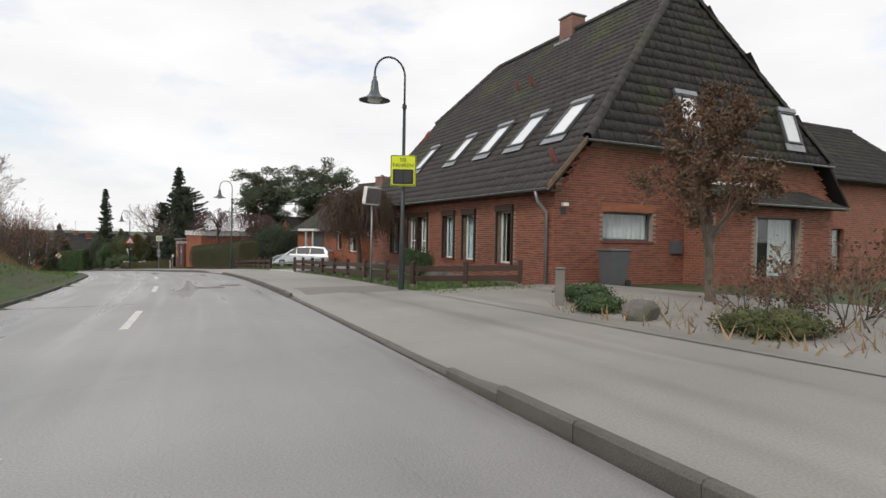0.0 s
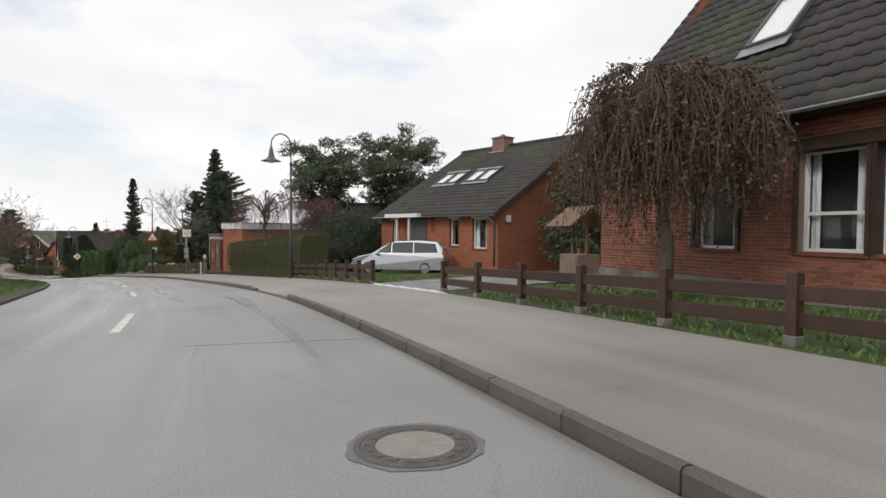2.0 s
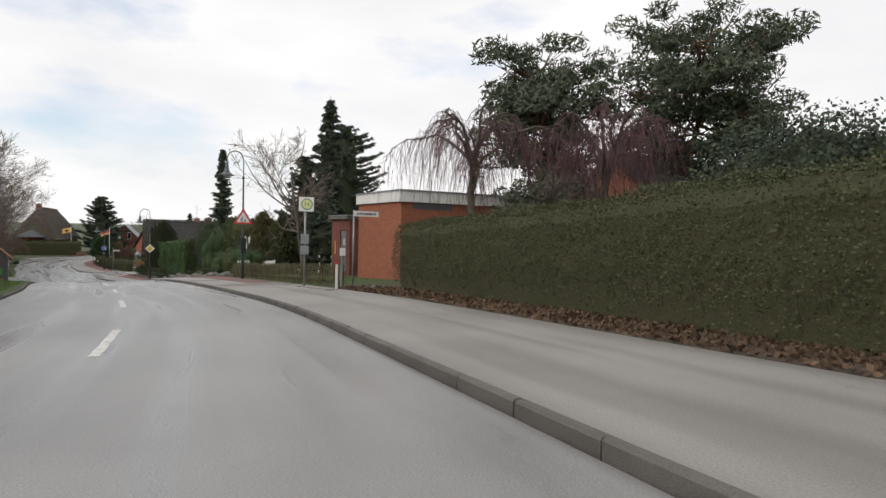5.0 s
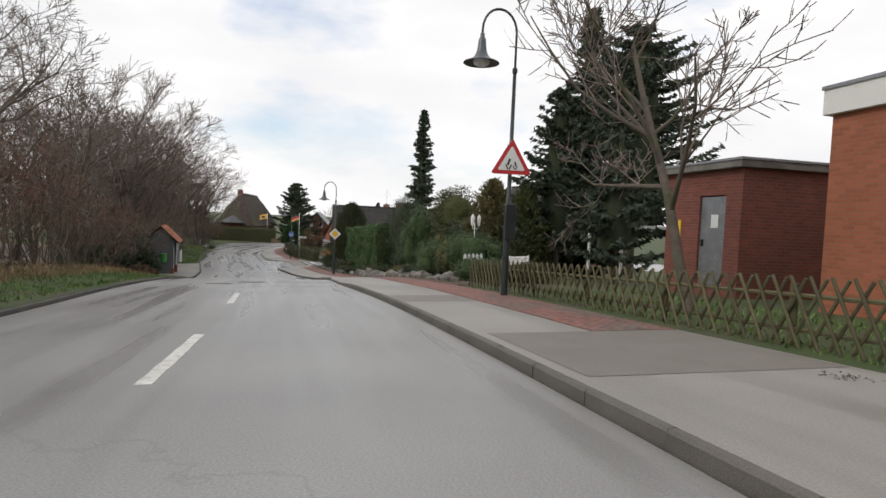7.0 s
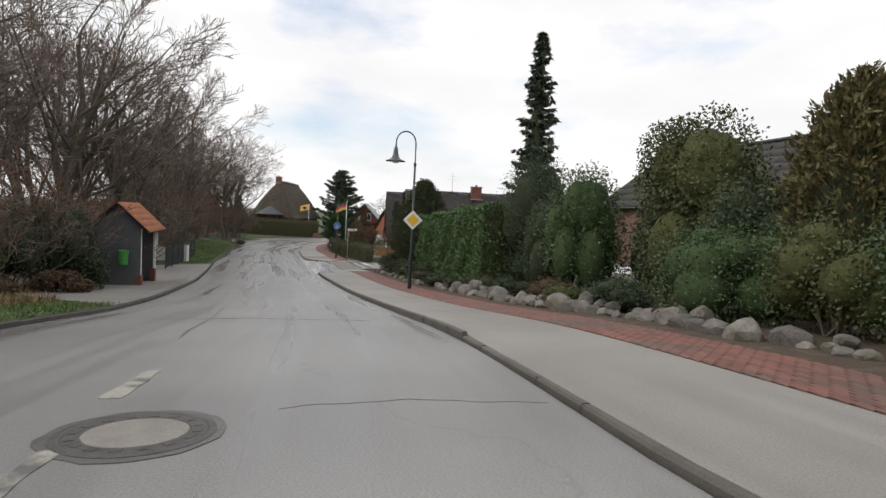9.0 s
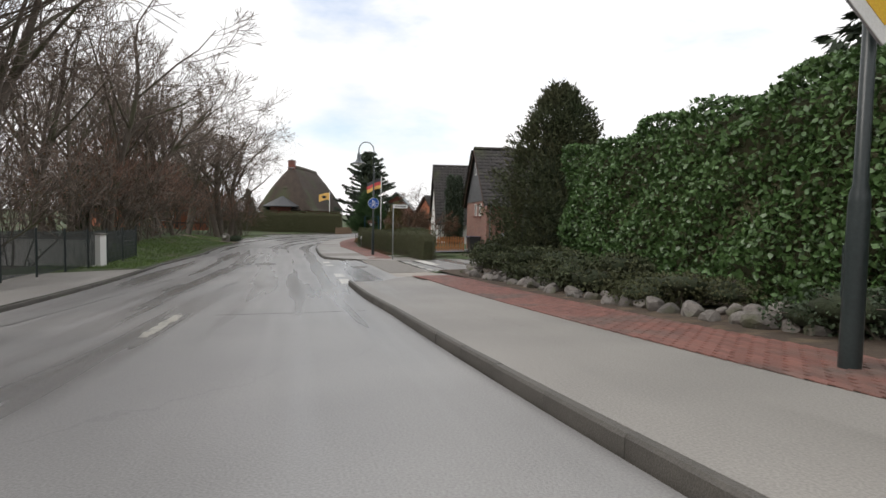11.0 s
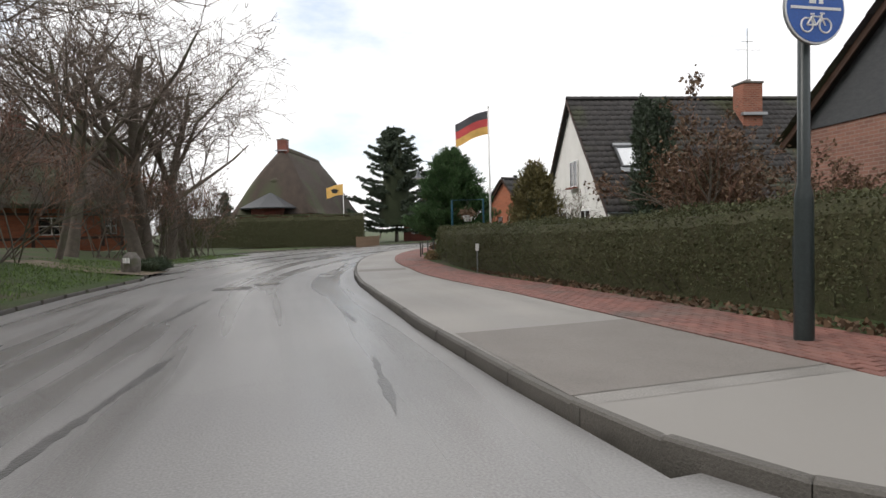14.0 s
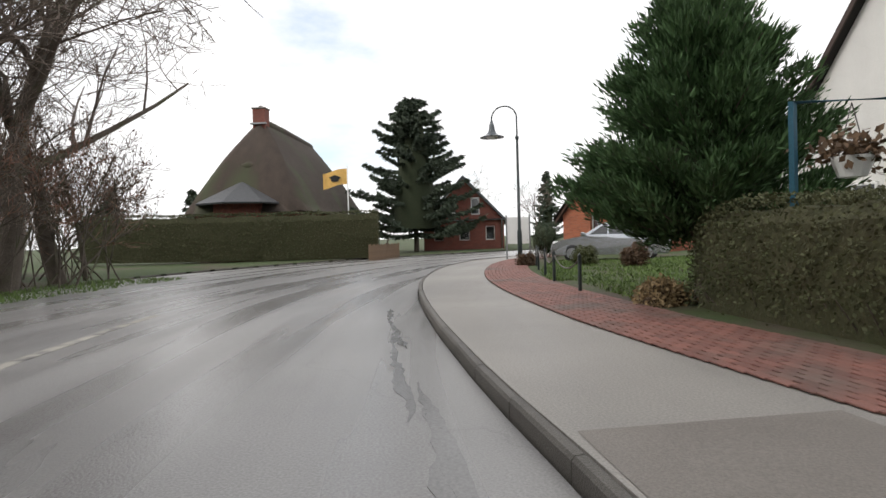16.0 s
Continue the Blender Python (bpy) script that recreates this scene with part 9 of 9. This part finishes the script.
for a, b in zip(fp, fp[1:]):
    L = (b - a).length
    bd = Build()
    for k in range(int(L / 0.045)):
        bd.box(k * 0.045, -0.003, 0.08, k * 0.045 + 0.016, 0.003, 1.38)
    for k in range(7):
        bd.box(0, -0.006, 0.1 + k * 0.2, L, 0.0, 0.108 + k * 0.2)
    part("mesh_panel", bd, LAMP_GREEN, t, m=pose(a.x, a.y, a.z, 0, 0, math.degrees(math.atan2(b.y - a.y, b.x - a.x))))
# white garden wall with gate post
t = thing("white_wall", "low white painted garden wall with square pier", "wall", pose(-89.5, 87.6, gz_(-89.5, 87.6), 0, 0, -134))
part("panel", Build().box(0.35, -0.12, -0.2, 6.0, 0.12, 1.05, bevel=0.02), RENDER_W, t)
part("pier", Build().box(0.0, -0.2, -0.2, 0.35, 0.2, 1.25, bevel=0.02), RENDER_W, t)
part("coping", Build().box(0.33, -0.15, 1.05, 6.0, 0.15, 1.11, bevel=0.01), KERB, t)
part("pier_cap", Build().box(-0.04, -0.24, 1.25, 0.39, 0.24, 1.31, bevel=0.01), KERB, t)

# ---- bus shelter ----
sp = place(106.6, -6.2)
t = thing("bus_shelter", "small wooden bus shelter with orange tiled pitched roof", "bus shelter", pose(sp.x, sp.y, sp.z, 0, 0, turn_at(106.6)) @ Matrix.Diagonal((1.0, 0.78, 1.02, 1.0)))
part("side_wall", Build().box(-1.5, -0.1, -0.1, -1.42, 2.0, 2.35), GREY_PL, t, "dark grey boarded end wall")
part("side_wall", Build().box(1.42, -0.1, -0.1, 1.5, 2.0, 2.35), GREY_PL, t)
part("gable_board", Build().plate([(-0.1, 2.35), (2.0, 2.35), (0.95, 3.15)], 1.42, 1.5).moved(Matrix(((0, -1, 0, 0), (1, 0, 0, 0), (0, 0, 1, 0), (0, 0, 0, 1)))).plate([(0, 0)] * 3, 0, 0), GREY_PL, t)
part("rear_wall", Build().box(-1.42, 1.92, -0.1, 1.42, 2.0, 2.35), WOOD_DK, t)
part("brick_base", Build().box(-1.52, -0.14, -0.1, -1.2, 0.12, 0.5), BRICK_DARK, t)
part("brick_base", Build().box(1.2, -0.14, -0.1, 1.52, 0.12, 0.5), BRICK_DARK, t)
part("post", Build().box(-1.48, -0.12, 0.5, -1.36, 0.0, 2.35), WHITE, t)
part("post", Build().box(1.36, -0.12, 0.5, 1.48, 0.0, 2.35), WHITE, t)
part("bench", Build().box(-1.3, 1.4, 0.42, 1.3, 1.85, 0.48, bevel=0.01), WOOD_LT, t)
for sg in (0, 1):
    o = (-1.75, -0.5, 2.2) if sg == 0 else (1.75, 2.4, 2.2)
    rt, up = ((1, 0, 0), (0, 1.45, 1.1)) if sg == 0 else ((-1, 0, 0), (0, -1.45, 1.1))
    roof_plane(t, o, rt, up, [(0, 0), (3.5, 0), (3.5, 1.82), (0, 1.82)], TILE_ORANGE, thick=0.06)
part("notice_board", Build().box(1.52, -0.2, 1.5, 1.56, 0.1, 2.3), SIGN_W, t)
t = thing("litter_bin", "green litter bin on the shelter's end wall", "litter bin", pose(sp.x, sp.y, sp.z, 0, 0, turn_at(106.6)))
part("bin_body", Build().lathe([(0.0, 0.95), (0.17, 0.95), (0.2, 1.45), (0.2, 1.5), (0.17, 1.52), (0.0, 1.52)], 14, at=(-1.72, 0.5, 0)), SIGN_G, t)
part("bracket", Build().box(-1.55, 0.42, 1.1, -1.5, 0.58, 1.4), GALV, t)

# ---- rocks ----
def rock(seed, m, size, group):
    rn = np.random.default_rng(seed)
    b = bmesh.new()
    bmesh.ops.create_icosphere(b, subdivisions=2, radius=1.0)
    ax = rn.normal(size=(11, 3))
    ax /= np.linalg.norm(ax, axis=1)[:, None]
    cut = rn.uniform(0.55, 0.9, 11)
    for v in b.verts:
        p = np.array(v.co)
        for a, c in zip(ax, cut):
            k = p @ a
            if k > c:
                p = p - a * (k - c) * 0.92
        v.co = Vector(p * size * (1 + 0.012 * rn.normal()))
    me = bpy.data.meshes.new("boulder")
    b.to_mesh(me)
    b.free()
    me.materials.append(STONE)
    o = new("boulder", me)
    o.matrix_basis = m
    return tagged(o, "grey weathered field stone edging the garden bed", "rock", group)


rr = random.Random(12)
k = 0
for s0, s1, d in ((82.2, 104.5, 5.95), (105.5, 119.6, 5.75)):
    s = s0
    while s < s1:
        w = rr.uniform(0.14, 0.36) * (1.25 if 92 < s < 102 else 1.0) * (0.7 if s > 105 else 1.0)
        q = place(s, d + rr.uniform(-0.1, 0.25))
        rock(300 + k, pose(q.x, q.y, q.z + w * 0.25, rr.uniform(-25, 25), rr.uniform(-25, 25), rr.uniform(0, 360)), np.array([w, w * rr.uniform(0.7, 1.0), w * rr.uniform(0.6, 0.95)]), "garden edging rocks")
        if rr.random() < 0.55:
            q = place(s + 0.2, d + 0.6)
            w2 = w * rr.uniform(0.7, 1.0)
            rock(500 + k, pose(q.x, q.y, q.z + w2 * 0.7, rr.uniform(-25, 25), rr.uniform(-25, 25), rr.uniform(0, 360)), np.array([w2, w2 * 0.8, w2 * 0.75]), "garden edging rocks")
        s += w * 1.75
        k += 1
for s, d, w in ((119.9, 6.3, 0.26), (120.5, 6.5, 0.3), (121.0, 6.8, 0.28), (121.3, 7.3, 0.26), (121.4, 7.9, 0.3), (6.8, 6.1, 0.32), (60.5, 6.0, 0.15), (61.2, 6.1, 0.12)):
    q = place(s, d)
    rock(700 + int(s), pose(q.x, q.y, q.z + w * 0.4), np.array([w, w * 0.85, w * 0.75]), "loose stones")
q = Vector((-111.85, 101.7, gz_(-111.85, 101.7)))
t = thing("house_number_stone", "boulder with pale number marks beside the drive", "rock", pose(q.x, q.y, q.z, 0, 0, 30))
st = rock(720, Matrix.Identity(4), np.array([0.55, 0.35, 0.55]), "")
st.parent = t
st.name = "stone_body"
st.matrix_basis = pose(0, 0, 0.3)
for key in ("label", "category", "group"):
    if key in st:
        del st[key]
part("number_panel", Build().box(0.05, -0.37, 0.42, 0.16, -0.33, 0.6).box(0.2, -0.37, 0.42, 0.31, -0.33, 0.6), SIGN_W, t)

# ---- ornamental well ----
t = thing("ornamental_well", "ornamental brick well with small wooden gabled roof", "well", pose(-2.2, 51.0, gz_(-2.2, 51.0), 0, 0, 128))
wb = part("well_ring", Build().box(-0.5, -0.5, -0.1, 0.5, 0.5, 0.78), MORTAR, t)
for zrow in range(9):
    for side in range(4):
        rot = Matrix.Rotation(side * math.pi / 2, 4, "Z")
        for kx in range(4):
            x = -0.5 + kx * 0.25 + (0.0 if zrow % 2 else -0.04)
            part("brick", Build().box(max(x, -0.51) + 0.008, -0.525, 0.02 + zrow * 0.085, min(x + 0.242, 0.51), -0.495, 0.092 + zrow * 0.085, m=rot), CLINKER, wb)
for x in (-0.42, 0.42):
    part("post", Build().box(x - 0.05, -0.05, 0.7, x + 0.05, 0.05, 2.1), WOOD_LT, t)
    part("brace", Build().box(-0.03, -0.03, 0, 0.03, 0.03, 0.5).moved(pose(x * 0.95, 0.0, 1.65, 35, 0, 0)), WOOD_LT, t)
part("windlass", Build().tube([(-0.5, 0, 1.3), (0.5, 0, 1.3)], 0.06, 8), WOOD_LT, t)
part("rope_bucket", Build().tube([(0, 0, 1.3), (0, 0, 1.0)], 0.01, 5).lathe([(0.09, 0.8), (0.11, 1.0)], 10), WOOD_LT, t)
part("gable_roof", Build().plate([(-0.95, 1.75), (0.0, 2.45), (0.0, 2.53), (-1.0, 1.80)], -0.75, 0.75).plate([(0.95, 1.75), (0.0, 2.45), (0.0, 2.53), (1.0, 1.80)], -0.75, 0.75).moved(pose(0, 0, 0, 0, 0, 90)), WOOD_LT, t)

# ---- bins ----
def wheelie(m, body, lid, label):
    t = thing("wheelie_bin", label, "bin", m, "wheelie bins")
    part("bin_body", Build().add([(-0.24, -0.26, 0.06), (0.24, -0.26, 0.06), (0.24, 0.24, 0.06), (-0.24, 0.24, 0.06), (-0.29, -0.34, 0.98), (0.29, -0.34, 0.98), (0.29, 0.34, 0.98), (-0.29, 0.34, 0.98)], [(3, 2, 1, 0), (0, 1, 5, 4), (1, 2, 6, 5), (2, 3, 7, 6), (3, 0, 4, 7), (4, 5, 6, 7)]), body, t)
    part("lid", Build().box(-0.31, -0.38, 0.98, 0.31, 0.36, 1.06, bevel=0.03), lid, t)
    for x in (-0.25, 0.25):
        part("wheel", Build().tube([(x - 0.03, 0.3, 0.1), (x + 0.03, 0.3, 0.1)], 0.1, 12), BLACK_PL, t)
    part("handle", Build().tube([(-0.22, 0.38, 0.98), (-0.22, 0.44, 1.0), (0.22, 0.44, 1.0), (0.22, 0.38, 0.98)], 0.015, 6), body, t)
    return t


wheelie(pose(-88.75, 107.55, gz_(-88.75, 107.5), 0, 0, 145), BLACK_PL, BLUE_PL, "black wheelie bin with blue lid beside the house")
wheelie(pose(-88.2, 107.1, gz_(-88.2, 107.1), 0, 0, 145), BLACK_PL, BLACK_PL, "black wheelie bin beside the house")
wheelie(pose(10.1, 31.7, gz_(10.1, 31.7) + 0.05, 0, 0, -53), GREY_PL, GREY_PL, "dark grey bin before the brick gable")
t = thing("gate_post", "short grey stone gate post", "post", at_sd(9.2, 6.3))
part("post", Build().box(-0.09, -0.09, -0.2, 0.09, 0.09, 0.78, bevel=0.02), KERB, t)
part("post_cap", Build().box(-0.1, -0.1, 0.78, 0.1, 0.1, 0.82, bevel=0.01), KERB, t)


# ---- cars ----
def car(name, label, m, L, W, profile, roof_line, paint, wheels, r=0.31):
    """A car from its side outline: body, glass, wheels, lamps, plates, handles."""
    t = thing(name, label, "car", m)
    ys = [(-W / 2, 0.06, 0.10), (-W / 2 + 0.09, 0.0, 0.0), (0, 0, 0), (W / 2 - 0.09, 0.0, 0.0), (W / 2, 0.06, 0.10)]
    body = Build()
    n = len(profile)
    v = []
    cx = L / 2
    for y, inset, low in ys:
        for x, z in profile:
            k = max(0.0, (z - 0.75)) * 0.28 * (1 if abs(y) > W / 2 - 0.01 else 0.55 if abs(y) > 0.1 else 0)
            yy = y - math.copysign(k, y) if y else 0.0
            v.append((x + (cx - x) / cx * inset * 0.6, yy, z - low * (0.3 if z > 1.0 else 0.0)))
    f = [(i * n + j, i * n + (j + 1) % n, (i + 1) * n + (j + 1) % n, (i + 1) * n + j) for i in range(4) for j in range(n)]
    f += [tuple(range(n))[::-1], tuple(4 * n + j for j in range(n))]
    body.add(v, f)
    part("body", body, paint, t, smooth=False)
    for side in (-1, 1):
        for poly in roof_line:
            g = Build()
            pts = []
            for x, z in poly:
                k = (z - 0.75) * 0.28
                pts.append((x, side * (W / 2 - k + 0.006), z))
            g.add(pts, [tuple(range(len(pts)))])
            g.add([(x, y - side * 0.02, z) for x, y, z in pts], [tuple(range(len(pts)))])
            part("side_window", g, DARKGLASS, t)
        for x in wheels:
            wh = part("wheel", Build().lathe([(0.0, -0.1), (r * 0.72, -0.1), (r, -0.08), (r, 0.08), (r * 0.72, 0.1), (0.0, 0.1)], 22).moved(pose(x, side * (W / 2 - 0.10), r, 90, 0, 0)), BLACK_PL, t)
            part("rim", Build().lathe([(0.0, 0.02), (r * 0.2, 0.015), (r * 0.62, 0.0), (r * 0.66, 0.01), (r * 0.66, -0.02)], 14).moved(pose(x, side * (W / 2 + 0.002), r, -90 * side, 0, 0)), ZINC, wh)
        part("mirror", Build().box(-0.1, -0.09, -0.06, 0.06, 0.09, 0.07, bevel=0.03).moved(pose(L * 0.30, side * (W / 2 + 0.08), 1.0)), paint, t)
        for x in (L * 0.47, L * 0.69):
            part("door_handle", Build().box(x, side * (W / 2 - 0.03), 0.86, x + 0.16, side * (W / 2 - 0.03) + 0.02 * side, 0.89), paint, t)
        part("headlight", Build().box(0.06, side * W * 0.30 - 0.16, 0.62, 0.22, side * W * 0.30 + 0.16, 0.76, bevel=0.03), SIGN_W, t)
        part("tail_light", Build().box(L - 0.12, side * W * 0.42 - 0.07, 0.75, L - 0.02, side * W * 0.42 + 0.07, 1.1, bevel=0.02), SIGN_R, t)
    return t


SILVER = material("silver_car_paint", (0.50, 0.52, 0.54), (0.46, 0.48, 0.5), 1.0, 0.25, 0, 300, metal=0.75, coat=0.6)
mpv = [(0.02, 0.32), (0.0, 0.55), (0.08, 0.72), (0.35, 0.86), (1.05, 1.02), (1.75, 1.48), (2.2, 1.62), (3.3, 1.66), (4.15, 1.6), (4.42, 1.25), (4.5, 0.85), (4.5, 0.4), (4.42, 0.26), (0.15, 0.24)]
car("silver_mpv", "silver family van parked on the drive", pose(-13.0, 55.5, gz_(-11.0, 55.8), 0, 0, 6), 4.5, 1.8, mpv, [[(1.25, 1.05), (1.95, 1.05), (1.95, 1.5), (1.82, 1.47)], [(2.0, 1.05), (3.0, 1.05), (3.0, 1.55), (2.0, 1.52)], [(3.05, 1.05), (4.2, 1.08), (4.05, 1.48), (3.05, 1.55)]], SILVER, (0.9, 3.6))
hatch = [(0.02, 0.32), (0.0, 0.5), (0.06, 0.66), (0.4, 0.80), (1.15, 0.94), (1.85, 1.36), (2.3, 1.44), (3.1, 1.45), (3.7, 1.32), (4.1, 0.98), (4.16, 0.7), (4.14, 0.4), (4.05, 0.26), (0.15, 0.24)]
car("silver_hatchback", "silver hatchback parked beside the lawn", pose(-116.0, 122.6, gz_(-114, 122.6), 0, 0, 22), 4.15, 1.72, hatch, [[(1.4, 0.98), (2.05, 0.98), (2.05, 1.34), (1.95, 1.33)], [(2.1, 0.98), (2.95, 0.98), (2.95, 1.37), (2.1, 1.36)], [(3.0, 0.98), (3.75, 1.0), (3.45, 1.28), (3.0, 1.36)]], SILVER, (0.8, 3.35))

# ---- flags ----
def flag(name, label, m, height, w, h, bands, droop, seed, mark_=False):
    t = thing(name, label, "flag", m)
    part("flagpole", Build().tube([(0, 0, -0.2), (0, 0, height)], [0.045, 0.03], 10), WHITE, t, smooth=True)
    part("pole_top", Build().lathe([(0.0, height), (0.04, height + 0.02), (0.04, height + 0.06), (0.0, height + 0.09)], 10), WHITE, t)
    n = 18
    for k, mt in enumerate(bands):
        z1, z0 = height - 0.1 - h * k / len(bands), height - 0.1 - h * (k + 1) / len(bands)
        v = []
        for i in range(n + 1):
            u = i / n
            y = 0.10 * math.sin(u * 7 + seed) * u
            v += [(-u * w, y + 0.02 * k, z0 - droop * u + 0.05 * math.sin(u * 5)), (-u * w, y + 0.02 * (k - 1), z1 - droop * u + 0.05 * math.sin(u * 5))]
        part("flag_band", Build().add(v, [(2 * i, 2 * i + 2, 2 * i + 3, 2 * i + 1) for i in range(n)]), mt, t, smooth=True)
    if mark_:
        part("flag_emblem", Build().plate([(-w * 0.5 + 0.3 * math.cos(a) * (1 + 0.25 * math.sin(5 * a)), height - 0.1 - h / 2 - droop * 0.5 + 0.2 * math.sin(a)) for a in np.linspace(0, 2 * math.pi, 20, endpoint=False)], -0.09, 0.12), SIGN_BK, t, "dark emblem shape")
    return t


flag("tricolour_flag", "black, red and gold striped flag on a white pole", pose(-103.85, 111.9, gz_(-103.85, 111.9), 0, 0, 42), 5.7, 1.25, 0.85, (FLAG_BK, FLAG_R, FLAG_Y), 0.40, 1.0)
flag("yellow_flag", "yellow flag with dark emblem on a white pole", pose(-132.45, 124.8, gz_(-132.45, 124.8), 0, 0, 46), 5.6, 1.5, 0.95, (FLAG_Y,), 0.25, 2.0, True)

# ---- blue frame with hanging basket, notice board ----
t = thing("basket_frame", "blue steel frame with hanging flower basket", "plant stand", pose(-104.74, 111.6, gz_(-104.74, 111.6), 0, 0, 40))
part("frame", Build().tube([(-0.6, 0, -0.2), (-0.6, 0, 2.35), (0.6, 0, 2.35), (0.6, 0, -0.2)], 0.045, 4), FRAME_BLUE, t)
part("hanger", Build().tube([(0, 0, 2.32), (-0.14, 0, 1.75)], 0.006, 4).tube([(0, 0, 2.32), (0.14, 0, 1.75)], 0.006, 4), IRON, t)
part("basket", Build().lathe([(0.0, 1.52), (0.13, 1.53), (0.2, 1.72), (0.2, 1.75)], 12), SIGN_W, t)
rg = np.random.default_rng(5)
part("plant", leaf_mesh("plant", rg.normal(size=(400, 3)) * [0.17, 0.17, 0.09] + [0, 0, 1.82], 0.06, LEAF_BROWN, rg), LEAF_BROWN, t)
t = thing("notice_board", "white notice board on two posts", "sign", pose(-119.3, 124.6, gz_(-119.3, 124.6), 0, 0, 40))
part("panel", Build().box(-0.5, -0.03, 0.9, 0.5, 0.03, 2.1, bevel=0.01), SIGN_W, t)
part("post", Build().box(-0.55, -0.04, -0.2, -0.48, 0.04, 2.2), GALV, t)
part("post", Build().box(0.48, -0.04, -0.2, 0.55, 0.04, 2.2), GALV, t)
